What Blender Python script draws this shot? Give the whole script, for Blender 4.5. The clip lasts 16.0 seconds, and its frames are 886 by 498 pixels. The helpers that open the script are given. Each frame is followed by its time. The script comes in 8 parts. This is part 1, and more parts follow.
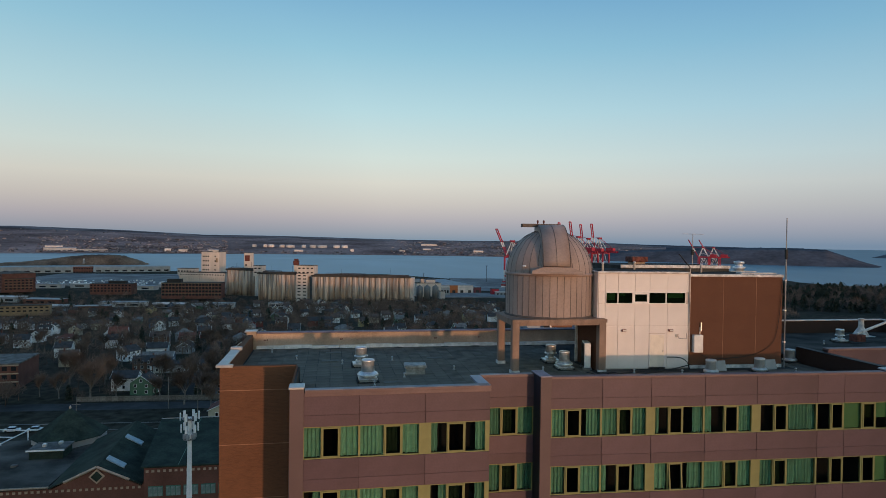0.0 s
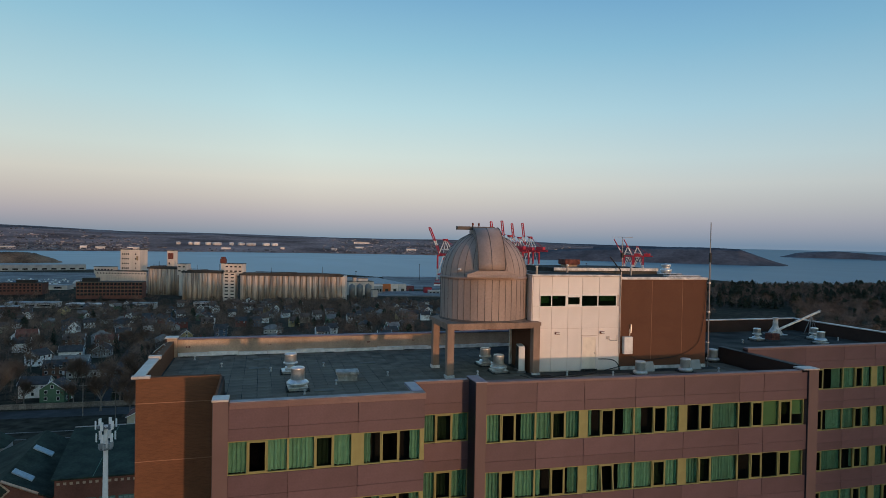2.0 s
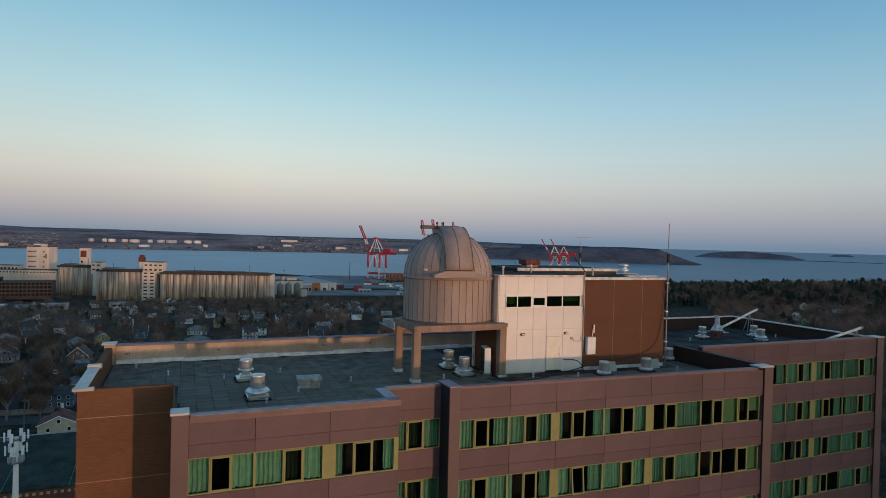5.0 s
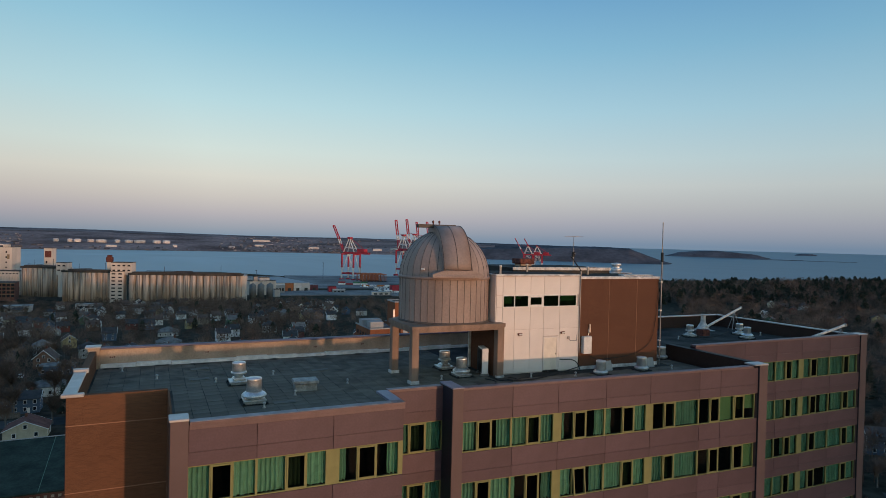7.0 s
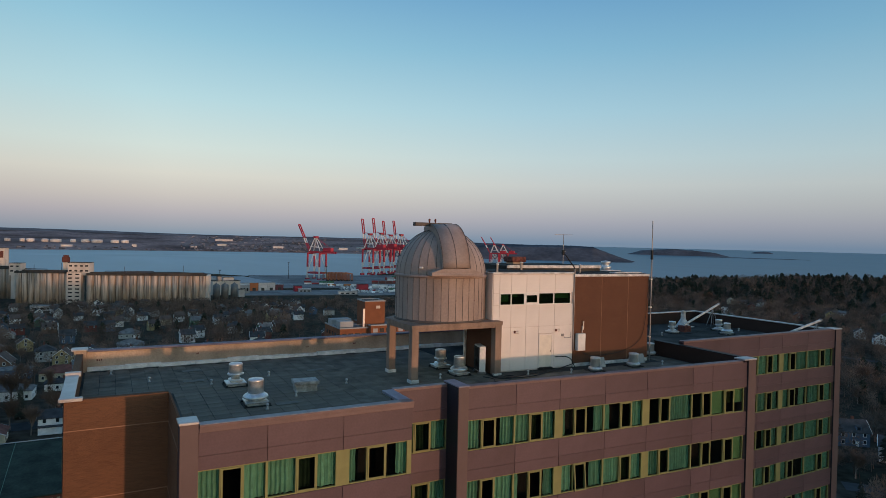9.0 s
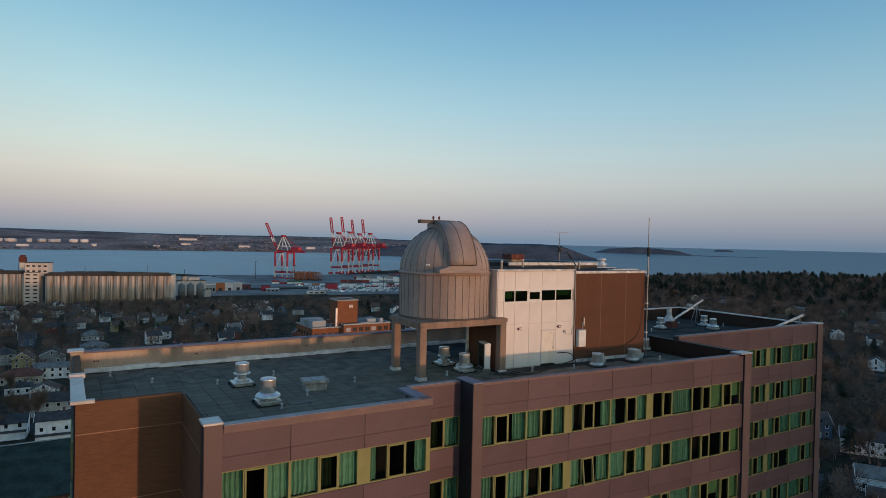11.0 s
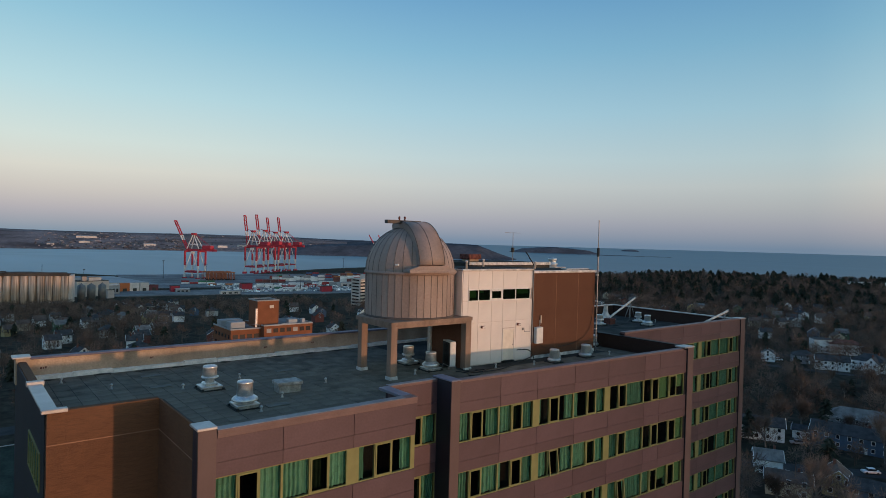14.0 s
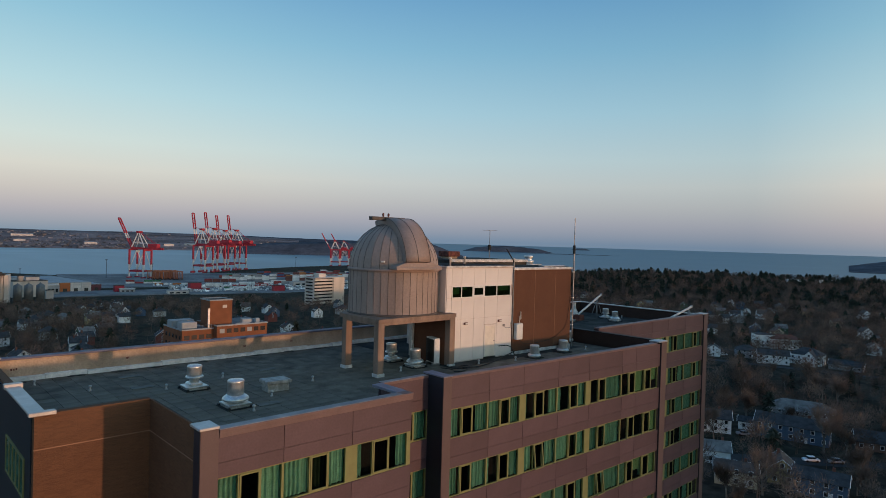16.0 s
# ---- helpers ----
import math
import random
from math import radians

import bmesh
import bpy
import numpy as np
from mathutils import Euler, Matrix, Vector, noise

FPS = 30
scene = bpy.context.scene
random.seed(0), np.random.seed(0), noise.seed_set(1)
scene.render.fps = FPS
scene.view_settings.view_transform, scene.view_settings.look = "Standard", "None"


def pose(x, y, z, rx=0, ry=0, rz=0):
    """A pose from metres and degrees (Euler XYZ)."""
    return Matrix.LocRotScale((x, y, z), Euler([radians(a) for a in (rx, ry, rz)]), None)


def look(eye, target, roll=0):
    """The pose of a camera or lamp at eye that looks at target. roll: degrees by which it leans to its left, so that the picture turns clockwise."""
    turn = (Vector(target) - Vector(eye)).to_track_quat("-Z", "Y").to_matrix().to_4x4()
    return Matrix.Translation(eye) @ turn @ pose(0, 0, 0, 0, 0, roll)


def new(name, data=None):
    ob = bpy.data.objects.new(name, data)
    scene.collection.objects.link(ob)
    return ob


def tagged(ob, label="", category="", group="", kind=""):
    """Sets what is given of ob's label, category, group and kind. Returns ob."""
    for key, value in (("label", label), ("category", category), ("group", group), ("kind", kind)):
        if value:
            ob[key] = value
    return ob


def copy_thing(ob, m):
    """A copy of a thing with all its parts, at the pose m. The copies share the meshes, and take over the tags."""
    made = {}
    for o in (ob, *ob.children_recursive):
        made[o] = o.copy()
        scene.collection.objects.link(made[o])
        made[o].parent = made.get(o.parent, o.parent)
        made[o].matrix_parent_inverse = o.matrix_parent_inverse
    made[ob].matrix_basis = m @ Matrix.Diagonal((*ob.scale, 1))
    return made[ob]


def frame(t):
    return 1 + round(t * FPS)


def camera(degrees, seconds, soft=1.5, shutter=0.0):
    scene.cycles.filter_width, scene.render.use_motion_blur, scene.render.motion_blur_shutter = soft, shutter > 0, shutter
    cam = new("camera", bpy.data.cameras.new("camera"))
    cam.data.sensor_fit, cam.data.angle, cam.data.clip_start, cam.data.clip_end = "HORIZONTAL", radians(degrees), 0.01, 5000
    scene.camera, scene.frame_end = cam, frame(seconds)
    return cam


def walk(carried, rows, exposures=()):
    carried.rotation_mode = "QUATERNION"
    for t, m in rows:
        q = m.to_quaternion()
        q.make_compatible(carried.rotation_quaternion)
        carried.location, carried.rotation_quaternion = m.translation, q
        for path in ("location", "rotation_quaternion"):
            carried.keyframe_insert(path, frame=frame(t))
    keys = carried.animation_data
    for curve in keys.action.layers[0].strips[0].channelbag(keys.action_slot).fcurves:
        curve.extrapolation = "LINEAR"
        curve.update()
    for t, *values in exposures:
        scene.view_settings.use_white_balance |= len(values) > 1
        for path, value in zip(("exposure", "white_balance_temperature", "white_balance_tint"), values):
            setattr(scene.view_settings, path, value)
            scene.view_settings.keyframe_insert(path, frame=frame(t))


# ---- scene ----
cam = camera(71.1, 16.0, soft=0.5)
PATH = [
    (0, (0.689, 0.038, 7.358), (1.043, 2.006, 7.33), 0.8),
    (0.5, (1.029, 0.143, 7.358), (1.408, 2.106, 7.329), 0.9),
    (1, (1.24, 0.241, 7.452), (1.675, 2.193, 7.42), 0.9),
    (1.5, (1.113, 0.463, 7.557), (1.615, 2.398, 7.526), 1.0),
    (2, (0.766, 0.752, 7.606), (1.33, 2.671, 7.576), 1.1),
    (2.5, (0.368, 1.001, 7.63), (0.984, 2.903, 7.599), 1.1),
    (3, (0.061, 1.241, 7.647), (0.714, 3.131, 7.617), 1.1),
    (3.5, (-0.225, 1.561, 7.599), (0.461, 3.439, 7.569), 1.2),
    (4, (-0.441, 1.883, 7.566), (0.284, 3.747, 7.537), 1.3),
    (4.5, (-0.595, 2.196, 7.605), (0.159, 4.048, 7.576), 1.4),
    (7, (-1.728, 3.488, 7.531), (-0.874, 5.296, 7.503), 1.4),
    (7.5, (-2.081, 3.727, 7.519), (-1.203, 5.524, 7.491), 1.4),
    (8, (-2.448, 3.932, 7.481), (-1.547, 5.717, 7.452), 1.3),
    (8.5, (-2.827, 4.142, 7.474), (-1.901, 5.915, 7.445), 1.4),
    (9, (-3.237, 4.353, 7.455), (-2.285, 6.112, 7.426), 1.3),
    (11.5, (-5.433, 5.613, 7.3), (-4.364, 7.303, 7.27), 1.3),
    (12, (-5.858, 5.819, 7.286), (-4.754, 7.486, 7.257), 1.4),
    (12.5, (-6.284, 6.095, 7.321), (-5.139, 7.735, 7.293), 1.5),
    (13, (-6.754, 6.337, 7.293), (-5.568, 7.947, 7.267), 1.6),
    (13.5, (-7.175, 6.455, 7.314), (-5.951, 8.037, 7.287), 1.6),
    (14, (-7.5, 6.589, 7.32), (-6.243, 8.145, 7.293), 1.5),
    (14.5, (-7.804, 6.771, 7.289), (-6.52, 8.304, 7.261), 1.6),
    (15, (-8.126, 7.045, 7.255), (-6.806, 8.548, 7.229), 1.6),
    (15.5, (-8.424, 7.285, 7.24), (-7.074, 8.76, 7.215), 1.6),
    (16, (-8.874, 7.68, 7.171), (-7.504, 9.137, 7.144), 1.6),
]
walk(cam, [(t, look(eye, target, roll)) for t, eye, target, roll in PATH])

# ---- world, sun, exposure ----
SUN_EL, SUN_AZ = radians(0.75), radians(18.0)          # the sun stands behind the camera, a little to the right
SUN_DIR = Vector((math.sin(SUN_AZ) * math.cos(SUN_EL), -math.cos(SUN_AZ) * math.cos(SUN_EL), math.sin(SUN_EL)))


def lin(r, g, b):
    return tuple(((c / 255) / 12.92 if c <= 10 else ((c / 255 + 0.055) / 1.055) ** 2.4) for c in (r, g, b)) + (1.0,)


world = bpy.data.worlds.new("dusk_sky")
world.use_nodes = True
scene.world = world
wn, wl = world.node_tree.nodes, world.node_tree.links
wn.clear()
w_out = wn.new("ShaderNodeOutputWorld")
w_bg = wn.new("ShaderNodeBackground")
w_tc = wn.new("ShaderNodeTexCoord")
w_sep = wn.new("ShaderNodeSeparateXYZ")
w_ramp = wn.new("ShaderNodeValToRGB")
w_sky = wn.new("ShaderNodeTexSky")
w_sky.sky_type = "NISHITA"
w_sky.sun_disc = False
w_sky.sun_elevation = SUN_EL
w_sky.sun_rotation = math.pi - SUN_AZ
w_mix = wn.new("ShaderNodeMix")
w_mix.data_type = "RGBA"
w_mix.inputs[0].default_value = 0.075
SKY = [(0.0, (128, 149, 167)), (0.012, (146, 159, 172)), (0.032, (165, 171, 181)), (0.06, (185, 188, 190)), (0.09, (199, 203, 201)), (0.13, (193, 210, 211)),
       (0.2, (168, 204, 215)), (0.29, (132, 184, 207)), (0.38, (100, 158, 196)), (0.6, (82, 138, 186)), (1.0, (52, 98, 152))]
cr = w_ramp.color_ramp
cr.interpolation = "EASE"
while len(cr.elements) < len(SKY):
    cr.elements.new(0.5)
for e, (p, c) in zip(cr.elements, SKY):
    e.position, e.color = p, lin(*c)
cr.interpolation = "LINEAR"
# the sky turns deeper blue away from the point opposite the sun, and warm and bright round the sunset
w_dot = wn.new("ShaderNodeVectorMath")
w_dot.operation = "DOT_PRODUCT"
w_dot.inputs[1].default_value = (-SUN_DIR.x, -SUN_DIR.y, 0)
w_az = wn.new("ShaderNodeValToRGB")
ar = w_az.color_ramp
while len(ar.elements) < 8:
    ar.elements.new(0.5)
for e, (p, c) in zip(ar.elements, [(0.0, (2.6, 1.75, 1.15)), (0.25, (1.7, 1.35, 1.15)), (0.52, (0.72, 0.80, 0.88)), (0.64, (0.75, 0.83, 0.92)), (0.78, (0.845, 0.905, 0.98)), (0.9, (0.985, 0.995, 1.01)), (0.96, (1.03, 1.025, 1.02)), (1.0, (0.90, 0.90, 0.915))]):
    e.position, e.color = p, (*c, 1)
w_map = wn.new("ShaderNodeMapRange")
w_map.inputs["From Min"].default_value, w_map.inputs["From Max"].default_value = -1, 1
w_mul = wn.new("ShaderNodeMix")
w_mul.data_type, w_mul.blend_type = "RGBA", "MULTIPLY"
w_mul.inputs[0].default_value = 1.0
wl.new(w_tc.outputs["Generated"], w_sep.inputs[0])
wl.new(w_sep.outputs["Z"], w_ramp.inputs[0])
wl.new(w_tc.outputs["Generated"], w_dot.inputs[0])
wl.new(w_dot.outputs["Value"], w_map.inputs["Value"])
wl.new(w_map.outputs[0], w_az.inputs[0])
wl.new(w_ramp.outputs[0], w_mul.inputs[6])
wl.new(w_az.outputs[0], w_mul.inputs[7])
wl.new(w_mul.outputs[2], w_mix.inputs[6])
wl.new(w_sky.outputs[0], w_mix.inputs[7])
wl.new(w_mix.outputs[2], w_bg.inputs["Color"])
w_bg.inputs["Strength"].default_value = 1.0
wl.new(w_bg.outputs[0], w_out.inputs["Surface"])

sun = new("sun", bpy.data.lights.new("sun", "SUN"))
sun.data.energy, sun.data.angle, sun.data.color = 1.7, radians(1.2), (1.0, 0.545, 0.32)
sun.matrix_world = look((0, 0, 60), tuple(Vector((0, 0, 60)) - SUN_DIR))
scene.view_settings.exposure = 0.08

# ---- materials ----
def mat(name, col, rough=0.7, metal=0.0, var=0.12, scale=1.5, fine=25.0, bump=0.15, bump_d=0.01, rand=0.0, col2=None, spec=0.3, streak=0.0, island=False):
    """A procedural surface: base colour with large stains, fine grain and relief; rand varies it from piece to piece."""
    m = bpy.data.materials.new(name)
    m.use_nodes = True
    n, l = m.node_tree.nodes, m.node_tree.links
    b = n["Principled BSDF"]
    b.inputs["Roughness"].default_value, b.inputs["Metallic"].default_value = rough, metal
    b.inputs["Specular IOR Level"].default_value = spec
    tc = n.new("ShaderNodeTexCoord")
    big, small = n.new("ShaderNodeTexNoise"), n.new("ShaderNodeTexNoise")
    big.inputs["Scale"].default_value, big.inputs["Detail"].default_value = scale, 4
    small.inputs["Scale"].default_value, small.inputs["Detail"].default_value = fine, 3
    src = tc.outputs["Object"]
    if streak:
        mp = n.new("ShaderNodeMapping")
        mp.inputs["Scale"].default_value = (1, 1, streak)
        l.new(src, mp.inputs[0])
        l.new(mp.outputs[0], big.inputs["Vector"])
    else:
        l.new(src, big.inputs["Vector"])
    l.new(src, small.inputs["Vector"])
    mix = n.new("ShaderNodeMix")
    mix.data_type = "RGBA"
    c2 = col2 or tuple(c * (1 - 2.2 * var) for c in col)
    c1 = col if col2 else tuple(min(1, c * (1 + 1.2 * var)) for c in col)
    mix.inputs[6].default_value, mix.inputs[7].default_value = (*c1, 1), (*c2, 1)
    mr = n.new("ShaderNodeMapRange")
    mr.inputs["From Min"].default_value, mr.inputs["From Max"].default_value = 0.3, 0.7
    l.new(big.outputs["Fac"], mr.inputs["Value"])
    l.new(mr.outputs[0], mix.inputs[0])
    g = n.new("ShaderNodeMix")
    g.data_type, g.blend_type = "RGBA", "MULTIPLY"
    g.inputs[0].default_value = 1.0
    gr = n.new("ShaderNodeMapRange")
    gr.inputs["From Min"].default_value, gr.inputs["From Max"].default_value = 0.3, 0.7
    gr.inputs["To Min"].default_value, gr.inputs["To Max"].default_value = 1 - var, 1 + var
    l.new(small.outputs["Fac"], gr.inputs["Value"])
    l.new(mix.outputs[2], g.inputs[6])
    l.new(gr.outputs[0], g.inputs[7])
    out = g.outputs[2]
    if rand:
        oi = n.new("ShaderNodeNewGeometry" if island else "ShaderNodeObjectInfo")
        rr = n.new("ShaderNodeMapRange")
        rr.inputs["To Min"].default_value, rr.inputs["To Max"].default_value = 1 - rand, 1 + rand
        l.new(oi.outputs["Random Per Island" if island else "Random"], rr.inputs["Value"])
        k = n.new("ShaderNodeMix")
        k.data_type, k.blend_type = "RGBA", "MULTIPLY"
        k.inputs[0].default_value = 1.0
        l.new(out, k.inputs[6])
        l.new(rr.outputs[0], k.inputs[7])
        out = k.outputs[2]
    l.new(out, b.inputs["Base Color"])
    if bump:
        bp = n.new("ShaderNodeBump")
        bp.inputs["Strength"].default_value, bp.inputs["Distance"].default_value = bump, bump_d
        l.new(small.outputs["Fac"], bp.inputs["Height"])
        l.new(bp.outputs[0], b.inputs["Normal"])
    return m


def glass_mat(name, tint, through_light=0.9):
    """Thin window glass: clear straight through, with a mirror gloss that grows at grazing angles."""
    m = bpy.data.materials.new(name)
    m.use_nodes = True
    n, l = m.node_tree.nodes, m.node_tree.links
    n.clear()
    o, mx = n.new("ShaderNodeOutputMaterial"), n.new("ShaderNodeMixShader")
    t, g, lw = n.new("ShaderNodeBsdfTransparent"), n.new("ShaderNodeBsdfGlossy"), n.new("ShaderNodeLayerWeight")
    pw, sc = n.new("ShaderNodeMath"), n.new("ShaderNodeMath")
    pw.operation, sc.operation = "POWER", "MULTIPLY_ADD"
    pw.inputs[1].default_value, sc.inputs[1].default_value, sc.inputs[2].default_value = 5.0, 0.7, 0.03
    t.inputs["Color"].default_value = (*[c * through_light for c in tint], 1)
    g.inputs["Roughness"].default_value = 0.02
    lw.inputs["Blend"].default_value = 0.5
    l.new(lw.outputs["Facing"], pw.inputs[0])
    l.new(pw.outputs[0], sc.inputs[0])
    l.new(sc.outputs[0], mx.inputs[0])
    l.new(t.outputs[0], mx.inputs[1])
    l.new(g.outputs[0], mx.inputs[2])
    l.new(mx.outputs[0], o.inputs["Surface"])
    return m


def brick_mat(name, c1, c2, mortar, scale=1.0):
    """Brown brick courses, 0.2 by 0.067 m, too fine to tell apart at this distance."""
    m = mat(name, c1, rough=0.9, var=0.42, scale=0.9, fine=30, bump=0.3, spec=0.1, col2=tuple(0.82 * c for c in c1))
    n, l = m.node_tree.nodes, m.node_tree.links
    b = n["Principled BSDF"]
    tc, sp, add, cb = n.new("ShaderNodeTexCoord"), n.new("ShaderNodeSeparateXYZ"), n.new("ShaderNodeMath"), n.new("ShaderNodeCombineXYZ")
    l.new(tc.outputs["Object"], sp.inputs[0])
    l.new(sp.outputs["X"], add.inputs[0])
    l.new(sp.outputs["Y"], add.inputs[1])
    l.new(add.outputs[0], cb.inputs[0])
    l.new(sp.outputs["Z"], cb.inputs[1])
    br = n.new("ShaderNodeTexBrick")
    br.inputs["Scale"].default_value = scale
    br.inputs["Brick Width"].default_value, br.inputs["Row Height"].default_value = 0.21, 0.07
    br.inputs["Mortar Size"].default_value, br.inputs["Bias"].default_value = 0.006, 0.0
    br.inputs["Color1"].default_value, br.inputs["Color2"].default_value, br.inputs["Mortar"].default_value = (*c1, 1), (*c2, 1), (*mortar, 1)
    l.new(cb.outputs[0], br.inputs["Vector"])
    old = b.inputs["Base Color"].links[0].from_socket
    mx = n.new("ShaderNodeMix")
    mx.data_type = "RGBA"
    mx.inputs[0].default_value = 0.35
    l.new(old, mx.inputs[6])
    l.new(br.outputs["Color"], mx.inputs[7])
    l.new(mx.outputs[2], b.inputs["Base Color"])
    return m


M = {}
M["panel"] = mat("mauve_panel", (0.109, 0.0675, 0.078), rough=0.5, var=0.09, scale=0.5, fine=12, bump=0.03, rand=0.10)
M["panel_gap"] = mat("panel_joint", (0.06, 0.035, 0.04), rough=0.8)
M["coping"] = mat("brown_coping", (0.17, 0.11, 0.105), rough=0.45, var=0.08, scale=1)
M["coping_light"] = mat("pale_metal_coping", (0.50, 0.48, 0.47), rough=0.4, metal=0.3, var=0.1, scale=1.2)
M["coping_blue"] = mat("grey_blue_coping", (0.23, 0.24, 0.31), rough=0.4, metal=0.3, var=0.1)
M["coping_purple"] = mat("dark_purple_grey_coping", (0.15, 0.135, 0.18), rough=0.6, var=0.12)
M["fin"] = mat("fin_panel", (0.130, 0.086, 0.084), rough=0.55, var=0.06, scale=0.5)
M["brick"] = brick_mat("brown_brick", (0.172, 0.083, 0.046), (0.072, 0.038, 0.026), (0.14, 0.085, 0.06))
M["brick_joint"] = mat("pale_mortar_band", (0.30, 0.165, 0.10), rough=0.9)
M["yellow"] = mat("yellow_tan_frame", (0.222, 0.219, 0.087), rough=0.5, var=0.06, scale=2)
M["curtain"] = mat("green_curtain", (0.132, 0.325, 0.235), rough=0.9, var=0.12, scale=3, fine=60, rand=0.18)
M["blind"] = mat("green_roller_blind", (0.10, 0.235, 0.105), rough=0.8, var=0.06, rand=0.1)
# the darkness of unlit rooms is put into this near-black
M["room"] = mat("room_darkness", (0.006, 0.006, 0.006), rough=0.9)
M["glass"] = glass_mat("window_glass", (0.93, 0.96, 0.93))
M["glass_screen"] = glass_mat("glass_with_insect_screen", (0.36, 0.36, 0.33))
M["deck"] = mat("roof_paver", (0.175, 0.146, 0.114), rough=0.95, var=0.16, scale=1.3, fine=30, bump=0.3, rand=0.12, spec=0.06)
M["deck_field"] = mat("roof_paver_field", (0.175, 0.146, 0.114), rough=0.95, var=0.16, scale=1.3, fine=30, bump=0.3, rand=0.14, spec=0.06, island=True)
M["slab_pale"] = mat("pale_paver", (0.19, 0.175, 0.15), rough=0.95, var=0.15, scale=2, spec=0.06)
M["tar"] = mat("tar_roof", (0.068, 0.064, 0.058), rough=0.95, var=0.25, scale=0.5, fine=18, bump=0.3, spec=0.06)
M["tan"] = mat("tan_parapet_membrane", (0.40, 0.295, 0.215), rough=0.7, var=0.14, scale=0.9, fine=14, streak=0.4)
M["flash"] = mat("white_flashing", (0.66, 0.63, 0.60), rough=0.6, var=0.2, scale=2.5)
M["strip_white"] = mat("torn_white_flashing", (0.80, 0.78, 0.75), rough=0.6, var=0.12, scale=2.5)
M["cream"] = mat("cream_panel", (0.74, 0.68, 0.64), rough=0.5, var=0.05, scale=0.6, fine=20, bump=0.04, rand=0.025)
M["cream_gap"] = mat("cream_joint", (0.58, 0.495, 0.44), rough=0.8)
M["cream_door"] = mat("stained_cream_door", (0.75, 0.68, 0.585), rough=0.5, var=0.05, scale=2.2)
M["galv"] = mat("galvanised_steel", (0.76, 0.745, 0.72), rough=0.36, metal=0.7, var=0.14, scale=3, bump=0.05)
M["pipe"] = mat("weathered_zinc", (0.42, 0.41, 0.40), rough=0.5, metal=0.3, var=0.15, scale=6)
M["white"] = mat("white_enamel", (0.72, 0.70, 0.67), rough=0.4, var=0.06, scale=3)
M["black"] = mat("black_rubber", (0.02, 0.02, 0.02), rough=0.6)
M["dome"] = mat("dome_sheet_metal", (0.33, 0.25, 0.217), rough=0.6, metal=0.0, var=0.09, scale=0.8, fine=10, bump=0.05, streak=0.3, rand=0.04)
M["seam"] = mat("dome_seam", (0.105, 0.085, 0.075), rough=0.7, metal=0.0, var=0.1)
M["concrete_brown"] = mat("brown_painted_concrete", (0.27, 0.182, 0.137), rough=0.75, var=0.16, scale=1.6, fine=30, streak=0.3)
M["rust"] = mat("rusty_steel", (0.15, 0.05, 0.038), rough=0.8, var=0.3, scale=4)
M["steel"] = mat("grey_steel", (0.25, 0.25, 0.26), rough=0.45, metal=0.6, var=0.1)
M["ground"] = mat("winter_ground", (0.069, 0.055, 0.043), rough=1.0, var=0.45, scale=0.02, fine=0.25, bump=0.3, bump_d=0.5, col2=(0.036, 0.036, 0.027), spec=0.02)
M["asphalt"] = mat("asphalt", (0.07, 0.07, 0.072), rough=0.95, var=0.2, scale=0.05, fine=0.4, spec=0.05)
# shade of sides turned from the sun, put into a dark navy colour
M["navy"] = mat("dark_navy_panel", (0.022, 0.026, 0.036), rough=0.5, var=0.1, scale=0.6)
# parapet brick with the shade of the inner faces painted into its colour
M["shaded_brick"] = brick_mat("shaded_dark_brick", (0.055, 0.034, 0.028), (0.04, 0.025, 0.022), (0.05, 0.035, 0.03))
M["plant_brick"] = brick_mat("plant_room_brick", (0.145, 0.068, 0.042), (0.108, 0.052, 0.035), (0.125, 0.072, 0.052))
M["coping_top"] = mat("weathered_coping_sheet", (0.31, 0.275, 0.275), rough=0.55, metal=0.1, var=0.12, scale=1.5, rand=0.1)
M["coping_mauve"] = mat("mauve_coping_sheet", (0.23, 0.165, 0.165), rough=0.55, var=0.1, scale=1.5, rand=0.08)
M["mast_white"] = mat("white_mast_paint", (0.82, 0.82, 0.82), rough=0.5, var=0.05)

# ---- mesh helpers ----
def box(bm, x0, x1, y0, y1, z0, z1, bevel=0.0):
    r = bmesh.ops.create_cube(bm, size=1.0, matrix=Matrix.LocRotScale(((x0 + x1) / 2, (y0 + y1) / 2, (z0 + z1) / 2), None, (abs(x1 - x0), abs(y1 - y0), abs(z1 - z0))))
    if bevel:
        vs = r["verts"]
        es = list({e for v in vs for e in v.link_edges})
        bmesh.ops.bevel(bm, geom=es, offset=bevel, segments=1, affect="EDGES", profile=0.5)


def tube(bm, p0, p1, r0, r1=None, n=8, caps=True):
    p0, p1 = Vector(p0), Vector(p1)
    r1 = r0 if r1 is None else r1
    q = (p1 - p0).to_track_quat("Z", "Y")
    rings = []
    for p, r in ((p0, r0), (p1, r1)):
        rings.append([bm.verts.new(p + q @ Vector((r * math.cos(2 * math.pi * k / n), r * math.sin(2 * math.pi * k / n), 0))) for k in range(n)])
    for k in range(n):
        bm.faces.new((rings[0][k], rings[0][(k + 1) % n], rings[1][(k + 1) % n], rings[1][k]))
    if caps:
        bm.faces.new(rings[0][::-1])
        bm.faces.new(rings[1])


def pipe(bm, pts, r, n=6):
    for a, b in zip(pts, pts[1:]):
        tube(bm, a, b, r, r, n)


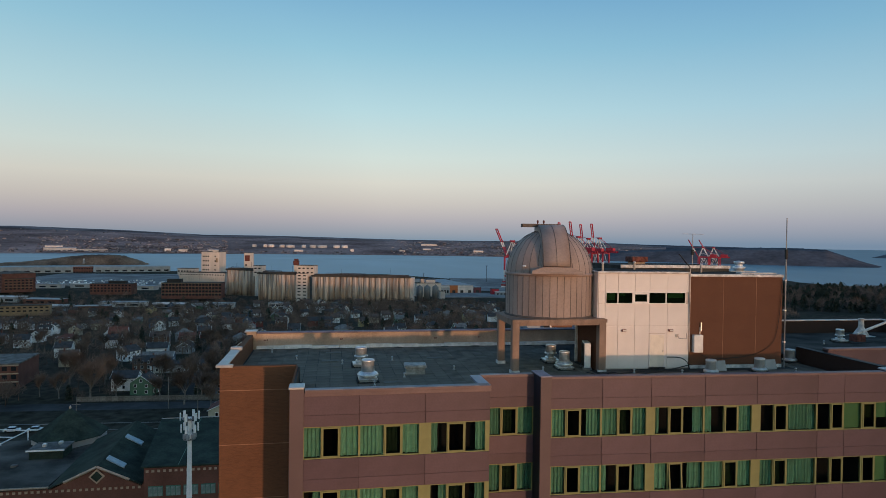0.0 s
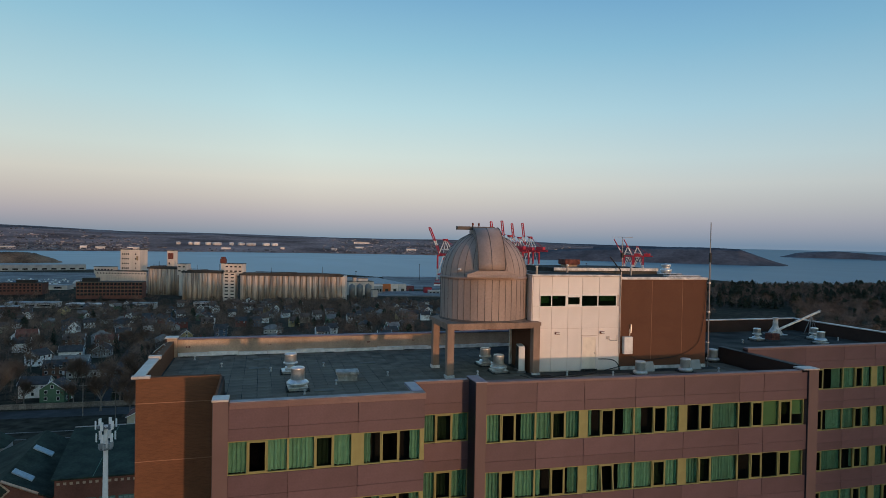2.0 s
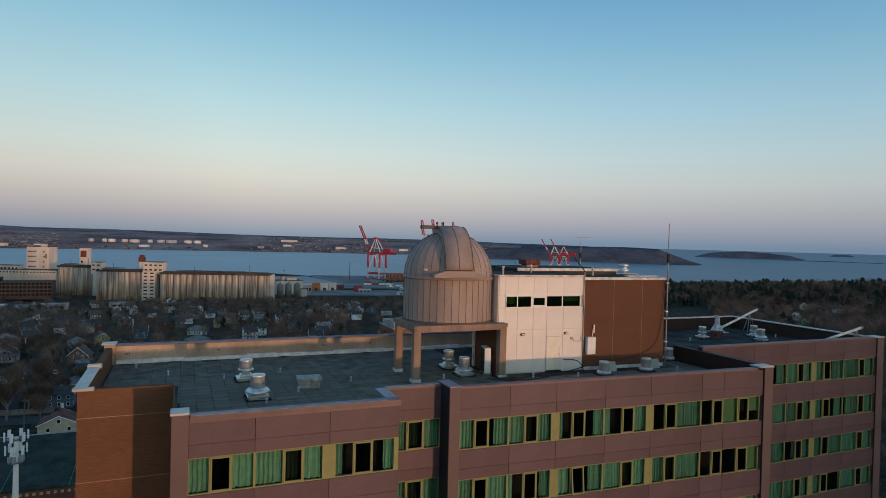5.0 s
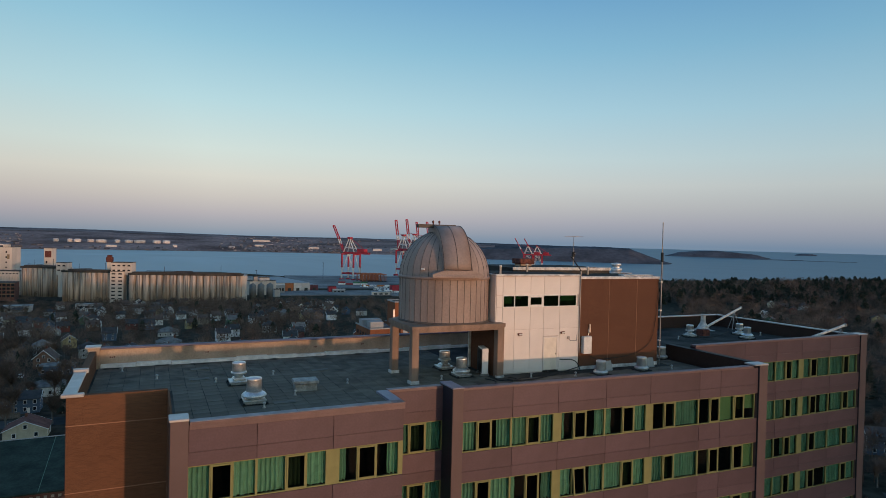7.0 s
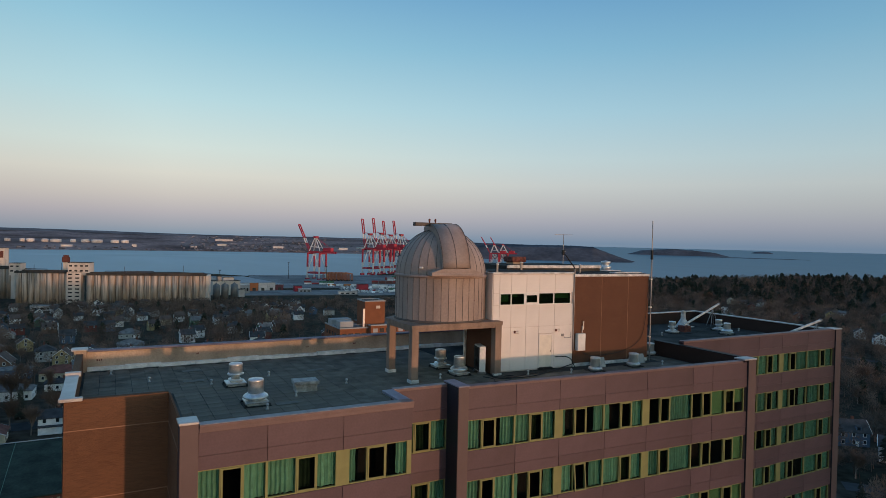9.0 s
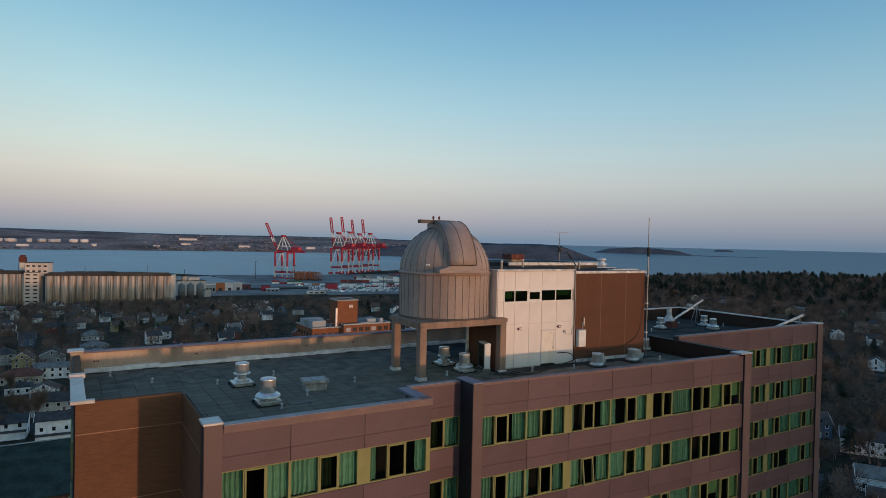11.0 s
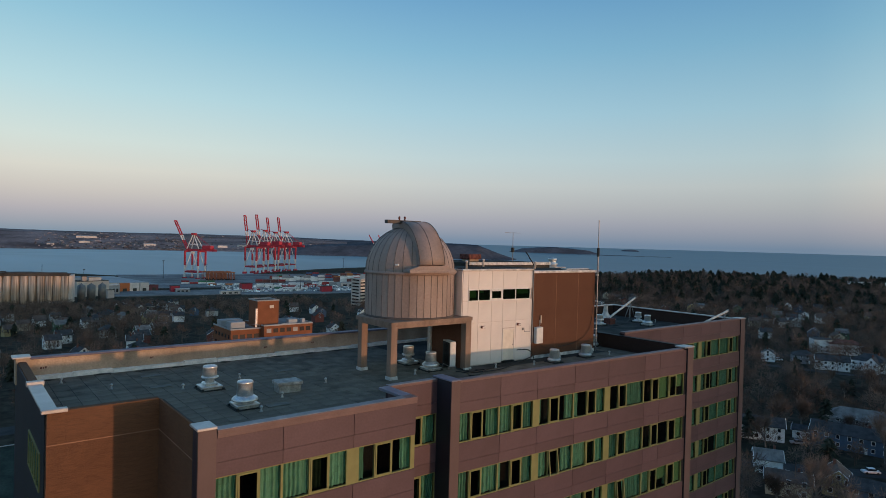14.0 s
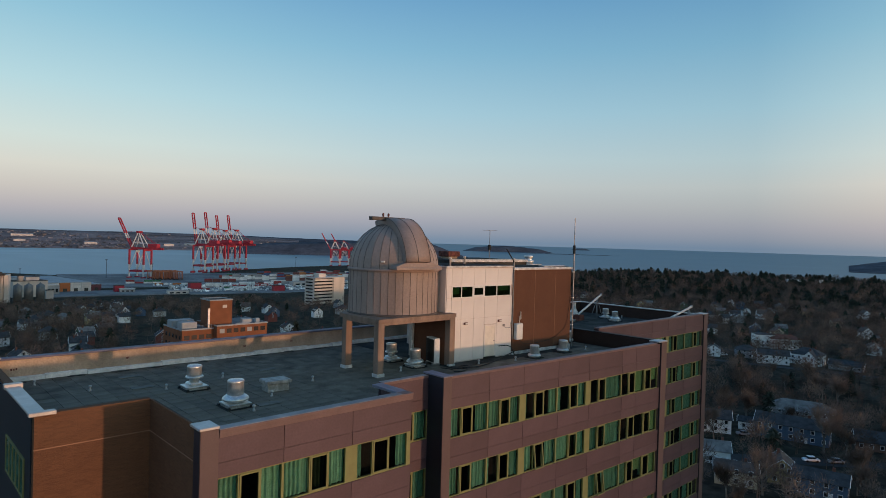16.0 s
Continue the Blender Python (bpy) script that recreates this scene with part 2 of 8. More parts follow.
def lathe(bm, prof, n=24, c=(0, 0, 0), smooth=True):
    """A turned body from (radius, height) pairs."""
    rings = []
    for r, z in prof:
        rings.append([bm.verts.new((c[0] + r * math.cos(2 * math.pi * k / n), c[1] + r * math.sin(2 * math.pi * k / n), c[2] + z)) for k in range(n)] if r > 1e-4 else [bm.verts.new((c[0], c[1], c[2] + z))])
    for a, b in zip(rings, rings[1:]):
        for k in range(n):
            f = [a[k % len(a)], a[(k + 1) % len(a)], b[(k + 1) % len(b)], b[k % len(b)]]
            f = list(dict.fromkeys(f))
            if len(f) > 2:
                bm.faces.new(f).smooth = smooth
    for ring, flip in ((rings[0], True), (rings[-1], False)):
        if len(ring) > 2:
            bm.faces.new(ring[::-1] if flip else ring)


def prism(bm, poly, z0, z1):
    """An upright body over a polygon given anticlockwise as (x, y)."""
    lo = [bm.verts.new((x, y, z0)) for x, y in poly]
    hi = [bm.verts.new((x, y, z1)) for x, y in poly]
    k = len(poly)
    for i in range(k):
        bm.faces.new((lo[i], lo[(i + 1) % k], hi[(i + 1) % k], hi[i]))
    bm.faces.new(lo[::-1])
    bm.faces.new(hi)


def to_mesh(name, bm, material):
    bmesh.ops.recalc_face_normals(bm, faces=bm.faces)
    me = bpy.data.meshes.new(name)
    bm.to_mesh(me)
    bm.free()
    for mm in material if isinstance(material, (list, tuple)) else [material]:
        me.materials.append(mm)
    return me


def part(name, bm, material, parent=None, label="", at=None):
    """Links a bmesh (or a shared mesh) as one object under a thing or part."""
    me = bm if isinstance(bm, bpy.types.Mesh) else to_mesh(name, bm, material)
    ob = new(name, me)
    ob.parent = parent
    if at is not None:
        ob.matrix_basis = at if isinstance(at, Matrix) else Matrix.Translation(at)
    if label:
        ob["label"] = label
    return ob


def boxes(*args, bevel=0.0):
    bm = bmesh.new()
    for a in args:
        box(bm, *a, bevel=bevel)
    return bm


def thing(name, label, category, group="", kind="", at=None):
    ob = new(name)
    ob.empty_display_size = 0.5
    if at is not None:
        ob.matrix_basis = at if isinstance(at, Matrix) else Matrix.Translation(at)
    return tagged(ob, label, category, group, kind)


def solid(name, bm, material, label, category="", group="", kind="", at=None):
    return tagged(part(name, bm, material, None, "", at), label, category, group, kind)


_shared = {}


def shared_box(key, w, d, h, material, bevel=0.0):
    """One mesh for alike boxes: width, depth, height from its lower front left corner."""
    k = (key, round(w, 3), round(d, 3), round(h, 3))
    if k not in _shared:
        _shared[k] = to_mesh(key, boxes((0, w, 0, d, 0, h), bevel=bevel), material)
    return _shared[k]

# ---- the residence tower under the camera's eye; its roof deck lies at z = 0 ----
GROUND, SEA = -52.0, -78.0
ROWS_SEEN, PITCH, WTOP, WH = 7, 2.76, -0.72, 1.40
tower = thing("residence_tower", "mauve-panelled residence tower with green-curtained window bands and a flat roof", "building")

# cores: near-black colour for unlit rooms behind window bands, brick and plain walls elsewhere
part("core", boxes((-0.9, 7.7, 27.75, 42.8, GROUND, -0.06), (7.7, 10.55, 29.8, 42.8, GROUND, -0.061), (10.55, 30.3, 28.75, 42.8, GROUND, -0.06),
                   (30.3, 47.59, 33.1, 46.19, GROUND, -0.061), (-4.35, -0.9, 32.0, 42.8, GROUND, -0.06)), M["room"], tower, "solid near-black core for the unlit rooms")
# the long east front and the penthouse stand a little askew to the west bay
SKEW = -2.674
Q_LEVEL, Q_EAST = Matrix.Identity(4), pose(11.0, 28.2, 0, 0, 0, SKEW) @ pose(-11.0, -28.06, 0)


def band_wall(name, x0, x1, y, joints, z_top, rows, wtop=WTOP, pitch=PITCH, q=Q_LEVEL):
    """Backing slabs of the spandrels of one facade, and the panels hung on them as pieces."""
    bands = [(wtop, z_top)] + [(wtop - (i + 1) * pitch, wtop - WH - i * pitch) for i in range(rows)]
    part("base_wall", boxes((x0, x1, y + 0.03, y + 0.3, GROUND, bands[-1][0] - 0.001)), M["panel_gap"], tower, at=q)
    xs = [x0] + list(joints) + [x1]
    for i, (z0, z1) in enumerate(bands):
        zs = z0 + 0.50
        w = part(name, boxes((x0, x1, y + 0.03, y + 0.3, z0, z1)), M["panel_gap"], tower, at=q)
        for a, b in zip(xs, xs[1:]):
            for lo, hi in ((z0, zs), (zs, z1)):
                me = shared_box("panel", b - a - 0.022, 0.035, hi - lo - 0.014, M["panel"])
                part("panel", me, None, w, at=(a + 0.011, y - 0.005, lo + 0.007))


_curt = {}


def curtain_mesh(w, h, seed):
    k = (round(w, 2), round(h, 2), seed)
    if k not in _curt:
        rnd = random.Random(seed * 31 + int(w * 100))
        bm = bmesh.new()
        n = max(10, int(w * 52))
        ph, rows = rnd.random() * 6, []
        for j in range(4):
            z = -h - 0.01 + (h - 0.01) * j / 3
            fl = 1.0 - 0.25 * j / 3
            rows.append([bm.verts.new((w * i / n + 0.012 * math.sin(3.1 * j + ph), fl * (0.052 * math.sin(i / n * w * 31 + ph + 1.5 * math.sin(i / n * w * 5.3 + seed)) + 0.02 * math.sin(i / n * w * 71 + 2 * ph)) + 0.012 * rnd.random(),
                                       z + (0.018 * math.sin(i * 0.7 + ph) if j == 0 else 0))) for i in range(n + 1)])
        for a, b in zip(rows, rows[1:]):
            for i in range(n):
                bm.faces.new((a[i], a[i + 1], b[i + 1], b[i])).smooth = True
        _curt[k] = to_mesh("curtain", bm, M["curtain"])
    return _curt[k]


_frames = {}


def lattice(xs, zs, y0, y1):
    """One welded frame: bars and openings take turns along both axes, beginning and ending with a bar."""
    bm = bmesh.new()
    v = [[[bm.verts.new((x, y, z)) for z in zs] for x in xs] for y in (y0, y1)]
    nx, nz = len(xs) - 1, len(zs) - 1

    def full(i, j):
        return 0 <= i < nx and 0 <= j < nz and (i % 2 == 0 or j % 2 == 0)

    for i in range(nx):
        for j in range(nz):
            if not full(i, j):
                continue
            for k in (0, 1):
                bm.faces.new((v[k][i][j], v[k][i + 1][j], v[k][i + 1][j + 1], v[k][i][j + 1]))
            for di, dj, p, q in ((-1, 0, (0, 0), (0, 1)), (1, 0, (1, 0), (1, 1)), (0, -1, (0, 0), (1, 0)), (0, 1, (0, 1), (1, 1))):
                if not full(i + di, j + dj):
                    a, b = (i + p[0], j + p[1]), (i + q[0], j + q[1])
                    bm.faces.new((v[0][a[0]][a[1]], v[0][b[0]][b[1]], v[1][b[0]][b[1]], v[1][a[0]][a[1]]))
    return bm


def window_unit(edges, y, z_top, codes, sash_tilt=0.0, q=Q_LEVEL):
    """Lights between the edges; a lower-case code is a fixed light, an upper-case one an opening sash.
    c curtain, d dark, l or r curtain drawn to one side, w wide curtain drawn right, b blind, h half-lowered blind, t dark with thin curtain."""
    x0 = edges[0]
    cuts = [e - x0 for e in edges]
    w, f = cuts[-1], 0.045
    key = ("frame", tuple(round(c, 2) for c in cuts))
    if key not in _frames:
        xs = [0, f]
        for c in cuts[1:-1]:
            xs += [c - f / 2, c + f / 2]
        _frames[key] = to_mesh("frame", lattice(xs + [w - f, w], [-WH, -WH + f, -f, 0], 0.0, 0.10), M["yellow"])
    win = part("window", _frames[key], None, tower, at=q @ pose(x0, y, z_top))
    for k, code in enumerate(codes):
        a, b = cuts[k] + 0.022, cuts[k + 1] - 0.022
        opens, c = code.isupper(), code.lower()
        tilt = sash_tilt if opens else 0.0
        if opens:
            sw, sd, h = b - a - 0.012, 0.06, WH - 2 * f - 0.012
            skey = ("sash", round(sw, 2))
            if skey not in _frames:
                _frames[skey] = to_mesh("sash", lattice([0, sd, sw - sd, sw], [-h, -h + sd, -sd, 0], -0.025, 0.05), M["yellow"])
            part("sash", _frames[skey], None, win, "opening sash, tilted outwards" if tilt else "", at=pose(a + 0.006, 0, -0.051, -tilt))
            a, b = a + 0.06, b - 0.06
        pm = shared_box("screened_pane" if opens else "pane", b - a, 0.012, WH - (0.21 if opens else 0.09), M["glass_screen" if opens else "glass"])
        p = part("pane", pm, None, win, at=pose(a, 0.012 if opens else 0.03, -WH + (0.105 if opens else 0.045), -tilt))
        p.visible_shadow = False
        wd = b - a
        if c == "c":
            part("curtain", curtain_mesh(wd + 0.06, WH - 0.1, 1 + (int(x0 * 7 + z_top * 3 + k) % 4)), None, win, at=(a - 0.03, 0.2, -0.05))
        elif c in "lrw":
            cw = wd * (0.70 if c == "w" else 0.48)
            part("curtain", curtain_mesh(cw, WH - 0.1, 5 + (int(x0 * 5 + k) % 3)), None, win, at=(a - 0.02 if c == "l" else b - cw + 0.02, 0.2, -0.05))
        elif c == "t":
            part("curtain", curtain_mesh(wd + 0.1, WH - 0.1, 9 + int(x0) % 3), None, win, at=(a - 0.05, 0.3, -0.05))
        elif c in "bh":
            hh = WH - 0.1 if c == "b" else (WH - 0.1) * 0.62
            part("blind", shared_box("blind", wd + 0.04, 0.012, hh, M["blind"]), None, win, at=(a - 0.02, 0.15, -0.045 - hh))
    return win


def mullion(x0, x1, y, z_top, q=Q_LEVEL):
    part("mullion", shared_box("mullion", x1 - x0, 0.14, WH, M["yellow"]), None, tower, at=q @ pose(x0, y + 0.002, z_top - WH))


rnd = random.Random(5)
CODES = ["cDc", "cTc", "cDr", "lDw", "cDc", "cTc", "dDc", "cTc", "rDl", "cDd", "dTc"]
EAST_TOP, WING_TOP, WING_PITCH = -0.64, -0.32, 2.69
UNITS = [  # facade depth, head height, storey height, placing, the edges of each unit's lights, mullions
    (27.06, WTOP, PITCH, Q_LEVEL, [(-0.42, 0.35, 1.14, 1.97), (1.97, 3.05, 3.84, 4.63), (5.09, 5.86, 6.67, 7.64)], [(4.63, 5.09), (7.64, 7.80)]),
    (29.10, WTOP, PITCH, Q_LEVEL, [(8.05, 8.89, 9.72, 10.54)], []),
    (28.06, EAST_TOP, PITCH, Q_EAST, [(11.12, 11.86, 12.60, 13.63), (13.63, 14.46, 15.20, 15.96), (16.35, 17.09, 17.83, 18.94), (18.94, 20.02, 20.77, 21.54), (21.94, 22.71, 23.45, 25.07),
                                      (25.07, 25.85, 26.57, 27.62), (27.62, 28.38, 29.18)], [(15.96, 16.35), (21.54, 21.94)]),
    (32.43, WING_TOP, WING_PITCH, Q_LEVEL, [(31.5, 32.3, 33.1, 34.6), (34.6, 35.4, 36.12, 37.79), (37.79, 38.82, 39.50, 40.27), (40.70, 41.50, 42.24, 43.63), (43.63, 45.26, 45.96, 46.92)], [(40.27, 40.70)]),
]
TOP_ROWS = {  # what the upper rows show, unit by unit
    0: ["cDc cTc lDr", "cTc", "cDw cTc lDr lDc dDc dDb HH", "cTc cDr cTc cDw cTc"],
    1: ["rDc cTc rTr", "cTc", "cDc lDw cDw cTc cTc dDd Db", "cTc cDw cTc cDr wTc"],
    2: ["cDc lDr cTc", "cDc", "cTr cDc cTc cDr cTc cTh Tb", "cTc cDc dTc cDc cTc"],
    3: ["cTc cDc cDr", "cTc", "cDc cTc cTr rDc cTc cDh Dc", "cTc cDc cTc cDd cTc"],
}
for row in range(ROWS_SEEN):
    for fi, (y, wtop, pitch, q, units, mulls) in enumerate(UNITS):
        if row >= (4, 4, 5, 7)[fi]:
            continue
        zt = wtop - row * pitch
        codes = TOP_ROWS[row][fi].split() if row in TOP_ROWS else [rnd.choice(CODES)[-len(u) + 1:] for u in units]
        for ui, (u, c) in enumerate(zip(units, codes)):
            if len(u) == 3:
                c = c[0].upper() + c[1].lower()
            window_unit(u, y, zt, c, 7.0 if (row, fi, ui) in ((1, 2, 2), (2, 2, 4)) else 0.0, q)
        for a, b in mulls:
            mullion(a, b, y, zt, q)
band_wall("spandrel_wall", -0.40, 7.80, 27.02, (1.97, 4.86), 0.76, 4)
band_wall("spandrel_wall", 7.85, 10.54, 29.06, (), 0.76, 4)
band_wall("spandrel_wall", 11.06, 29.36, 28.02, (13.66, 16.16, 18.97, 21.75, 25.07, 26.57), 0.80, 5, EAST_TOP, q=Q_EAST)
band_wall("spandrel_wall", 30.0, 47.13, 32.39, (34.6, 37.79, 40.48, 43.63), 1.08, 7, WING_TOP, WING_PITCH)

# upright fins and the corner pilaster
part("pilaster", boxes((-0.99, -0.40, 26.97, 27.5, GROUND, 0.93)), M["fin"], tower)
part("fin", boxes((10.54, 11.06, 28.02, 29.4, GROUND, 0.92)), M["fin"], tower)
part("fin", boxes((29.36, 29.98, 27.92, 28.6, GROUND, 0.93)), M["fin"], tower, at=Q_EAST)
part("fin", boxes((47.13, 47.86, 32.30, 33.0, GROUND, 1.12)), M["fin"], tower)
part("pilaster_cap", boxes((-1.04, -0.38, 26.93, 27.75, 0.93, 1.02), bevel=0.015), M["coping_light"], tower, "pale metal cap")
part("fin_cap", boxes((10.51, 11.09, 27.99, 29.42, 0.92, 0.98), bevel=0.012), M["coping_blue"], tower)
part("fin_cap", boxes((28.95, 30.01, 27.88, 28.62, 0.93, 1.01), bevel=0.012), M["coping_light"], tower, at=Q_EAST)
part("fin_cap", boxes((46.8, 47.9, 32.27, 33.05, 1.12, 1.20), bevel=0.012), M["coping_light"], tower)

# thin dark sheets added over the unlit fin sides; their colour is the shade
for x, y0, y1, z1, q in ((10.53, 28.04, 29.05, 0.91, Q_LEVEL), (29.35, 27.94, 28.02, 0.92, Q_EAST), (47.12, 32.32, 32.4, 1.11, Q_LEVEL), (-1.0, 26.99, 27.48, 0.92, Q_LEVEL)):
    part("side_plate", boxes((x - 0.006, x + 0.005, y0, y1, GROUND, z1)), M["navy"], tower, "dark navy sheet that darkens an unlit side face", at=q)
# bay return and brick flank
part("return_wall", boxes((7.75, 7.83, 27.3, 29.06, GROUND, 0.76)), M["panel"], tower)
part("brick_wall", boxes((-4.62, -0.97, 31.7, 32.0, GROUND, 1.02)), M["brick"], tower, "brown brick end wall")
part("brick_wall", boxes((-0.97, -0.9, 27.5, 31.699, GROUND, 1.0)), M["brick"], tower, "brown brick side of the bay")
for k in range(8):
    z = -0.18 - 2.68 * k
    part("mortar_band", boxes((-4.63, -0.975, 31.694, 31.72, z, z + 0.032)), M["brick_joint"], tower)
    part("mortar_band", boxes((-0.976, -0.95, 27.52, 31.69, z, z + 0.032)), M["brick_joint"], tower)
part("mortar_band", boxes((-3.345, -3.33, 31.697, 31.72, GROUND, 0.9)), M["brick"], tower)
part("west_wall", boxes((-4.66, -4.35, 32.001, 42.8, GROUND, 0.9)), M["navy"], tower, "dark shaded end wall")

for k in range(4):
    z = -0.75 - PITCH * k
    ww = part("west_window", boxes((-4.72, -4.665, 32.9, 36.4, z - 1.4, z - 1.34)), M["yellow"], tower)
    part("head_rail", boxes((-4.72, -4.665, 32.9, 36.4, z - 0.06, z)), M["yellow"], ww)
    for j in range(6):
        part("bar", shared_box("west_bar", 0.055, 0.06, 1.28, M["yellow"]), None, ww, at=(-4.72, 32.9 + 0.69 * j, z - 1.34))
    part("pane", boxes((-4.70, -4.69, 32.95, 36.35, z - 1.34, z - 0.06)), M["glass"], ww)
    part("curtain", boxes((-4.685, -4.668, 32.95, 36.35, z - 1.34, z - 0.06)), M["curtain"], ww)
# parapets and copings
part("coping", boxes((-0.36, 7.84, 26.97, 27.42, 0.76, 0.87), (-0.36, 7.84, 26.985, 27.075, 0.60, 0.76), bevel=0.008), M["coping"], tower)
part("coping", boxes((7.33, 7.84, 27.421, 29.15, 0.76, 0.875), bevel=0.012), M["coping_blue"], tower, "blue-grey metal coping")
part("coping", boxes((7.85, 10.50, 29.02, 29.4, 0.76, 0.87), bevel=0.008), M["coping"], tower)
part("coping", boxes((11.10, 28.94, 27.98, 28.4, 0.80, 0.90), bevel=0.012), M["coping"], tower, at=Q_EAST)
part("coping", boxes((30.0, 46.79, 32.34, 32.8, 1.08, 1.18), bevel=0.012), M["coping"], tower)
for x0, x1, y0, y1, z, q in ((-0.36, 7.3, 26.99, 27.4, 0.87, Q_LEVEL), (7.86, 10.49, 29.04, 29.38, 0.87, Q_LEVEL), (11.10, 28.94, 28.0, 28.38, 0.90, Q_EAST), (30.0, 46.79, 32.36, 32.78, 1.18, Q_LEVEL)):
    n = max(1, round((x1 - x0) / 3.1))
    for k in range(n):
        part("coping_sheet", boxes((x0 + (x1 - x0) * k / n + 0.008, x0 + (x1 - x0) * (k + 1) / n - 0.008, y0, y1, z, z + 0.012)), M["coping_top" if z < 0.88 else "coping_mauve"], tower, at=q)
part("coping", boxes((-4.78, -4.28, 31.62, 36.4, 1.0, 1.09), bevel=0.02), M["coping_light"], tower, "pale metal coping of the west parapet")
part("coping_end", boxes((-4.8, -4.0, 31.58, 31.85, 0.98, 1.12), bevel=0.02), M["coping_light"], tower)
part("coping_end", boxes((-4.82, -4.2, 36.2, 36.5, 1.0, 1.2), bevel=0.02), M["coping_light"], tower)
part("parapet", boxes((-4.62, -4.3, 32.02, 42.4, -0.1, 0.98)), M["brick"], tower)
part("parapet", boxes((-0.9, 7.4, 27.32, 27.42, -0.1, 0.755), (-0.9, -0.8, 27.5, 31.7, -0.1, 0.95), (-4.3, -0.8, 31.98, 32.1, -0.1, 0.7)), M["tar"], tower, "black inner face of the parapet")
part("corner_pier", boxes((-4.72, -4.15, 42.2, 42.95, -0.1, 1.14)), M["tan"], tower, "tan corner pier")
part("pier_cap", boxes((-4.86, -4.1, 42.15, 43.0, 1.14, 1.22), bevel=0.02), M["coping_light"], tower)
part("parapet", boxes((-4.15, 30.0, 42.6, 42.9, -0.1, 1.0)), M["tan"], tower, "tan membrane-covered back parapet")
part("coping", boxes((-4.1, 30.0, 42.5, 43.0, 1.0, 1.10), bevel=0.02), M["coping_purple"], tower, "dark purple-grey metal coping of the back parapet")
for k in range(19):
    part("flashing", boxes((-4.1 + 1.8 * k, -4.1 + 1.8 * k + 1.78, 42.27 + 0.03 * math.sin(k * 2.3), 42.598, 0.005, 0.19 + 0.035 * math.sin(k * 1.9))), M["strip_white"], tower)
part("divider_parapet", boxes((29.62, 29.95, 27.95, 34.5, -0.1, 0.93)), M["shaded_brick"], tower, "divider parapet in brick darkened for its shade")
part("divider_coping", boxes((29.59, 29.99, 27.97, 34.55, 0.93, 0.97)), M["black"], tower)
part("side_wall", boxes((29.62, 29.94, 27.9, 32.38, GROUND, -0.101)), M["fin"], tower)
part("parapet", boxes((29.62, 29.95, 34.56, 46.3, -0.1, 0.3)), M["tar"], tower)
part("parapet", boxes((29.96, 47.8, 45.9, 46.2, -0.1, 1.0)), M["shaded_brick"], tower, "dark brown back parapet of the wing")
part("parapet", boxes((47.5, 47.82, 33.05, 45.9, -0.1, 1.0)), M["shaded_brick"], tower, "dark brown end parapet of the wing")
part("coping", boxes((29.96, 47.9, 45.85, 46.28, 1.0, 1.07), (47.44, 47.9, 33.06, 45.84, 1.0, 1.07)), M["coping_light"], tower)
part("parapet", boxes((30.0, 47.13, 32.7, 32.8, -0.1, 1.075)), M["tar"], tower)
part("parapet", boxes((11.05, 29.36, 28.32, 28.42, -0.1, 0.795)), M["tar"], tower, at=Q_EAST)
part("end_wall", boxes((47.6, 47.84, 33.0, 46.2, GROUND, -0.11)), M["fin"], tower)

# the roof deck
roof = solid("roof_deck", boxes((-4.32, 30.0, 32.1, 42.62, -0.06, -0.02), (-0.82, 7.4, 27.42, 32.1, -0.06, -0.021), (7.4, 30.0, 29.3, 32.1, -0.06, -0.0205), (10.6, 29.62, 28.4, 29.3, -0.06, -0.0212),
                               (20.0, 29.62, 27.9, 28.4, -0.06, -0.0214), (29.95, 47.5, 32.8, 45.9, -0.06, -0.0215)), M["tar"], "dark tar-and-paver flat roof deck", "roof", kind="structure")
rr = random.Random(3)
TW, TD = 0.70, 0.62
pav = [shared_box("paver%d" % k, TW - 0.016 - 0.005 * k, TD - 0.018, 0.02, M["deck"]) for k in range(3)]
vs, fs = [], []
for i in range(49):
    for j in range(25):
        x, y = -4.2 + i * TW, 27.5 + j * TD
        front = 29.45 if x < 20 else 28.0
        if y + TD > 42.55 or (x < -0.8 and y < 32.1) or (x + TW > 7.4 and y < front) or x + TW > 29.6 or (x + TW > 15.8 and x < 27.6 and y + TD > 33.0):
            continue
        if x + TW < 7.4 and y < 37.5:
            part("paver", pav[rr.randrange(3)], None, roof, at=pose(x + rr.uniform(-0.008, 0.008), y + rr.uniform(-0.008, 0.008), -0.018 + rr.uniform(0, 0.006), rr.uniform(-0.2, 0.2), rr.uniform(-0.2, 0.2), 0))
            continue
        # the pavers further along the deck, joined
        a, b, z = rr.uniform(0.006, 0.015), rr.uniform(0.006, 0.015), rr.uniform(-0.002, 0.006)
        n0 = len(vs)
        vs += [(x + a, y + b, -0.02), (x + TW - a, y + b, -0.02), (x + TW - a, y + TD - b, -0.02), (x + a, y + TD - b, -0.02)]
        vs += [(px, py, z + rr.uniform(-0.002, 0.002)) for px, py, _ in vs[n0:n0 + 4]]
        fs += [(n0 + 4, n0 + 5, n0 + 6, n0 + 7)] + [(n0 + k, n0 + (k + 1) % 4, n0 + 4 + (k + 1) % 4, n0 + 4 + k) for k in range(4)]
me = bpy.data.meshes.new("paver_field")
me.from_pydata(vs, [], fs)
pf = part("paver_field", me, None, roof, "grey pavers laid over the rest of the deck")
me.materials.append(M["deck_field"])
pf["kind"] = "stuff"

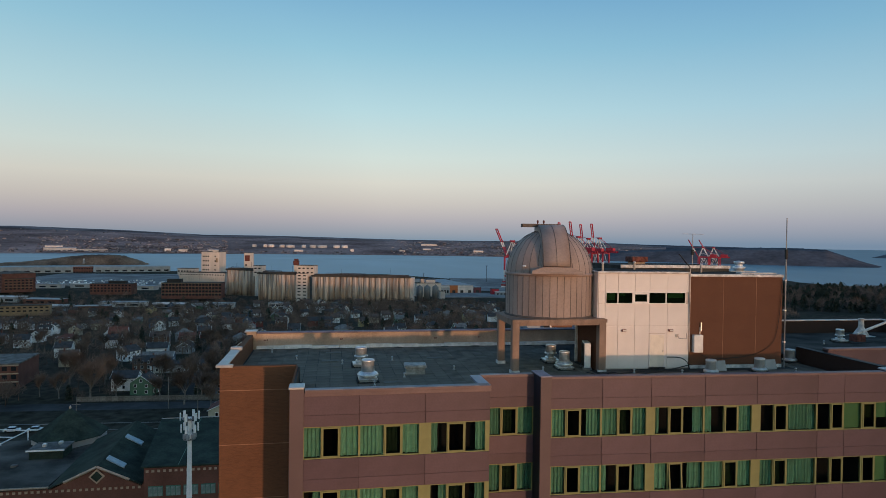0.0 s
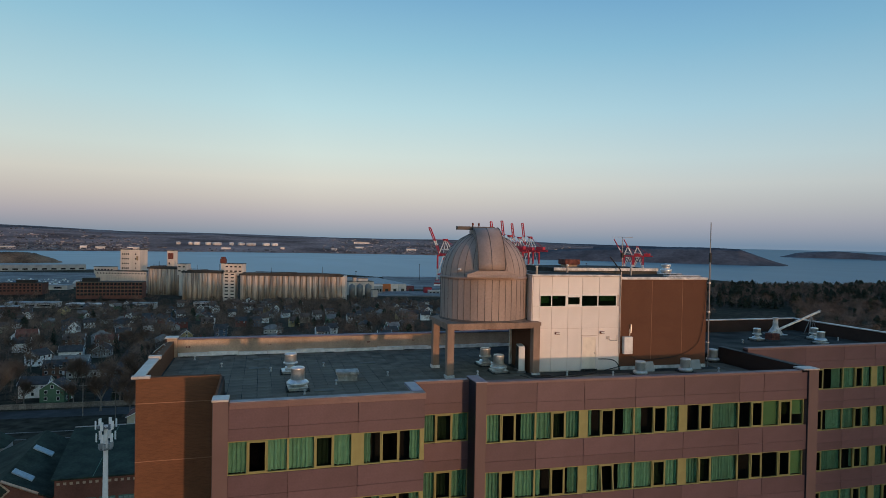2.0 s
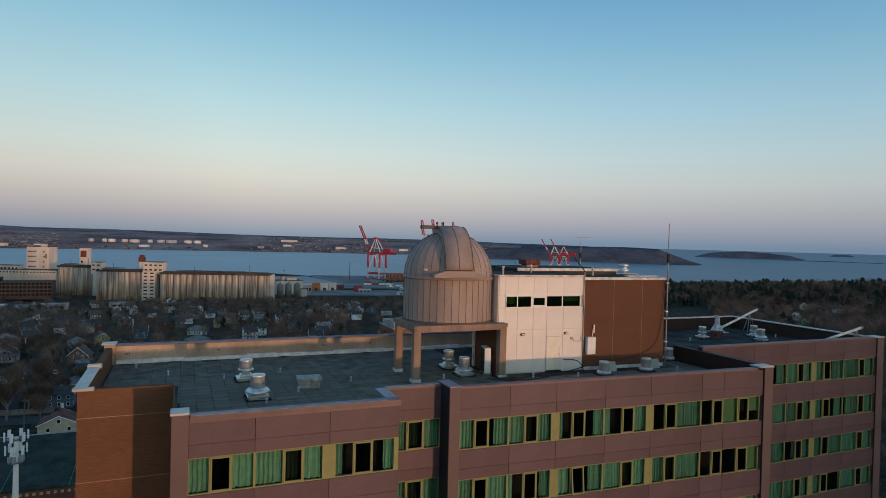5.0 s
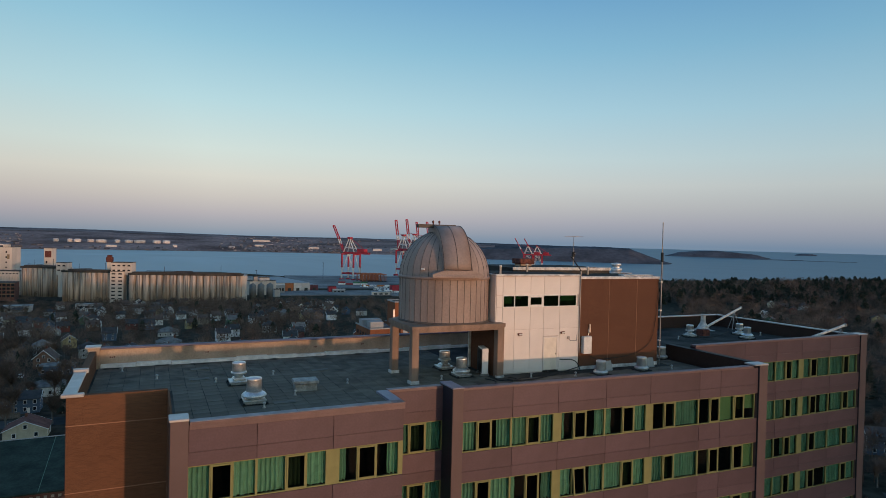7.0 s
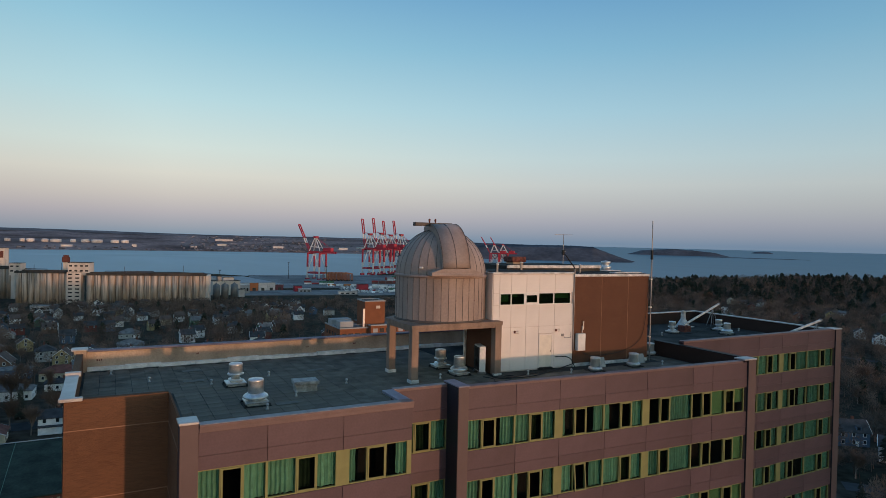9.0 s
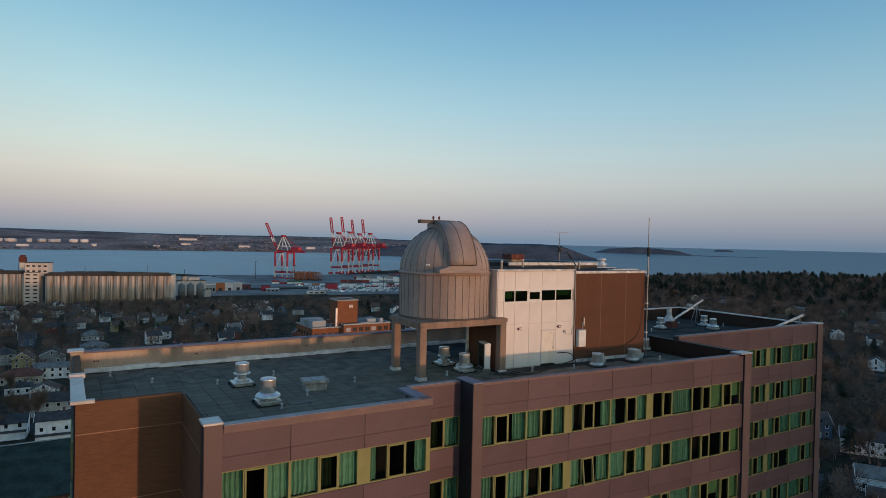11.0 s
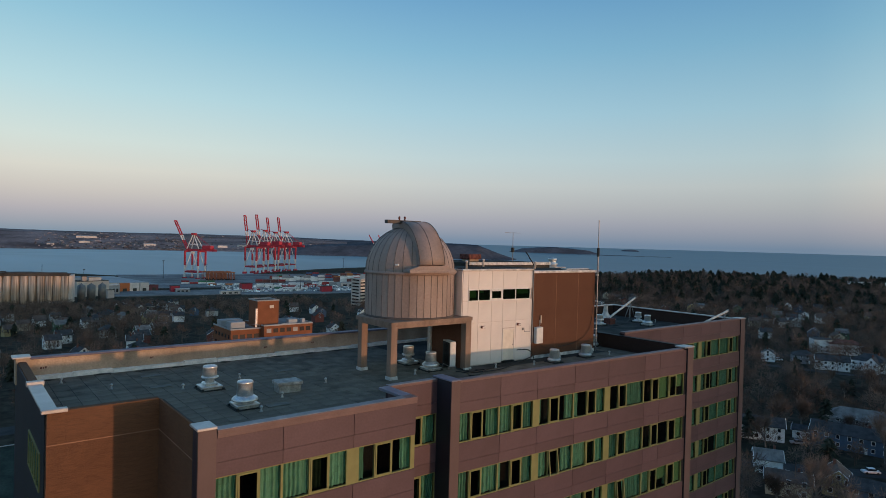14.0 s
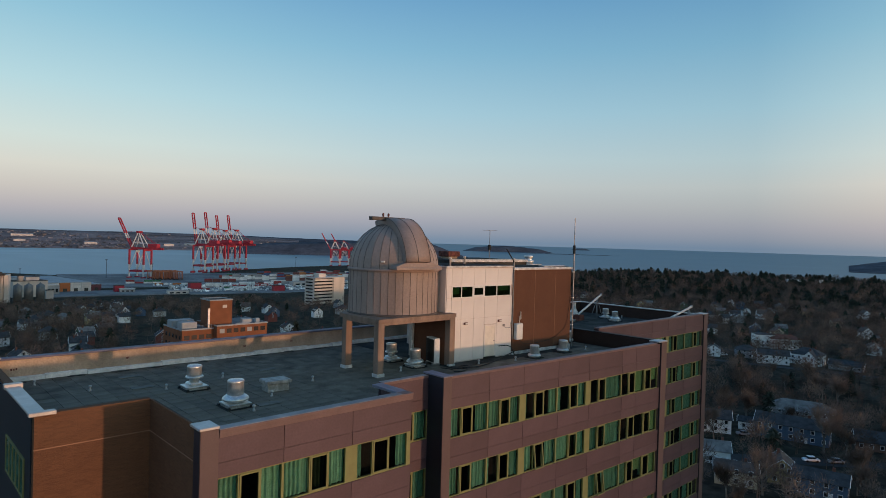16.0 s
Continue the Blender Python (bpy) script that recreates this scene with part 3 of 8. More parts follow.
# ---- penthouse ----
pent = thing("penthouse", "cream-panelled rooftop penthouse with a long window strip and a door", "penthouse", at=pose(15.88, 33.63, 0, 0, 0, SKEW))
# x, y relative to the front left corner
PW, PD, PH = 5.62, 7.0, 5.6
part("wall", boxes((0.0, PW, 0.03, 3.4, 0.0, PH), (2.6, PW - 0.002, 3.4, PD, 0.0, PH - 0.002)), M["cream_gap"], pent)
cols = [0.03, 0.43, 1.21, 2.24, 3.14, 4.24, 5.59]
zs = [0.06, 2.53, 3.82, 4.5, PH - 0.02]
for ci, (a, b) in enumerate(zip(cols, cols[1:])):
    for zi, (lo, hi) in enumerate(zip(zs, zs[1:])):
        if zi == 2 and ci > 0:
            continue
        if zi == 0 and ci == 4:      # the door stands here
            part("panel", shared_box("cream", b - a - 0.02, 0.03, 2.53 - 2.10 - 0.02, M["cream"]), None, pent, at=(a + 0.01, 0.0, 2.11))
            part("panel", shared_box("cream", 0.09, 0.03, 2.02, M["cream"]), None, pent, at=(b - 0.1, 0.0, 0.07))
            continue
        part("panel", shared_box("cream", b - a - 0.02, 0.03, hi - lo - 0.02, M["cream"]), None, pent, at=(a + 0.01, 0.0, lo + 0.01))
part("side_panel", boxes((-0.03, 0.0, 0.03, 3.4, 3.0, PH - 0.02)), M["cream"], pent)
door = part("door", boxes((3.20, 4.06, -0.03, 0.03, 0.13, 2.0), bevel=0.01), M["cream_door"], pent, "stained cream steel door")
part("door_frame", boxes((3.14, 3.20, -0.045, 0.03, 0.1, 2.06), (4.06, 4.12, -0.045, 0.03, 0.1, 2.06), (3.20, 4.06, -0.045, 0.03, 2.0, 2.06)), M["cream"], door)
part("door_knob", boxes((3.96, 4.0, -0.1, -0.03, 1.02, 1.09), bevel=0.01), M["steel"], door)
part("threshold", boxes((3.14, 4.16, -0.05, 0.03, 0.02, 0.11)), M["black"], pent, "black door sill")
M["strip_blind"] = mat("dim_green_blind", (0.05, 0.085, 0.05), rough=0.8)
M["glass_green"] = glass_mat("green_strip_glass", (0.62, 0.8, 0.62))
SX0, SX1 = 0.43, 5.38
strip = part("window", boxes((SX0, SX1, -0.035, 0.03, 3.80, 3.86), (SX0, SX1, -0.035, 0.03, 4.46, 4.52), (SX0, SX0 + 0.05, -0.035, 0.03, 3.86, 4.46), (SX1 - 0.05, SX1, -0.035, 0.03, 3.86, 4.46),
                             (1.15, 1.21, -0.035, 0.03, 3.86, 4.46), (2.06, 2.22, -0.035, 0.03, 3.86, 4.46), (2.22, 2.96, -0.035, 0.03, 3.86, 3.95), (2.22, 2.96, -0.035, 0.03, 4.37, 4.46),
                             (2.96, 3.10, -0.035, 0.03, 3.86, 4.46), (4.10, 4.17, -0.035, 0.03, 3.86, 4.46)), M["white"], pent, "long white-framed window strip")
# a thin near-black sheet paints in the room's darkness
part("strip_recess", boxes((SX0 + 0.05, SX1 - 0.05, 0.0, 0.028, 3.86, 4.46)), M["room"], strip, "near-black sheet for the unlit room behind the glass")
for a, b in ((SX0 + 0.05, 1.15), (1.21, 2.06), (2.22, 2.96), (3.10, 4.10), (4.17, SX1 - 0.05)):
    part("pane", shared_box("strip_pane", b - a, 0.008, 0.60, M["glass_green"]), None, strip, at=(a, -0.022, 3.86))
for a, b, h in ((0.48, 1.0, 0.42), (1.25, 1.6, 0.16), (4.25, 5.2, 0.30)):
    part("blind", shared_box("strip_blind", b - a, 0.006, h, M["strip_blind"]), None, strip, at=(a, -0.01, 4.46 - h))
part("coping", boxes((-0.06, PW + 0.01, -0.08, 3.45, PH, PH + 0.1), bevel=0.02), M["flash"], pent, "white metal coping")
part("roof", boxes((0.1, PW - 0.1, 0.12, 3.3, PH + 0.1, PH + 0.13)), M["tar"], pent)
for x in (1.40, 4.28):
    lm = part("wall_light", boxes((x + 0.02, x + 0.32, -0.13, 0.0, 2.2, 2.34), bevel=0.03), M["rust"], pent, "bulkhead wall light")
    part("lens", boxes((x + 0.07, x + 0.29, -0.145, -0.13, 2.23, 2.32)), M["white"], lm)
part("pipe_box", boxes((4.78, 4.93, -0.06, 0, 1.88, 2.03)), M["steel"], pent)
bm = bmesh.new()
pipe(bm, [(4.93, -0.03, 1.92), (4.98, -0.03, 1.78), (5.45, -0.03, 1.76), (5.45, -0.03, 2.1)], 0.015)
part("conduit", bm, M["steel"], pent)
bm = bmesh.new()
pipe(bm, [(5.60, -0.07, 1.0), (5.60, -0.07, 5.9)], 0.035)
part("downpipe", bm, M["steel"], pent)

plant = thing("plant_room", "brown brick rooftop plant room beside the cream penthouse", "penthouse", at=pose(21.52, 33.365, 0, 0, 0, SKEW))
BW = 5.90
part("wall", boxes((0, BW, 0, 8.5, 0, 5.42)), M["plant_brick"], plant)
for x in (2.1, 4.2):
    part("joint", boxes((x, x + 0.02, -0.005, 0.01, 0.1, 5.4)), M["brick_joint"], plant)
part("flashing", boxes((-0.0, BW + 0.02, -0.03, 0.0, 0.0, 0.2)), M["flash"], plant)
part("coping", boxes((-0.02, BW + 0.06, -0.07, 8.55, 5.42, 5.58), bevel=0.02), M["flash"], plant, "white metal coping")
part("roof", boxes((0.15, BW - 0.1, 0.15, 8.4, 5.58, 5.6)), M["tar"], plant)
part("upper_roof", boxes((-3.2, 4.0, 2.5, 7.5, 5.58, 5.95)), M["tar"], plant, "raised dark roof slab")
part("upper_edge", boxes((-3.25, 4.05, 2.42, 2.5, 5.82, 6.0)), M["flash"], plant)

# ---- observatory ----
obs = thing("observatory", "ribbed metal observatory dome on a drum over a brown concrete platform", "observatory", at=(13.6, 35.68, 0))
R = 2.57
bm = bmesh.new()
prism(bm, [(-3.0, -2.62), (2.60, -2.62), (2.60, 2.75), (-1.0, 2.75), (-3.0, 0.95)], 2.80, 3.0)
part("platform", bm, M["concrete_brown"], obs, "brown concrete platform slab")
for x, y in ((-2.98, -2.6), (-2.98, 0.3)):
    g = part("leg", boxes((x, x + 0.4, y, y + 0.4, 0.16, 2.80), bevel=0.02), M["concrete_brown"], obs)
    part("leg_base", boxes((x - 0.04, x + 0.44, y - 0.04, y + 0.44, 0, 0.17), bevel=0.01), M["flash"], g)
part("edge_beam", boxes((-2.58, 2.13, -2.59, -2.3, 2.66, 2.798), (-2.96, -2.7, -2.2, 0.3, 2.66, 2.798)), M["concrete_brown"], obs)
part("pier", boxes((2.14, 2.56, -2.60, -2.16, 0.0, 2.798), bevel=0.02), M["concrete_brown"], obs, "brown concrete pier against the penthouse")
part("pier_shoe", boxes((2.10, 2.60, -2.64, -2.44, -0.01, 0.10), bevel=0.01), M["flash"], obs)
part("rear_wall", boxes((2.16, 2.27, -2.159, 0.66, 0, 2.796)), M["plant_brick"], obs, "dark brick wall under the platform")
part("post", boxes((2.0, 2.14, 0.52, 0.66, 0, 2.796)), M["flash"], obs, "white steel post")
NG = 40
for k in range(NG):
    a0, a1 = 2 * math.pi * k / NG, 2 * math.pi * (k + 1) / NG
    bm = bmesh.new()
    prof = [(R, 3.0), (R, 5.42)]
    vs = [[bm.verts.new((r * math.cos(a), r * math.sin(a), z)) for a in (a0, a1)] for r, z in prof]
    bm.faces.new((vs[0][0], vs[0][1], vs[1][1], vs[1][0]))
    part("drum_panel", bm, M["dome"], obs)
bm = bmesh.new()
for k in range(NG):
    a = 2 * math.pi * k / NG
    tube(bm, (R * math.cos(a), R * math.sin(a), 3.0), (R * math.cos(a), R * math.sin(a), 5.42), 0.016, n=4)
part("drum_seams", bm, M["seam"], obs, "standing seams of the drum")
bm = bmesh.new()
rnd = random.Random(5)
for k in range(NG):
    a = 2 * math.pi * k / NG
    for z, w in ((3.06, 0.030), (4.2, 0.022)):
        w *= rnd.uniform(0.5, 1.3)
        p = Vector(((R + 0.015) * math.cos(a), (R + 0.015) * math.sin(a), z + rnd.uniform(-0.01, 0.01)))
        bmesh.ops.create_cube(bm, size=1, matrix=Matrix.Translation(p) @ Matrix.Rotation(a, 4, "Z") @ Matrix.Diagonal((0.03, w, w * rnd.uniform(1, 2.4), 1)))
part("rusty_clips", bm, M["rust"], obs, "rusty clips along the seams")
bm = bmesh.new()
lathe(bm, [(R + 0.02, 5.40), (R + 0.07, 5.40), (R + 0.07, 5.52), (R + 0.02, 5.56), (R - 0.05, 5.56)], 64)
part("ring", bm, M["dome"], obs, "ring between drum and dome")
bm = bmesh.new()
lathe(bm, [(R + 0.01, 2.99), (R + 0.06, 3.0), (R + 0.06, 3.06), (R, 3.1)], 64)
part("foot_ring", bm, M["seam"], obs)
# dome gores
NGD, Z0 = 32, 5.55
for k in range(NGD):
    a0, a1 = 2 * math.pi * k / NGD, 2 * math.pi * (k + 1) / NGD
    bm = bmesh.new()
    vs = []
    for j in range(11):
        e = math.pi / 2 * j / 10
        vs.append([bm.verts.new((R * math.cos(e) * math.cos(a), R * math.cos(e) * math.sin(a), Z0 + R * math.sin(e))) for a in (a0, (a0 + a1) / 2, a1)])
    for p, q in zip(vs, vs[1:]):
        for i in range(2):
            f = bm.faces.new((p[i], p[i + 1], q[i + 1], q[i]))
            f.smooth = True
    part("gore", bm, M["dome"], obs)
bm = bmesh.new()
for k in range(NGD):
    a = 2 * math.pi * k / NGD
    pts = [((R + 0.006) * math.cos(e) * Vector((math.cos(a), math.sin(a), 0)) + Vector((0, 0, Z0 + (R + 0.006) * math.sin(e)))) for e in [math.pi / 2 * j / 8 for j in range(8)]]
    pipe(bm, pts, 0.015, 4)
part("gore_ribs", bm, M["seam"], obs, "raised ribs of the dome")
# slit housing: a raised band up the front over the top, its lower edge a sill
SL = radians(-100.5)      # the slit faces along this bearing
su, sv = Vector((math.cos(SL), math.sin(SL), 0)), Vector((-math.sin(SL), math.cos(SL), 0))
bm = bmesh.new()
HW, RO = 0.76, R + 0.26
rows = []
for j in range(15):
    e = radians(9) + (radians(112) - radians(9)) * j / 14
    c = su * (RO * math.cos(e)) + Vector((0, 0, Z0 + RO * math.sin(e)))
    ci = su * ((R - 0.25) * math.cos(e)) + Vector((0, 0, Z0 + (R - 0.25) * math.sin(e)))
    rows.append([bm.verts.new(ci - sv * HW), bm.verts.new(c - sv * HW), bm.verts.new(c + sv * HW), bm.verts.new(ci + sv * HW)])
for p, q in zip(rows, rows[1:]):
    for i in range(3):
        bm.faces.new((p[i], p[i + 1], q[i + 1], q[i])).smooth = i == 1
bm.faces.new(rows[0])
bm.faces.new(rows[-1][::-1])
sh = part("shutter", bm, M["dome"], obs, "raised slit shutter over the dome")
bm = bmesh.new()
pts = [su * ((RO + 0.01) * math.cos(e)) + Vector((0, 0, Z0 + (RO + 0.01) * math.sin(e))) for e in [radians(9 + 96 * j / 12) for j in range(13)]]
for off in (-HW, 0, HW):
    bm = bmesh.new()
    pipe(bm, [p + sv * off for p in pts], 0.016, 4)
    part("shutter_seam", bm, M["seam"], sh)
bm = bmesh.new()
box(bm, -1.42, 1.42, -0.30, 0.9, -0.12, 0.02, bevel=0.015)
part("sill", bm, M["dome"], sh, "projecting sill under the shutter", at=Matrix.Translation(su * (R + 0.1) + Vector((0, 0, Z0 + 0.12))) @ Matrix.Rotation(SL + math.pi / 2, 4, "Z"))
bm = bmesh.new()
prism(bm, [(-1.40, 0.02), (1.40, 0.02), (1.40, 0.06), (HW + 0.02, 0.27), (-HW - 0.02, 0.27), (-1.40, 0.06)], -0.6, 0.37)
part("sill_apron", bm, M["dome"], sh, at=Matrix.Translation(su * (R + 0.1) + Vector((0, 0, Z0 + 0.12))) @ Matrix.Rotation(SL + math.pi / 2, 4, "Z") @ Matrix.Rotation(math.pi / 2, 4, "X") @ Matrix.Translation((0, 0, -0.15)))
part("shutter_rail", boxes((-1.75, 0.6, -0.16, 0.16, Z0 + R + 0.10, Z0 + R + 0.30), bevel=0.015), M["seam"], sh, "dark rail end that juts from the top")
for k in (-0.12, 0.12):
    bm = bmesh.new()
    lathe(bm, [(0.035, 0), (0.035, 0.1), (0.06, 0.11), (0.06, 0.22), (0.02, 0.26)], 10)
    part("beacon", bm, M["rust"], obs, "small red beacon", at=(k * 1.6 - 0.45, 0.3, Z0 + R + 0.28))
part("dome_lamp", boxes((-0.1, 0.1, -0.06, 0.06, -0.05, 0.05), bevel=0.02), M["white"], obs, "small white lamp on the dome", at=pose(-2.05, -1.62, 5.95, 0, 0, -52))

# ---- things on the roof ----
def roof_vent(at, s=1.0, tall=False, label="galvanised mushroom roof fan on a square curb"):
    """Stepped square curb and neck; then a bell or, on the tall kind, a flange; then a turned drum."""
    v = thing("roof_vent", label, "vent", "roof fans", at=pose(*at, 0, 0, 0))
    part("base_sheet", boxes((-0.66 * s, 0.66 * s, -0.66 * s, 0.66 * s, -0.02, 0.03)), M["tar"], v)
    part("curb", boxes((-0.52 * s, 0.52 * s, -0.52 * s, 0.52 * s, 0.03, 0.17 * s), bevel=0.02), M["hatch"], v, "weathered square curb")
    part("curb_lid", boxes((-0.56 * s, 0.56 * s, -0.56 * s, 0.56 * s, 0.17 * s, 0.23 * s), bevel=0.015), M["galv"], v)
    bm = bmesh.new()
    if tall:
        box(bm, -0.36 * s, 0.36 * s, -0.36 * s, 0.36 * s, 0.23 * s, 0.40 * s, bevel=0.05)
        part("neck", bm, M["galv"], v)
        bm = bmesh.new()
        lathe(bm, [(0.25 * s, 0.40 * s), (0.25 * s, 0.58 * s), (0.42 * s, 0.62 * s), (0.46 * s, 0.66 * s), (0.46 * s, 0.71 * s), (0.38 * s, 0.75 * s)], 28)
    else:
        lathe(bm, [(0.40 * s, 0.23 * s), (0.40 * s, 0.36 * s)], 24)
        part("neck", bm, M["galv"], v)
        bm = bmesh.new()
        lathe(bm, [(0.38 * s, 0.34 * s), (0.60 * s, 0.35 * s), (0.63 * s, 0.39 * s), (0.61 * s, 0.45 * s), (0.54 * s, 0.52 * s), (0.45 * s, 0.57 * s), (0.42 * s, 0.60 * s)], 28)
    part("bell", bm, M["galv"], v)
    bm = bmesh.new()
    lathe(bm, [(0.39 * s, (0.72 if tall else 0.60) * s), (0.37 * s, 1.16 * s), (0.385 * s, 1.17 * s), (0.385 * s, 1.25 * s), (0.35 * s, 1.29 * s), (0.0, 1.31 * s)], 28)
    part("drum", bm, M["galv"], v)
    for sx in (-1, 1):
        for sy in (-1, 1):
            part("bracket", boxes((sx * 0.56 * s - 0.05, sx * 0.56 * s + 0.05, sy * 0.56 * s - 0.05, sy * 0.56 * s + 0.05, 0.0, 0.12 * s)), M["black"], v)
    return v


M["hatch"] = mat("weathered_grey_hatch", (0.34, 0.33, 0.31), rough=0.6, var=0.2, scale=3)
for p, s, tl in (((2.45, 36.25, 0), 0.86, True), ((2.62, 32.3, 0), 0.88, False), ((14.0, 36.2, 0), 0.82, True), ((14.05, 34.1, 0), 0.80, False)):
    roof_vent(p, s, tl, "galvanised drum roof fan on a stepped curb" if tl else "galvanised mushroom roof fan on a square curb")


M["fan_white"] = mat("pale_galvanised_sheet", (0.62, 0.61, 0.60), rough=0.45, metal=0.3, var=0.12, scale=3, bump=0.05)


def low_vent(at, s=1.0, label="short galvanised roof fan behind the parapet"):
    v = thing("roof_vent", label, "vent", "roof fans", at=pose(*at))
    bm = bmesh.new()
    lathe(bm, [(0.49 * s, -0.02), (0.49 * s, 0.14 * s), (0.57 * s, 0.16 * s), (0.57 * s, 0.28 * s), (0.50 * s, 0.34 * s), (0.41 * s, 0.38 * s)], 28)
    part("skirt", bm, M["fan_white"], v)
    bm = bmesh.new()
    lathe(bm, [(0.41 * s, 0.38 * s), (0.385 * s, 0.98 * s), (0.405 * s, 0.99 * s), (0.41 * s, 1.09 * s), (0.38 * s, 1.13 * s), (0.0, 1.16 * s)], 28)
    part("drum", bm, M["fan_white"], v)
    part("curb", boxes((-0.60 * s, 0.60 * s, -0.60 * s, 0.60 * s, -0.02, 0.06)), M["tar"], v)
    return v


for p in ((21.95, 31.85, 0), (25.15, 32.0, 0), (29.15, 34.45, 0.0)):
    low_vent(p, 0.72)
for p, tl in (((39.2, 41.4, 0), True), ((43.1, 39.0, 0), False), ((44.5, 40.9, 0), True)):
    roof_vent(p, 0.75, tl, "galvanised roof fan on the wing's tar roof")
cone = thing("roof_ventilator", "white cone-shaped roof ventilator on the wing", "vent", at=(43.6, 44.0, 0))
bm = bmesh.new()
lathe(bm, [(0.6, 0), (0.58, 0.1), (0.22, 0.7), (0.2, 1.35), (0.24, 1.36), (0.24, 1.42), (0, 1.46)], 20)
part("cowl", bm, M["flash"], cone)
part("base", boxes((-0.7, 0.7, -0.7, 0.7, -0.02, 0.03)), M["galv"], cone)

hatch = thing("roof_hatch", "weathered grey metal roof hatch with an overhanging lid", "hatch", at=pose(5.3, 33.9, 0, 0, 0, -4) @ Matrix.Scale(0.84, 4))
part("body", boxes((-0.62, 0.62, -0.42, 0.42, -0.02, 0.42), bevel=0.015), M["hatch"], hatch)
part("lid", boxes((-0.72, 0.72, -0.52, 0.52, 0.42, 0.62), bevel=0.03), M["hatch"], hatch)


def vent_pipe(x, y, s=0.66):
    v = thing("vent_pipe", "small capped plumbing vent on the pavers", "vent pipe", "plumbing vents", at=(x, y, 0))
    bm = bmesh.new()
    lathe(bm, [(0.11 * s, -0.02), (0.10 * s, 0.05), (0.06 * s, 0.09), (0.06 * s, 0.3 * s), (0.0, 0.3 * s)], 12)
    part("pipe", bm, M["pipe"], v)
    bm = bmesh.new()
    lathe(bm, [(0.10 * s, 0.27 * s), (0.11 * s, 0.36 * s), (0.03, 0.42 * s), (0, 0.42 * s)], 12)
    part("cap", bm, M["pipe"], v)


for x, y in ((7.6, 34.4), (-2.99, 41.0), (-1.31, 38.5), (1.4, 36.8), (2.9, 31.2), (4.6, 32.9), (4.4, 37.6), (12.6, 33.6), (17.6, 32.5), (20.2, 31.9), (27.2, 31.6), (37.0, 40.5), (41.0, 36.0), (46.0, 40.0), (28.9, 36.2)):
    vent_pipe(x, y)
for x, y in ((0.4, 40.2), (0.2, 37.6), (3.4, 31.6), (6.6, 37.9)):
    solid("loose_slab", boxes((0, 0.98, 0, 0.44, 0.0, 0.035), bevel=0.005), M["slab_pale"], "pale loose paver lying on the deck", "slab", "loose pavers", at=(x, y, 0.006))

ac = thing("air_conditioner", "white split air-conditioning unit standing on edge with a black fan grille", "air conditioner", at=pose(15.25, 34.15, 0, 0, 0, -104))
part("case", boxes((-0.5, 0.5, -0.02, 0.34, 0.12, 1.55), bevel=0.02), M["white"], ac)
part("grille", boxes((-0.46, 0.46, -0.05, -0.02, 0.18, 1.48)), M["black"], ac, "black fan grille")
for z in (0.5, 1.15):
    bm = bmesh.new()
    lathe(bm, [(0.26, 0), (0.28, 0.02), (0.30, 0.02), (0.30, 0)], 20)
    part("fan_ring", bm, M["black"], ac, at=pose(0, -0.05, z, 90))
for x in (-0.4, 0.34):
    part("foot", boxes((x, x + 0.08, -0.1, 0.42, -0.01, 0.12)), M["steel"], ac)


def cable(name, pts, r, label):
    cu = bpy.data.curves.new(name, "CURVE")
    cu.dimensions, cu.bevel_depth, cu.bevel_resolution = "3D", r, 2
    sp = cu.splines.new("NURBS")
    sp.points.add(len(pts) - 1)
    for q, p in zip(sp.points, pts):
        q.co = (*p, 1)
    sp.use_endpoint_u, sp.order_u, sp.resolution_u = True, 4, 6
    cu.materials.append(M["black"])
    ob = new(name, cu)
    return tagged(ob, label, "cable", "roof cables")


cable("cable", [(15.6, 33.3, 0.05), (15.2, 32.4, 0.04), (15.9, 31.9, 0.04), (16.8, 32.2, 0.04), (16.3, 32.9, 0.05), (15.7, 32.3, 0.08), (16.4, 31.8, 0.06), (17.6, 32.0, 0.04), (18.8, 32.4, 0.04), (20.0, 32.9, 0.05), (21.4, 33.0, 0.3)], 0.028, "black cable looped over the deck")
cable("cable", [(14.9, 32.9, 0.04), (15.4, 32.1, 0.04), (14.6, 31.8, 0.04), (15.2, 31.5, 0.04), (16.0, 31.7, 0.05), (16.6, 32.5, 0.04), (18.4, 32.7, 0.04)], 0.025, "black cable coiled on the deck")
cable("cable", [(19.95, 33.1, 0.75), (20.5, 32.95, 0.78), (21.0, 33.0, 0.7), (21.3, 33.05, 0.35), (21.3, 32.9, 0.05)], 0.028, "black cable hanging from the penthouse wall")
cable("cable", [(22.1, 33.27, 1.0), (22.4, 33.25, 0.65), (22.9, 33.22, 0.55), (24.3, 33.16, 0.6), (25.6, 33.10, 0.75), (26.6, 33.05, 1.2), (27.2, 33.02, 1.9), (27.33, 33.02, 5.3)], 0.015, "black cable run along the brick wall")
cab = thing("cabinet", "white steel cabinet bolted to the brick plant room wall", "cabinet", at=pose(21.66, 33.34, 0.98, 0, 0, SKEW))
part("case", boxes((0, 0.57, -0.28, 0.0, 0, 1.03), bevel=0.02), M["white"], cab)
part("bracket", boxes((0.47, 0.5, -0.05, 0.0, 1.05, 1.45), (0.5, 0.55, -0.12, -0.06, 1.25, 1.75)), M["galv"], cab, "small panel antenna on a bracket")
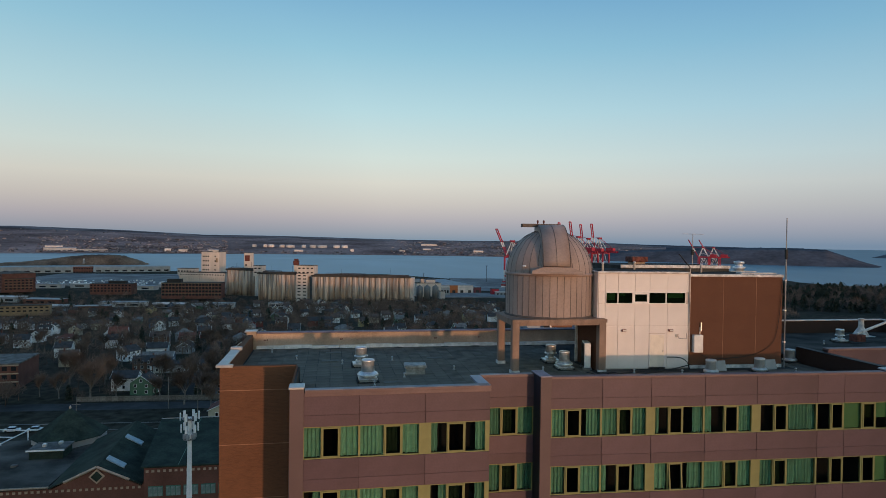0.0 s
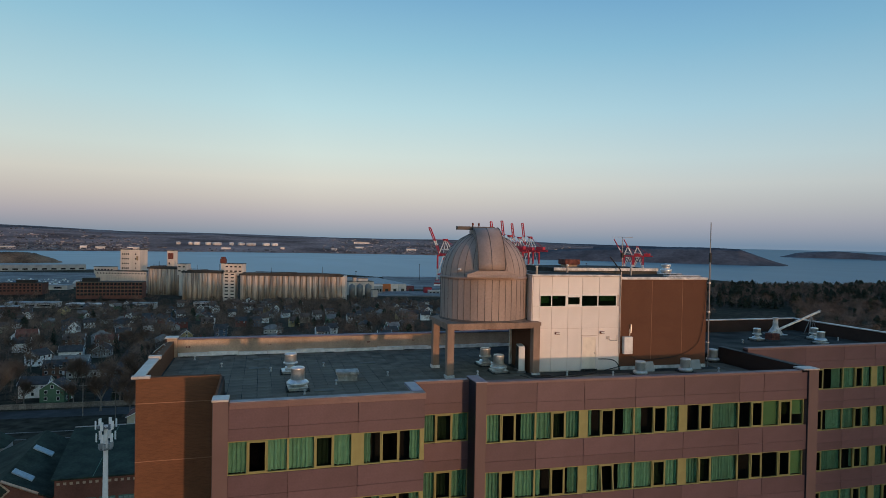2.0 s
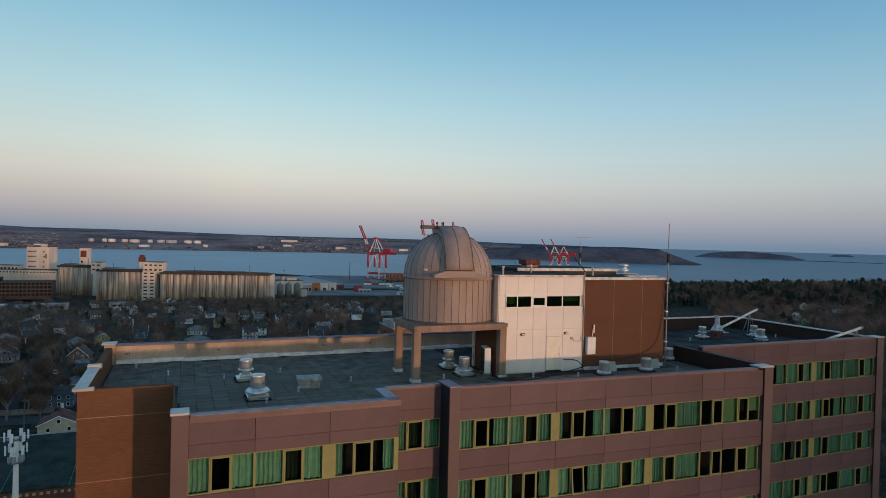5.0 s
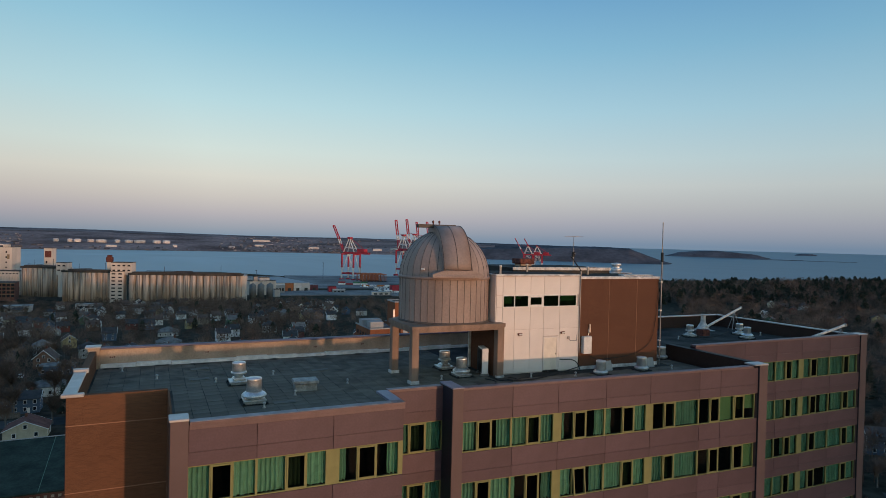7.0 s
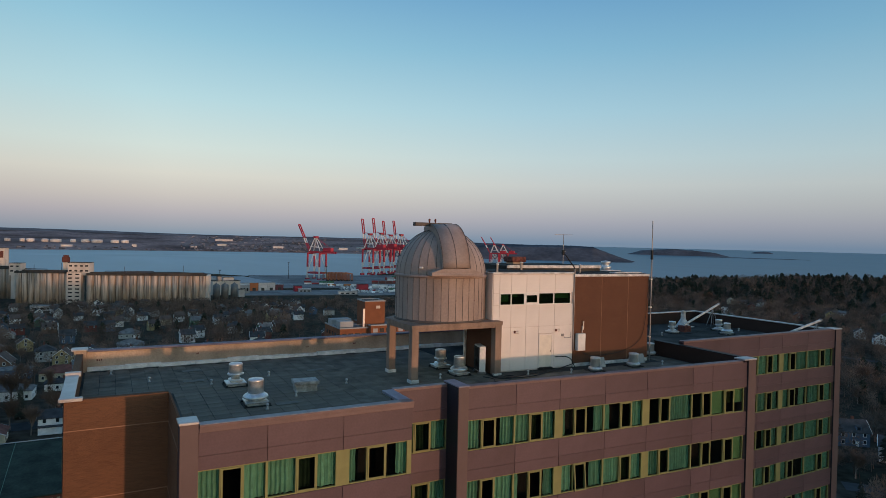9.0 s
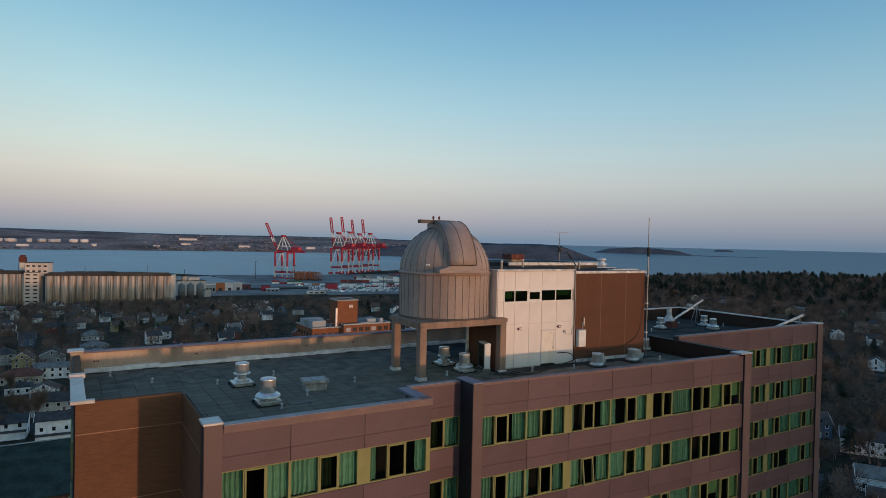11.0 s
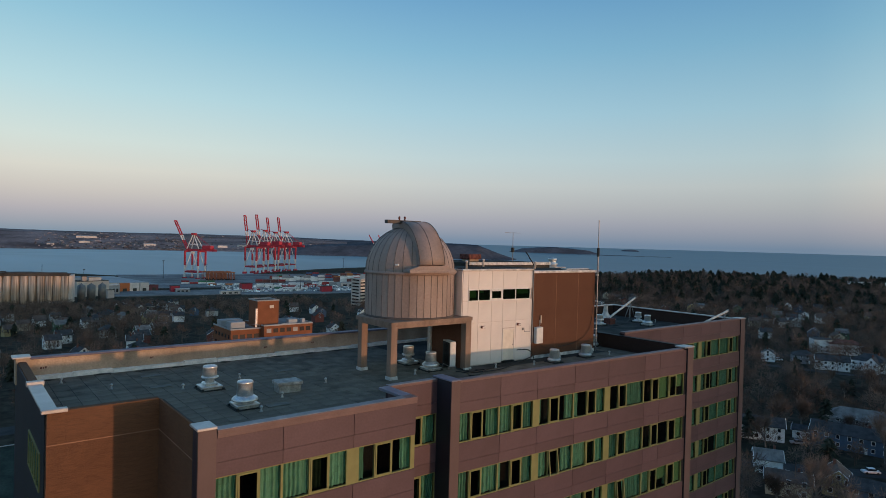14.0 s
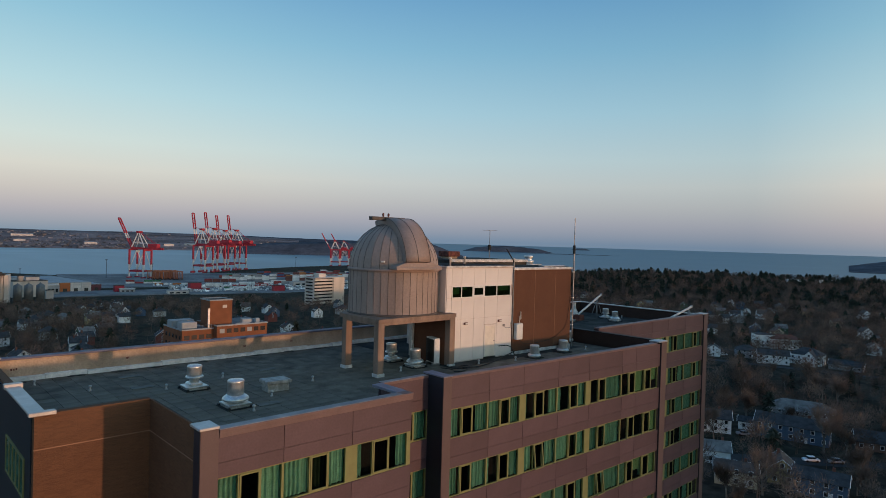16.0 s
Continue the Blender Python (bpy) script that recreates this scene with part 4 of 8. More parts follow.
for x, y in ((23.0, 32.5), (26.3, 32.5)):
    solid("splash_guard", boxes((-0.45, 0.45, 0, 0.05, 0, 0.6), bevel=0.01), M["steel"], "tilted dark steel guard sheet by the fan", "guard", "guard sheets", at=pose(x, y, 0, -20, 0, 4))

mast = thing("whip_mast", "slim grey whip antenna mast at the plant room corner", "antenna", at=(27.55, 33.0, 0))
for z0, z1, r in ((0.0, 4.6, 0.045), (4.6, 6.6, 0.05), (6.6, 9.0, 0.03)):
    bm = bmesh.new()
    tube(bm, (0, 0, z0), (0, 0, z1), r, r * 0.9, 8)
    part("section", bm, M["steel"], mast)
part("collar", boxes((-0.07, 0.07, -0.07, 0.07, 6.5, 7.1), bevel=0.02), M["black"], mast)
for z in (1.5, 3.4, 5.2):
    part("clamp", boxes((-0.09, 0.05, -0.06, 0.1, z, z + 0.08)), M["galv"], mast)

dish = thing("satellite_dish", "small grey satellite dish on the plant room's side", "dish", at=pose(28.0, 36.0, 2.9, 70, 0, 60))
bm = bmesh.new()
lathe(bm, [(0.02, 0.0), (0.25, 0.03), (0.45, 0.10), (0.55, 0.17), (0.56, 0.17), (0.45, 0.13), (0.2, 0.05), (0.02, 0.03)], 24)
part("reflector", bm, M["steel"], dish)
bm = bmesh.new()
pipe(bm, [(0, 0, 0), (0.35, 0, 0.4)], 0.02)
pipe(bm, [(0, 0, 0), (-0.3, 0, -0.35)], 0.03)
part("arm", bm, M["galv"], dish)

aerial = thing("yagi_aerial", "thin aerial mast with cross arms on the plant room roof", "antenna", at=(24.9, 38.6, 5.6))
bm = bmesh.new()
tube(bm, (0, 0, 0), (0, 0, 2.45), 0.03, 0.02, 6)
part("pole", bm, M["steel"], aerial)
for z, w, a in ((2.42, 0.8, 0), (1.9, 0.25, 40), (1.25, 0.3, 80)):
    bm = bmesh.new()
    tube(bm, (-w, 0, z), (w, 0, z), 0.014, n=5)
    part("arm", bm, M["steel"], aerial, at=pose(0, 0, 0, 0, 0, a))
part("amplifier", boxes((-0.1, 0.1, -0.08, 0.08, 1.0, 1.35), bevel=0.02), M["black"], aerial)

stack = thing("chimney_stack", "cream chimney with a rusty red metal cowl on the penthouse roof", "chimney", at=(20.8, 38.6, 5.72))
part("shaft", boxes((-0.42, 0.42, -0.4, 0.4, 0, 0.5), bevel=0.02), M["tan"], stack)
part("cowl", boxes((-0.56, 0.56, -0.52, 0.52, 0.38, 0.74), bevel=0.04), M["rust"], stack, "rusty red cowl")
mv = thing("roof_vent", "stepped galvanised vent on the plant room roof", "vent", "roof fans", at=(27.0, 36.6, 5.58))
bm = bmesh.new()
lathe(bm, [(0.3, 0), (0.3, 0.16), (0.38, 0.18), (0.38, 0.32), (0.24, 0.36), (0.24, 0.5), (0.32, 0.52), (0.32, 0.66), (0.0, 0.72)], 20)
part("drum", bm, M["galv"], mv)
part("pad", boxes((-0.9, 0.9, -0.5, 0.5, 0.0, 0.06)), M["flash"], mv)
solid("roof_board", boxes((0, 2.4, 0, 0.5, 0, 0.06)), M["flash"], "white board lying on the plant room roof", "board", at=(25.0, 33.6, 5.6))
for x, y, z in ((16.1, 33.6, 5.7), (18.9, 35.2, 5.72), (23.0, 34.6, 5.6)):
    bm = bmesh.new()
    lathe(bm, [(0.06, 0), (0.06, 0.42), (0.09, 0.43), (0.08, 0.5), (0, 0.52)], 10)
    solid("vent_pipe", bm, M["flash"], "short white vent pipe on the penthouse roof", "vent pipe", "plumbing vents", at=(x, y, z))
cable("hose", [(21.6, 33.4, 5.6), (21.5, 33.3, 6.0), (21.1, 33.3, 6.25), (20.9, 33.3, 6.6), (20.7, 33.3, 6.75)], 0.035, "bent black pipe at the penthouse corner")


def davit(foot, tip, stand):
    v = thing("davit_arm", "white painted davit beam lying on a steel trestle", "davit", "roof davits", at=(foot[0], foot[1], 0))
    a, b = Vector((0, 0, foot[2])), Vector(tip) - Vector((foot[0], foot[1], 0))
    d = b - a
    m = Matrix.Translation(a) @ d.to_track_quat("X", "Z").to_matrix().to_4x4()
    part("beam", boxes((0, d.length, -0.07, 0.07, -0.08, 0.08), bevel=0.015), M["flash"], v, at=m)
    part("tip_plate", boxes((d.length - 0.25, d.length - 0.05, -0.09, 0.09, -0.11, 0.11), bevel=0.01), M["steel"], v, at=m)
    part("foot_plate", boxes((-0.35, 0.45, -0.35, 0.35, -0.02, max(0.1, foot[2] - 0.05))), M["rust"], v, "rusty foot")
    s = a + d * stand
    for sx in (-0.5, 0.5):
        bm = bmesh.new()
        tube(bm, (s.x + sx, s.y - 0.25, 0), (s.x, s.y, s.z - 0.1), 0.035, n=5)
        tube(bm, (s.x + sx, s.y + 0.25, 0), (s.x, s.y, s.z - 0.1), 0.035, n=5)
        part("trestle", bm, M["steel"], v)


davit((40.9, 41.6, 0.55), (48.4, 43.9, 1.95), 0.8)
davit((42.6, 33.4, 0.9), (47.2, 33.5, 1.75), 0.85)
# rusty steel-wire run across the wing deck
cable("cable", [(38.0, 40.8, 0.05), (39.5, 39.6, 0.1), (40.6, 39.5, 0.35), (41.8, 40.2, 0.3), (43.2, 41.0, 0.35), (45.0, 42.0, 0.15)], 0.025, "thin conduit snaking over the wing roof")
for k, (x, z, w) in enumerate(((-3.7, 0.46, 0.3), (1.32, 0.48, 0.2), (7.78, 0.47, 0.22), (10.92, 0.5, 0.2))):
    solid("scuff_mark", boxes((0.02, w * 0.3, 0, 0.006, 0.025, 0.13), (w * 0.45, w * 0.62, 0, 0.006, 0.025, 0.12), (w * 0.75, w * 0.95, 0, 0.006, 0.04, 0.14)), M["rust"], "small dark scuff on the tan parapet", "mark", "parapet marks", at=(x, 42.588, z))

# torn black membrane along the foot of the back parapet
rt = random.Random(17)
for k in range(14):
    x = -3.6 + 2.35 * k + rt.uniform(-0.7, 0.7)
    if 15.5 < x < 28:
        continue
    n, w, d = 9, rt.uniform(0.25, 0.6), rt.uniform(0.08, 0.2)
    bm = bmesh.new()
    prism(bm, [(w * rt.uniform(0.6, 1.1) * math.cos(6.283 * i / n), d * rt.uniform(0.5, 1.2) * math.sin(6.283 * i / n)) for i in range(n)], 0.0, 0.03)
    solid("torn_membrane", bm, M["black"], "torn scrap of black roofing membrane by the parapet", "scrap", "membrane scraps", at=(x, 42.1 + rt.uniform(-0.1, 0.05), 0.006))

# ---- land and sea ----
def smooth(a, b, v):
    t = min(1, max(0, (v - a) / (b - a)))
    return t * t * (3 - 2 * t)


SHORE = [(-180, 3000), (-95, 3000), (-80, 1500), (-34, 1560), (-26, 1610), (-12.5, 1620), (-9, 1490), (5, 1480), (11, 1330), (15, 1270), (20, 1330), (24, 1520), (30, 1750), (36, 1950), (40, 1500), (46, 1220), (60, 1180), (80, 1250), (100, 3000), (180, 3000)]


def shore_at(az):
    for (a0, r0), (a1, r1) in zip(SHORE, SHORE[1:]):
        if a0 <= az <= a1:
            return r0 + (r1 - r0) * (az - a0) / (a1 - a0)
    return 3000


def ground_z(x, y):
    park = smooth(35, 43, math.degrees(math.atan2(x, y))) * smooth(620, 860, 0.85 * x + 0.53 * y)      # the seaside park lies a little higher
    return GROUND - 22 * smooth(300, 740, y * 0.97 - x * 0.18) + 7.5 * park


bm = bmesh.new()
NA = 144
FR = [0.0, 0.02, 0.05, 0.08, 0.12, 0.16, 0.2, 0.25, 0.3, 0.36, 0.42, 0.48, 0.55, 0.63, 0.72, 0.82, 0.92, 0.985, 1.0, 1.02]
prev = None
for fr in FR:
    ring = []
    for k in range(NA if fr else 1):
        az = -180 + 360 * k / NA
        r = fr * shore_at(az)
        x, y = r * math.sin(radians(az)), r * math.cos(radians(az))
        z = ground_z(x, y) if fr < 0.99 else (SEA + 0.6 if fr == 1.0 else SEA - 6)
        ring.append(bm.verts.new((x, y, z)))
    if prev:
        for k in range(NA):
            f = [prev[0], ring[k], ring[(k + 1) % NA]] if len(prev) == 1 else [prev[k], ring[k], ring[(k + 1) % NA], prev[(k + 1) % NA]]
            bm.faces.new(f).smooth = fr < 0.98
    prev = ring
solid("ground", bm, M["ground"], "dark winter ground of a leafless suburb", "ground", kind="structure")


def water_mat():
    """Ruffled water: a blue body under a broad, soft mirror of the sky."""
    m = mat("harbour_water", (0.085, 0.155, 0.205), rough=0.6, var=0.10, scale=0.0025, fine=0.02, bump=0.0, spec=0.0)
    n, l = m.node_tree.nodes, m.node_tree.links
    tc, mp, nz, bp = n.new("ShaderNodeTexCoord"), n.new("ShaderNodeMapping"), n.new("ShaderNodeTexNoise"), n.new("ShaderNodeBump")
    mp.inputs["Scale"].default_value = (0.02, 0.06, 1)
    nz.inputs["Scale"].default_value, nz.inputs["Detail"].default_value = 1.0, 6
    bp.inputs["Strength"].default_value, bp.inputs["Distance"].default_value = 0.8, 4.0
    l.new(tc.outputs["Object"], mp.inputs[0])
    l.new(mp.outputs[0], nz.inputs["Vector"])
    l.new(nz.outputs["Fac"], bp.inputs["Height"])
    b, o = n["Principled BSDF"], n["Material Output"]
    # reflected sky painted into the body colour: pale harbour, darker open sea eastwards
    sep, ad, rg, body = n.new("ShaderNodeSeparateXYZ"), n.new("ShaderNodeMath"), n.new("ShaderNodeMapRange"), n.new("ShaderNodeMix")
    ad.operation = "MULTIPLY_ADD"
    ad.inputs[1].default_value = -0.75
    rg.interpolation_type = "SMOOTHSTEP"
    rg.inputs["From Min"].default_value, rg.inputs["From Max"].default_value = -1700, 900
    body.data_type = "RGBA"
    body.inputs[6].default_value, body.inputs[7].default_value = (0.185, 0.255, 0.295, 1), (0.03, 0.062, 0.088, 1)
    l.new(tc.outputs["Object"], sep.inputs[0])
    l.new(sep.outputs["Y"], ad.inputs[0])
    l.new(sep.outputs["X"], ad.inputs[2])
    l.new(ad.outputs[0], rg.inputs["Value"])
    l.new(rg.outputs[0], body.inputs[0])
    chop = n.new("ShaderNodeMix")
    chop.data_type, chop.blend_type = "RGBA", "OVERLAY"
    chop.inputs[0].default_value = 0.5
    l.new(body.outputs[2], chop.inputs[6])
    mp2, nz2 = n.new("ShaderNodeMapping"), n.new("ShaderNodeTexNoise")
    mp2.inputs["Rotation"].default_value = (0, 0, radians(40))
    mp2.inputs["Scale"].default_value = (0.0035, 0.0008, 1)
    nz2.inputs["Scale"].default_value, nz2.inputs["Detail"].default_value = 1.0, 7
    l.new(tc.outputs["Object"], mp2.inputs[0])
    l.new(mp2.outputs[0], nz2.inputs["Vector"])
    l.new(nz2.outputs["Fac"], chop.inputs[7])
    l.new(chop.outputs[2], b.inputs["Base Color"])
    g, mx = n.new("ShaderNodeBsdfGlossy"), n.new("ShaderNodeMixShader")
    g.inputs["Color"].default_value, g.inputs["Roughness"].default_value = (0.82, 0.9, 0.97, 1), 0.3
    mx.inputs[0].default_value = 0.30
    l.new(bp.outputs[0], g.inputs["Normal"])
    l.new(b.outputs[0], mx.inputs[1])
    l.new(g.outputs[0], mx.inputs[2])
    l.new(mx.outputs[0], o.inputs["Surface"])
    return m


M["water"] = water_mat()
bm = bmesh.new()
prev = None
for r in (900, 1500, 2000, 2500, 3000, 3400, 3800, 4200, 4600, 4970):
    z = SEA + 60 * max(0, (r - 2600) / 2370) ** 1.5
    ring = [bm.verts.new((r * math.cos(2 * math.pi * k / 160), r * math.sin(2 * math.pi * k / 160), z)) for k in range(160)]
    if prev:
        for k in range(160):
            bm.faces.new([prev[k], ring[k], ring[(k + 1) % 160], prev[(k + 1) % 160]]).smooth = True
    prev = ring
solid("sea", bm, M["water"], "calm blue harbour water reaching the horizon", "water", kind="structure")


def sea_z(r):
    return SEA + 60 * max(0, (r - 2600) / 2370) ** 1.5


# distance haze is mixed into both colours, last warm light into the first
M["far_land"] = mat("hazy_wooded_shore", (0.295, 0.207, 0.19), rough=1.0, spec=0.0, var=0.26, scale=0.0035, fine=0.05, bump=0.0)
M["far_wood"] = mat("hazy_dark_wood", (0.115, 0.112, 0.125), rough=1.0, spec=0.0, var=0.15, scale=0.01, fine=0.06, bump=0.0)
M["island"] = mat("island_turf", (0.20, 0.118, 0.073), rough=1.0, var=0.3, scale=0.02, fine=0.2, bump=0.0)


def far_hill(name, az0, az1, r0, r1, heights, material, label, steps=60, seed=1, taper=False):
    """A long low hill between two bearings; heights: its crest above eye level zero at even steps."""
    rnd = random.Random(seed)
    bm = bmesh.new()
    rows = [[] for _ in range(8)]
    for k in range(steps + 1):
        u = k / steps
        q = u * (len(heights) - 1)
        i = min(int(q), len(heights) - 2)
        h = heights[i] + (heights[i + 1] - heights[i]) * (q - i) + rnd.uniform(-1, 1) * 0.9
        az = radians(az0 + (az1 - az0) * u)
        zs = sea_z(r0) - 1.5
        end = min(1.0, 6 * u, 6 * (1 - u)) if taper else 1.0
        hh = max(1.0, (h - zs) * end)
        for j, v in enumerate((0, 0.04, 0.16, 0.3, 0.45, 0.62, 0.8, 1.0)):
            r, z = r0 + (r1 - r0) * v, zs + hh * (v ** 0.8) + (0 if j in (0, 7) else rnd.uniform(-1, 1) * 0.006 * hh)
            rows[j].append(bm.verts.new((r * math.sin(az), r * math.cos(az), z)))
    for a, b in zip(rows, rows[1:]):
        for k in range(steps):
            bm.faces.new((a[k], a[k + 1], b[k + 1], b[k])).smooth = True
    back = [bm.verts.new((v.co.x * 1.012, v.co.y * 1.012, sea_z(r0) - 4)) for v in rows[7]]
    for k in range(steps):
        bm.faces.new((rows[7][k], rows[7][k + 1], back[k + 1], back[k]))
    return solid(name, bm, material, label, "hill", kind="structure")


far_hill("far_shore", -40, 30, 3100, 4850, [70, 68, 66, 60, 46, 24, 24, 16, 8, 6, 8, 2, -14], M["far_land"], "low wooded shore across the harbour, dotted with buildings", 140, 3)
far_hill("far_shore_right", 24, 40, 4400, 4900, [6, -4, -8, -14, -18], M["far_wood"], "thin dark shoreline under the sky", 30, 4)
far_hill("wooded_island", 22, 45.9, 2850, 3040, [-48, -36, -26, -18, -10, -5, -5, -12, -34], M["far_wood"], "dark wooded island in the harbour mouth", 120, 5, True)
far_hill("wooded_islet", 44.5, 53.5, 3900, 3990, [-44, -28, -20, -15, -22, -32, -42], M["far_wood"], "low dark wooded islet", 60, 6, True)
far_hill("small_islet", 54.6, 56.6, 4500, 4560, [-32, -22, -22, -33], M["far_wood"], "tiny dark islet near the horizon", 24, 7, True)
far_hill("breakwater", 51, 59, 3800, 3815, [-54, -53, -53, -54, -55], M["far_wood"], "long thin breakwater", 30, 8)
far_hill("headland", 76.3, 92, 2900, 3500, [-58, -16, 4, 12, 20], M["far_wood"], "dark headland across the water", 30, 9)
far_hill("grassy_island", -29, -15.0, 2040, 2100, [-79, -77, -75, -73, -71, -69, -65, -60, -55, -50.5, -49, -49, -52, -64, -79], M["island"], "low brown grassy island in the harbour", 110, 10)
M["grey_wall"] = mat("grey_wall", (0.34, 0.35, 0.36), rough=0.8, var=0.1, scale=0.1)
M["pale"] = mat("pale_far_paint", (0.62, 0.57, 0.54), rough=0.8, var=0.1, scale=0.1, rand=0.2, bump=0)
bm = bmesh.new()
lathe(bm, [(3.6, 0), (2.4, 11), (2.9, 11.2), (2.9, 12.4), (1.7, 12.4), (1.6, 14), (0, 15.5)], 12)
solid("lighthouse", bm, M["pale"], "small white lighthouse on the grassy island", "lighthouse", at=(-697, 1929, -74))


def hill_z(az, r, az0, az1, r0, r1, heights):
    u = (az - az0) / (az1 - az0)
    q = u * (len(heights) - 1)
    i = max(0, min(int(q), len(heights) - 2))
    h = heights[i] + (heights[i + 1] - heights[i]) * (q - i)
    v = (r - r0) / (r1 - r0)
    zs = sea_z(r0)
    return zs + (h - zs) * max(0, v) ** 0.8


FS = (-40, 30, 3100, 4850, [70, 68, 66, 60, 46, 24, 24, 16, 8, 6, 8, 2, -14])
rnd = random.Random(11)
def on_hill(az, dip):
    """The spot on the far shore at a bearing, seen so many degrees under the horizon."""
    r = 3120
    while r < 4800 and hill_z(az, r, *FS) - 7 < -r * math.tan(radians(dip)):
        r += 10
    return r


# white storage tanks and sheds on the far shore
for a0, a1 in ((-6.93, -6.53), (-5.98, -5.61), (-5.54, -5.01), (-4.6, -4.1), (-4.02, -3.24), (-2.65, -2.26), (-1.94, -1.33), (-1.25, -0.39), (0.15, 0.78), (0.91, 1.5)):
    az = (a0 + a1) / 2
    r = on_hill(az, 0.80)
    w = r * radians(a1 - a0)
    bm = bmesh.new()
    lathe(bm, [(w / 2, -4), (w / 2, 12), (w / 4, 13.5), (0, 14)], 20)
    solid("storage_tank", bm, M["pale"], "white oil storage tank on the far shore", "tank", "storage tanks", at=(r * math.sin(radians(az)), r * math.cos(radians(az)), hill_z(az, r, *FS)))
for a0, a1, dip, h in ((8.19, 9.61, 0.52, 13), (8.35, 9.1, 0.92, 10), (13.0, 13.9, 1.06, 12), (1.7, 2.05, 1.12, 13), (-3.3, -2.5, 1.15, 9), (-22.6, -20.4, 1.22, 15), (-22.5, -21.3, 1.06, 16), (-20.4, -18.2, 1.24, 9), (-13.98, -13.5, 1.24, 15), (-12.9, -12.2, 1.26, 13),
                       (-10.6, -9.7, 1.22, 9), (18.8, 19.6, 1.1, 12), (20.4, 21.4, 1.0, 10), (6.2, 6.7, 1.1, 8)):
    az = (a0 + a1) / 2
    r = on_hill(az, dip)
    w = r * radians(a1 - a0)
    ob = thing("far_shed", "pale long shed on the far shore", "building", "far sheds", at=pose(r * math.sin(radians(az)), r * math.cos(radians(az)), hill_z(az, r, *FS), 0, 0, -az))
    part("wall", boxes((-w / 2, w / 2, 0, 24, -5, h * 0.8)), M["pale"], ob)
    bm = bmesh.new()
    prism(bm, [(-1, h * 0.8), (25, h * 0.8), (12, h)], -w / 2 - 1, w / 2 + 1)
    part("roof", bm, M["grey_wall"], ob, at=Matrix(((0, 0, 1, 0), (1, 0, 0, 0), (0, 1, 0, 0), (0, 0, 0, 1))))
# the scattered little houses of the far town, too small to count
vs, fs = [], []
for k in range(1700):
    u = rnd.random()
    az, v = (rnd.uniform(-23, -9) if u < 0.42 else rnd.uniform(6, 16) if u < 0.62 else rnd.uniform(-40, 28)), rnd.random() ** (2.4 if u < 0.42 else 1.9)
    if u > 0.62 and -8 < az < 5 and v > 0.1:
        continue
    r = 3150 + v * (900 if u < 0.42 else 1500)
    x, y, z = r * math.sin(radians(az)), r * math.cos(radians(az)), hill_z(az, r, *FS) - 1
    w, d, h = rnd.choice((4, 5, 7, 9, 16)) * rnd.uniform(0.7, 1.3), rnd.uniform(5, 9), rnd.uniform(1.8, 4.0)
    b = len(vs)
    vs += [(x - w / 2, y - d / 2, z), (x + w / 2, y - d / 2, z), (x + w / 2, y + d / 2, z), (x - w / 2, y + d / 2, z), (x - w / 2, y - d / 2, z + h), (x + w / 2, y - d / 2, z + h), (x + w / 2, y, z + h + 1.8), (x - w / 2, y, z + h + 1.8)]
    fs += [(b, b + 1, b + 5, b + 4), (b + 1, b + 2, b + 6, b + 5), (b + 3, b, b + 4, b + 7), (b + 4, b + 5, b + 6, b + 7)]
me = bpy.data.meshes.new("far_town")
me.from_pydata(vs, [], fs)
M["far_town"] = mat("far_town_paint", (0.17, 0.15, 0.152), rough=0.8, var=0.2, scale=0.03, fine=0.2, bump=0, rand=0.75, island=True)
me.materials.append(M["far_town"])
tagged(new("far_town", me), "scattered pale houses of the town across the harbour", "houses", kind="stuff")

# unseen rise added behind the camera, its crest shaped to block the low sun
bm = bmesh.new()
crest = [(x, -41.0 + 26 * (1 - smooth(590, 670, x)) + 48 * math.exp(-((x - 562) / 50) ** 2) + 17 * (1 - smooth(470, 489, x)) + 1.5 * math.sin(x * 0.05)) for x in range(-1600, 2601, 14)]
rows = [[bm.verts.new((x, y, GROUND - 2 if j != 1 else z)) for x, z in crest] for j, y in enumerate((-1700, -1500, -1300))]
for a, b in zip(rows, rows[1:]):
    for k in range(len(crest) - 1):
        bm.faces.new((a[k], a[k + 1], b[k + 1], b[k]))
solid("rise", bm, M["far_wood"], "unseen rise added on the sunset side to block low sun", "hill", kind="structure")

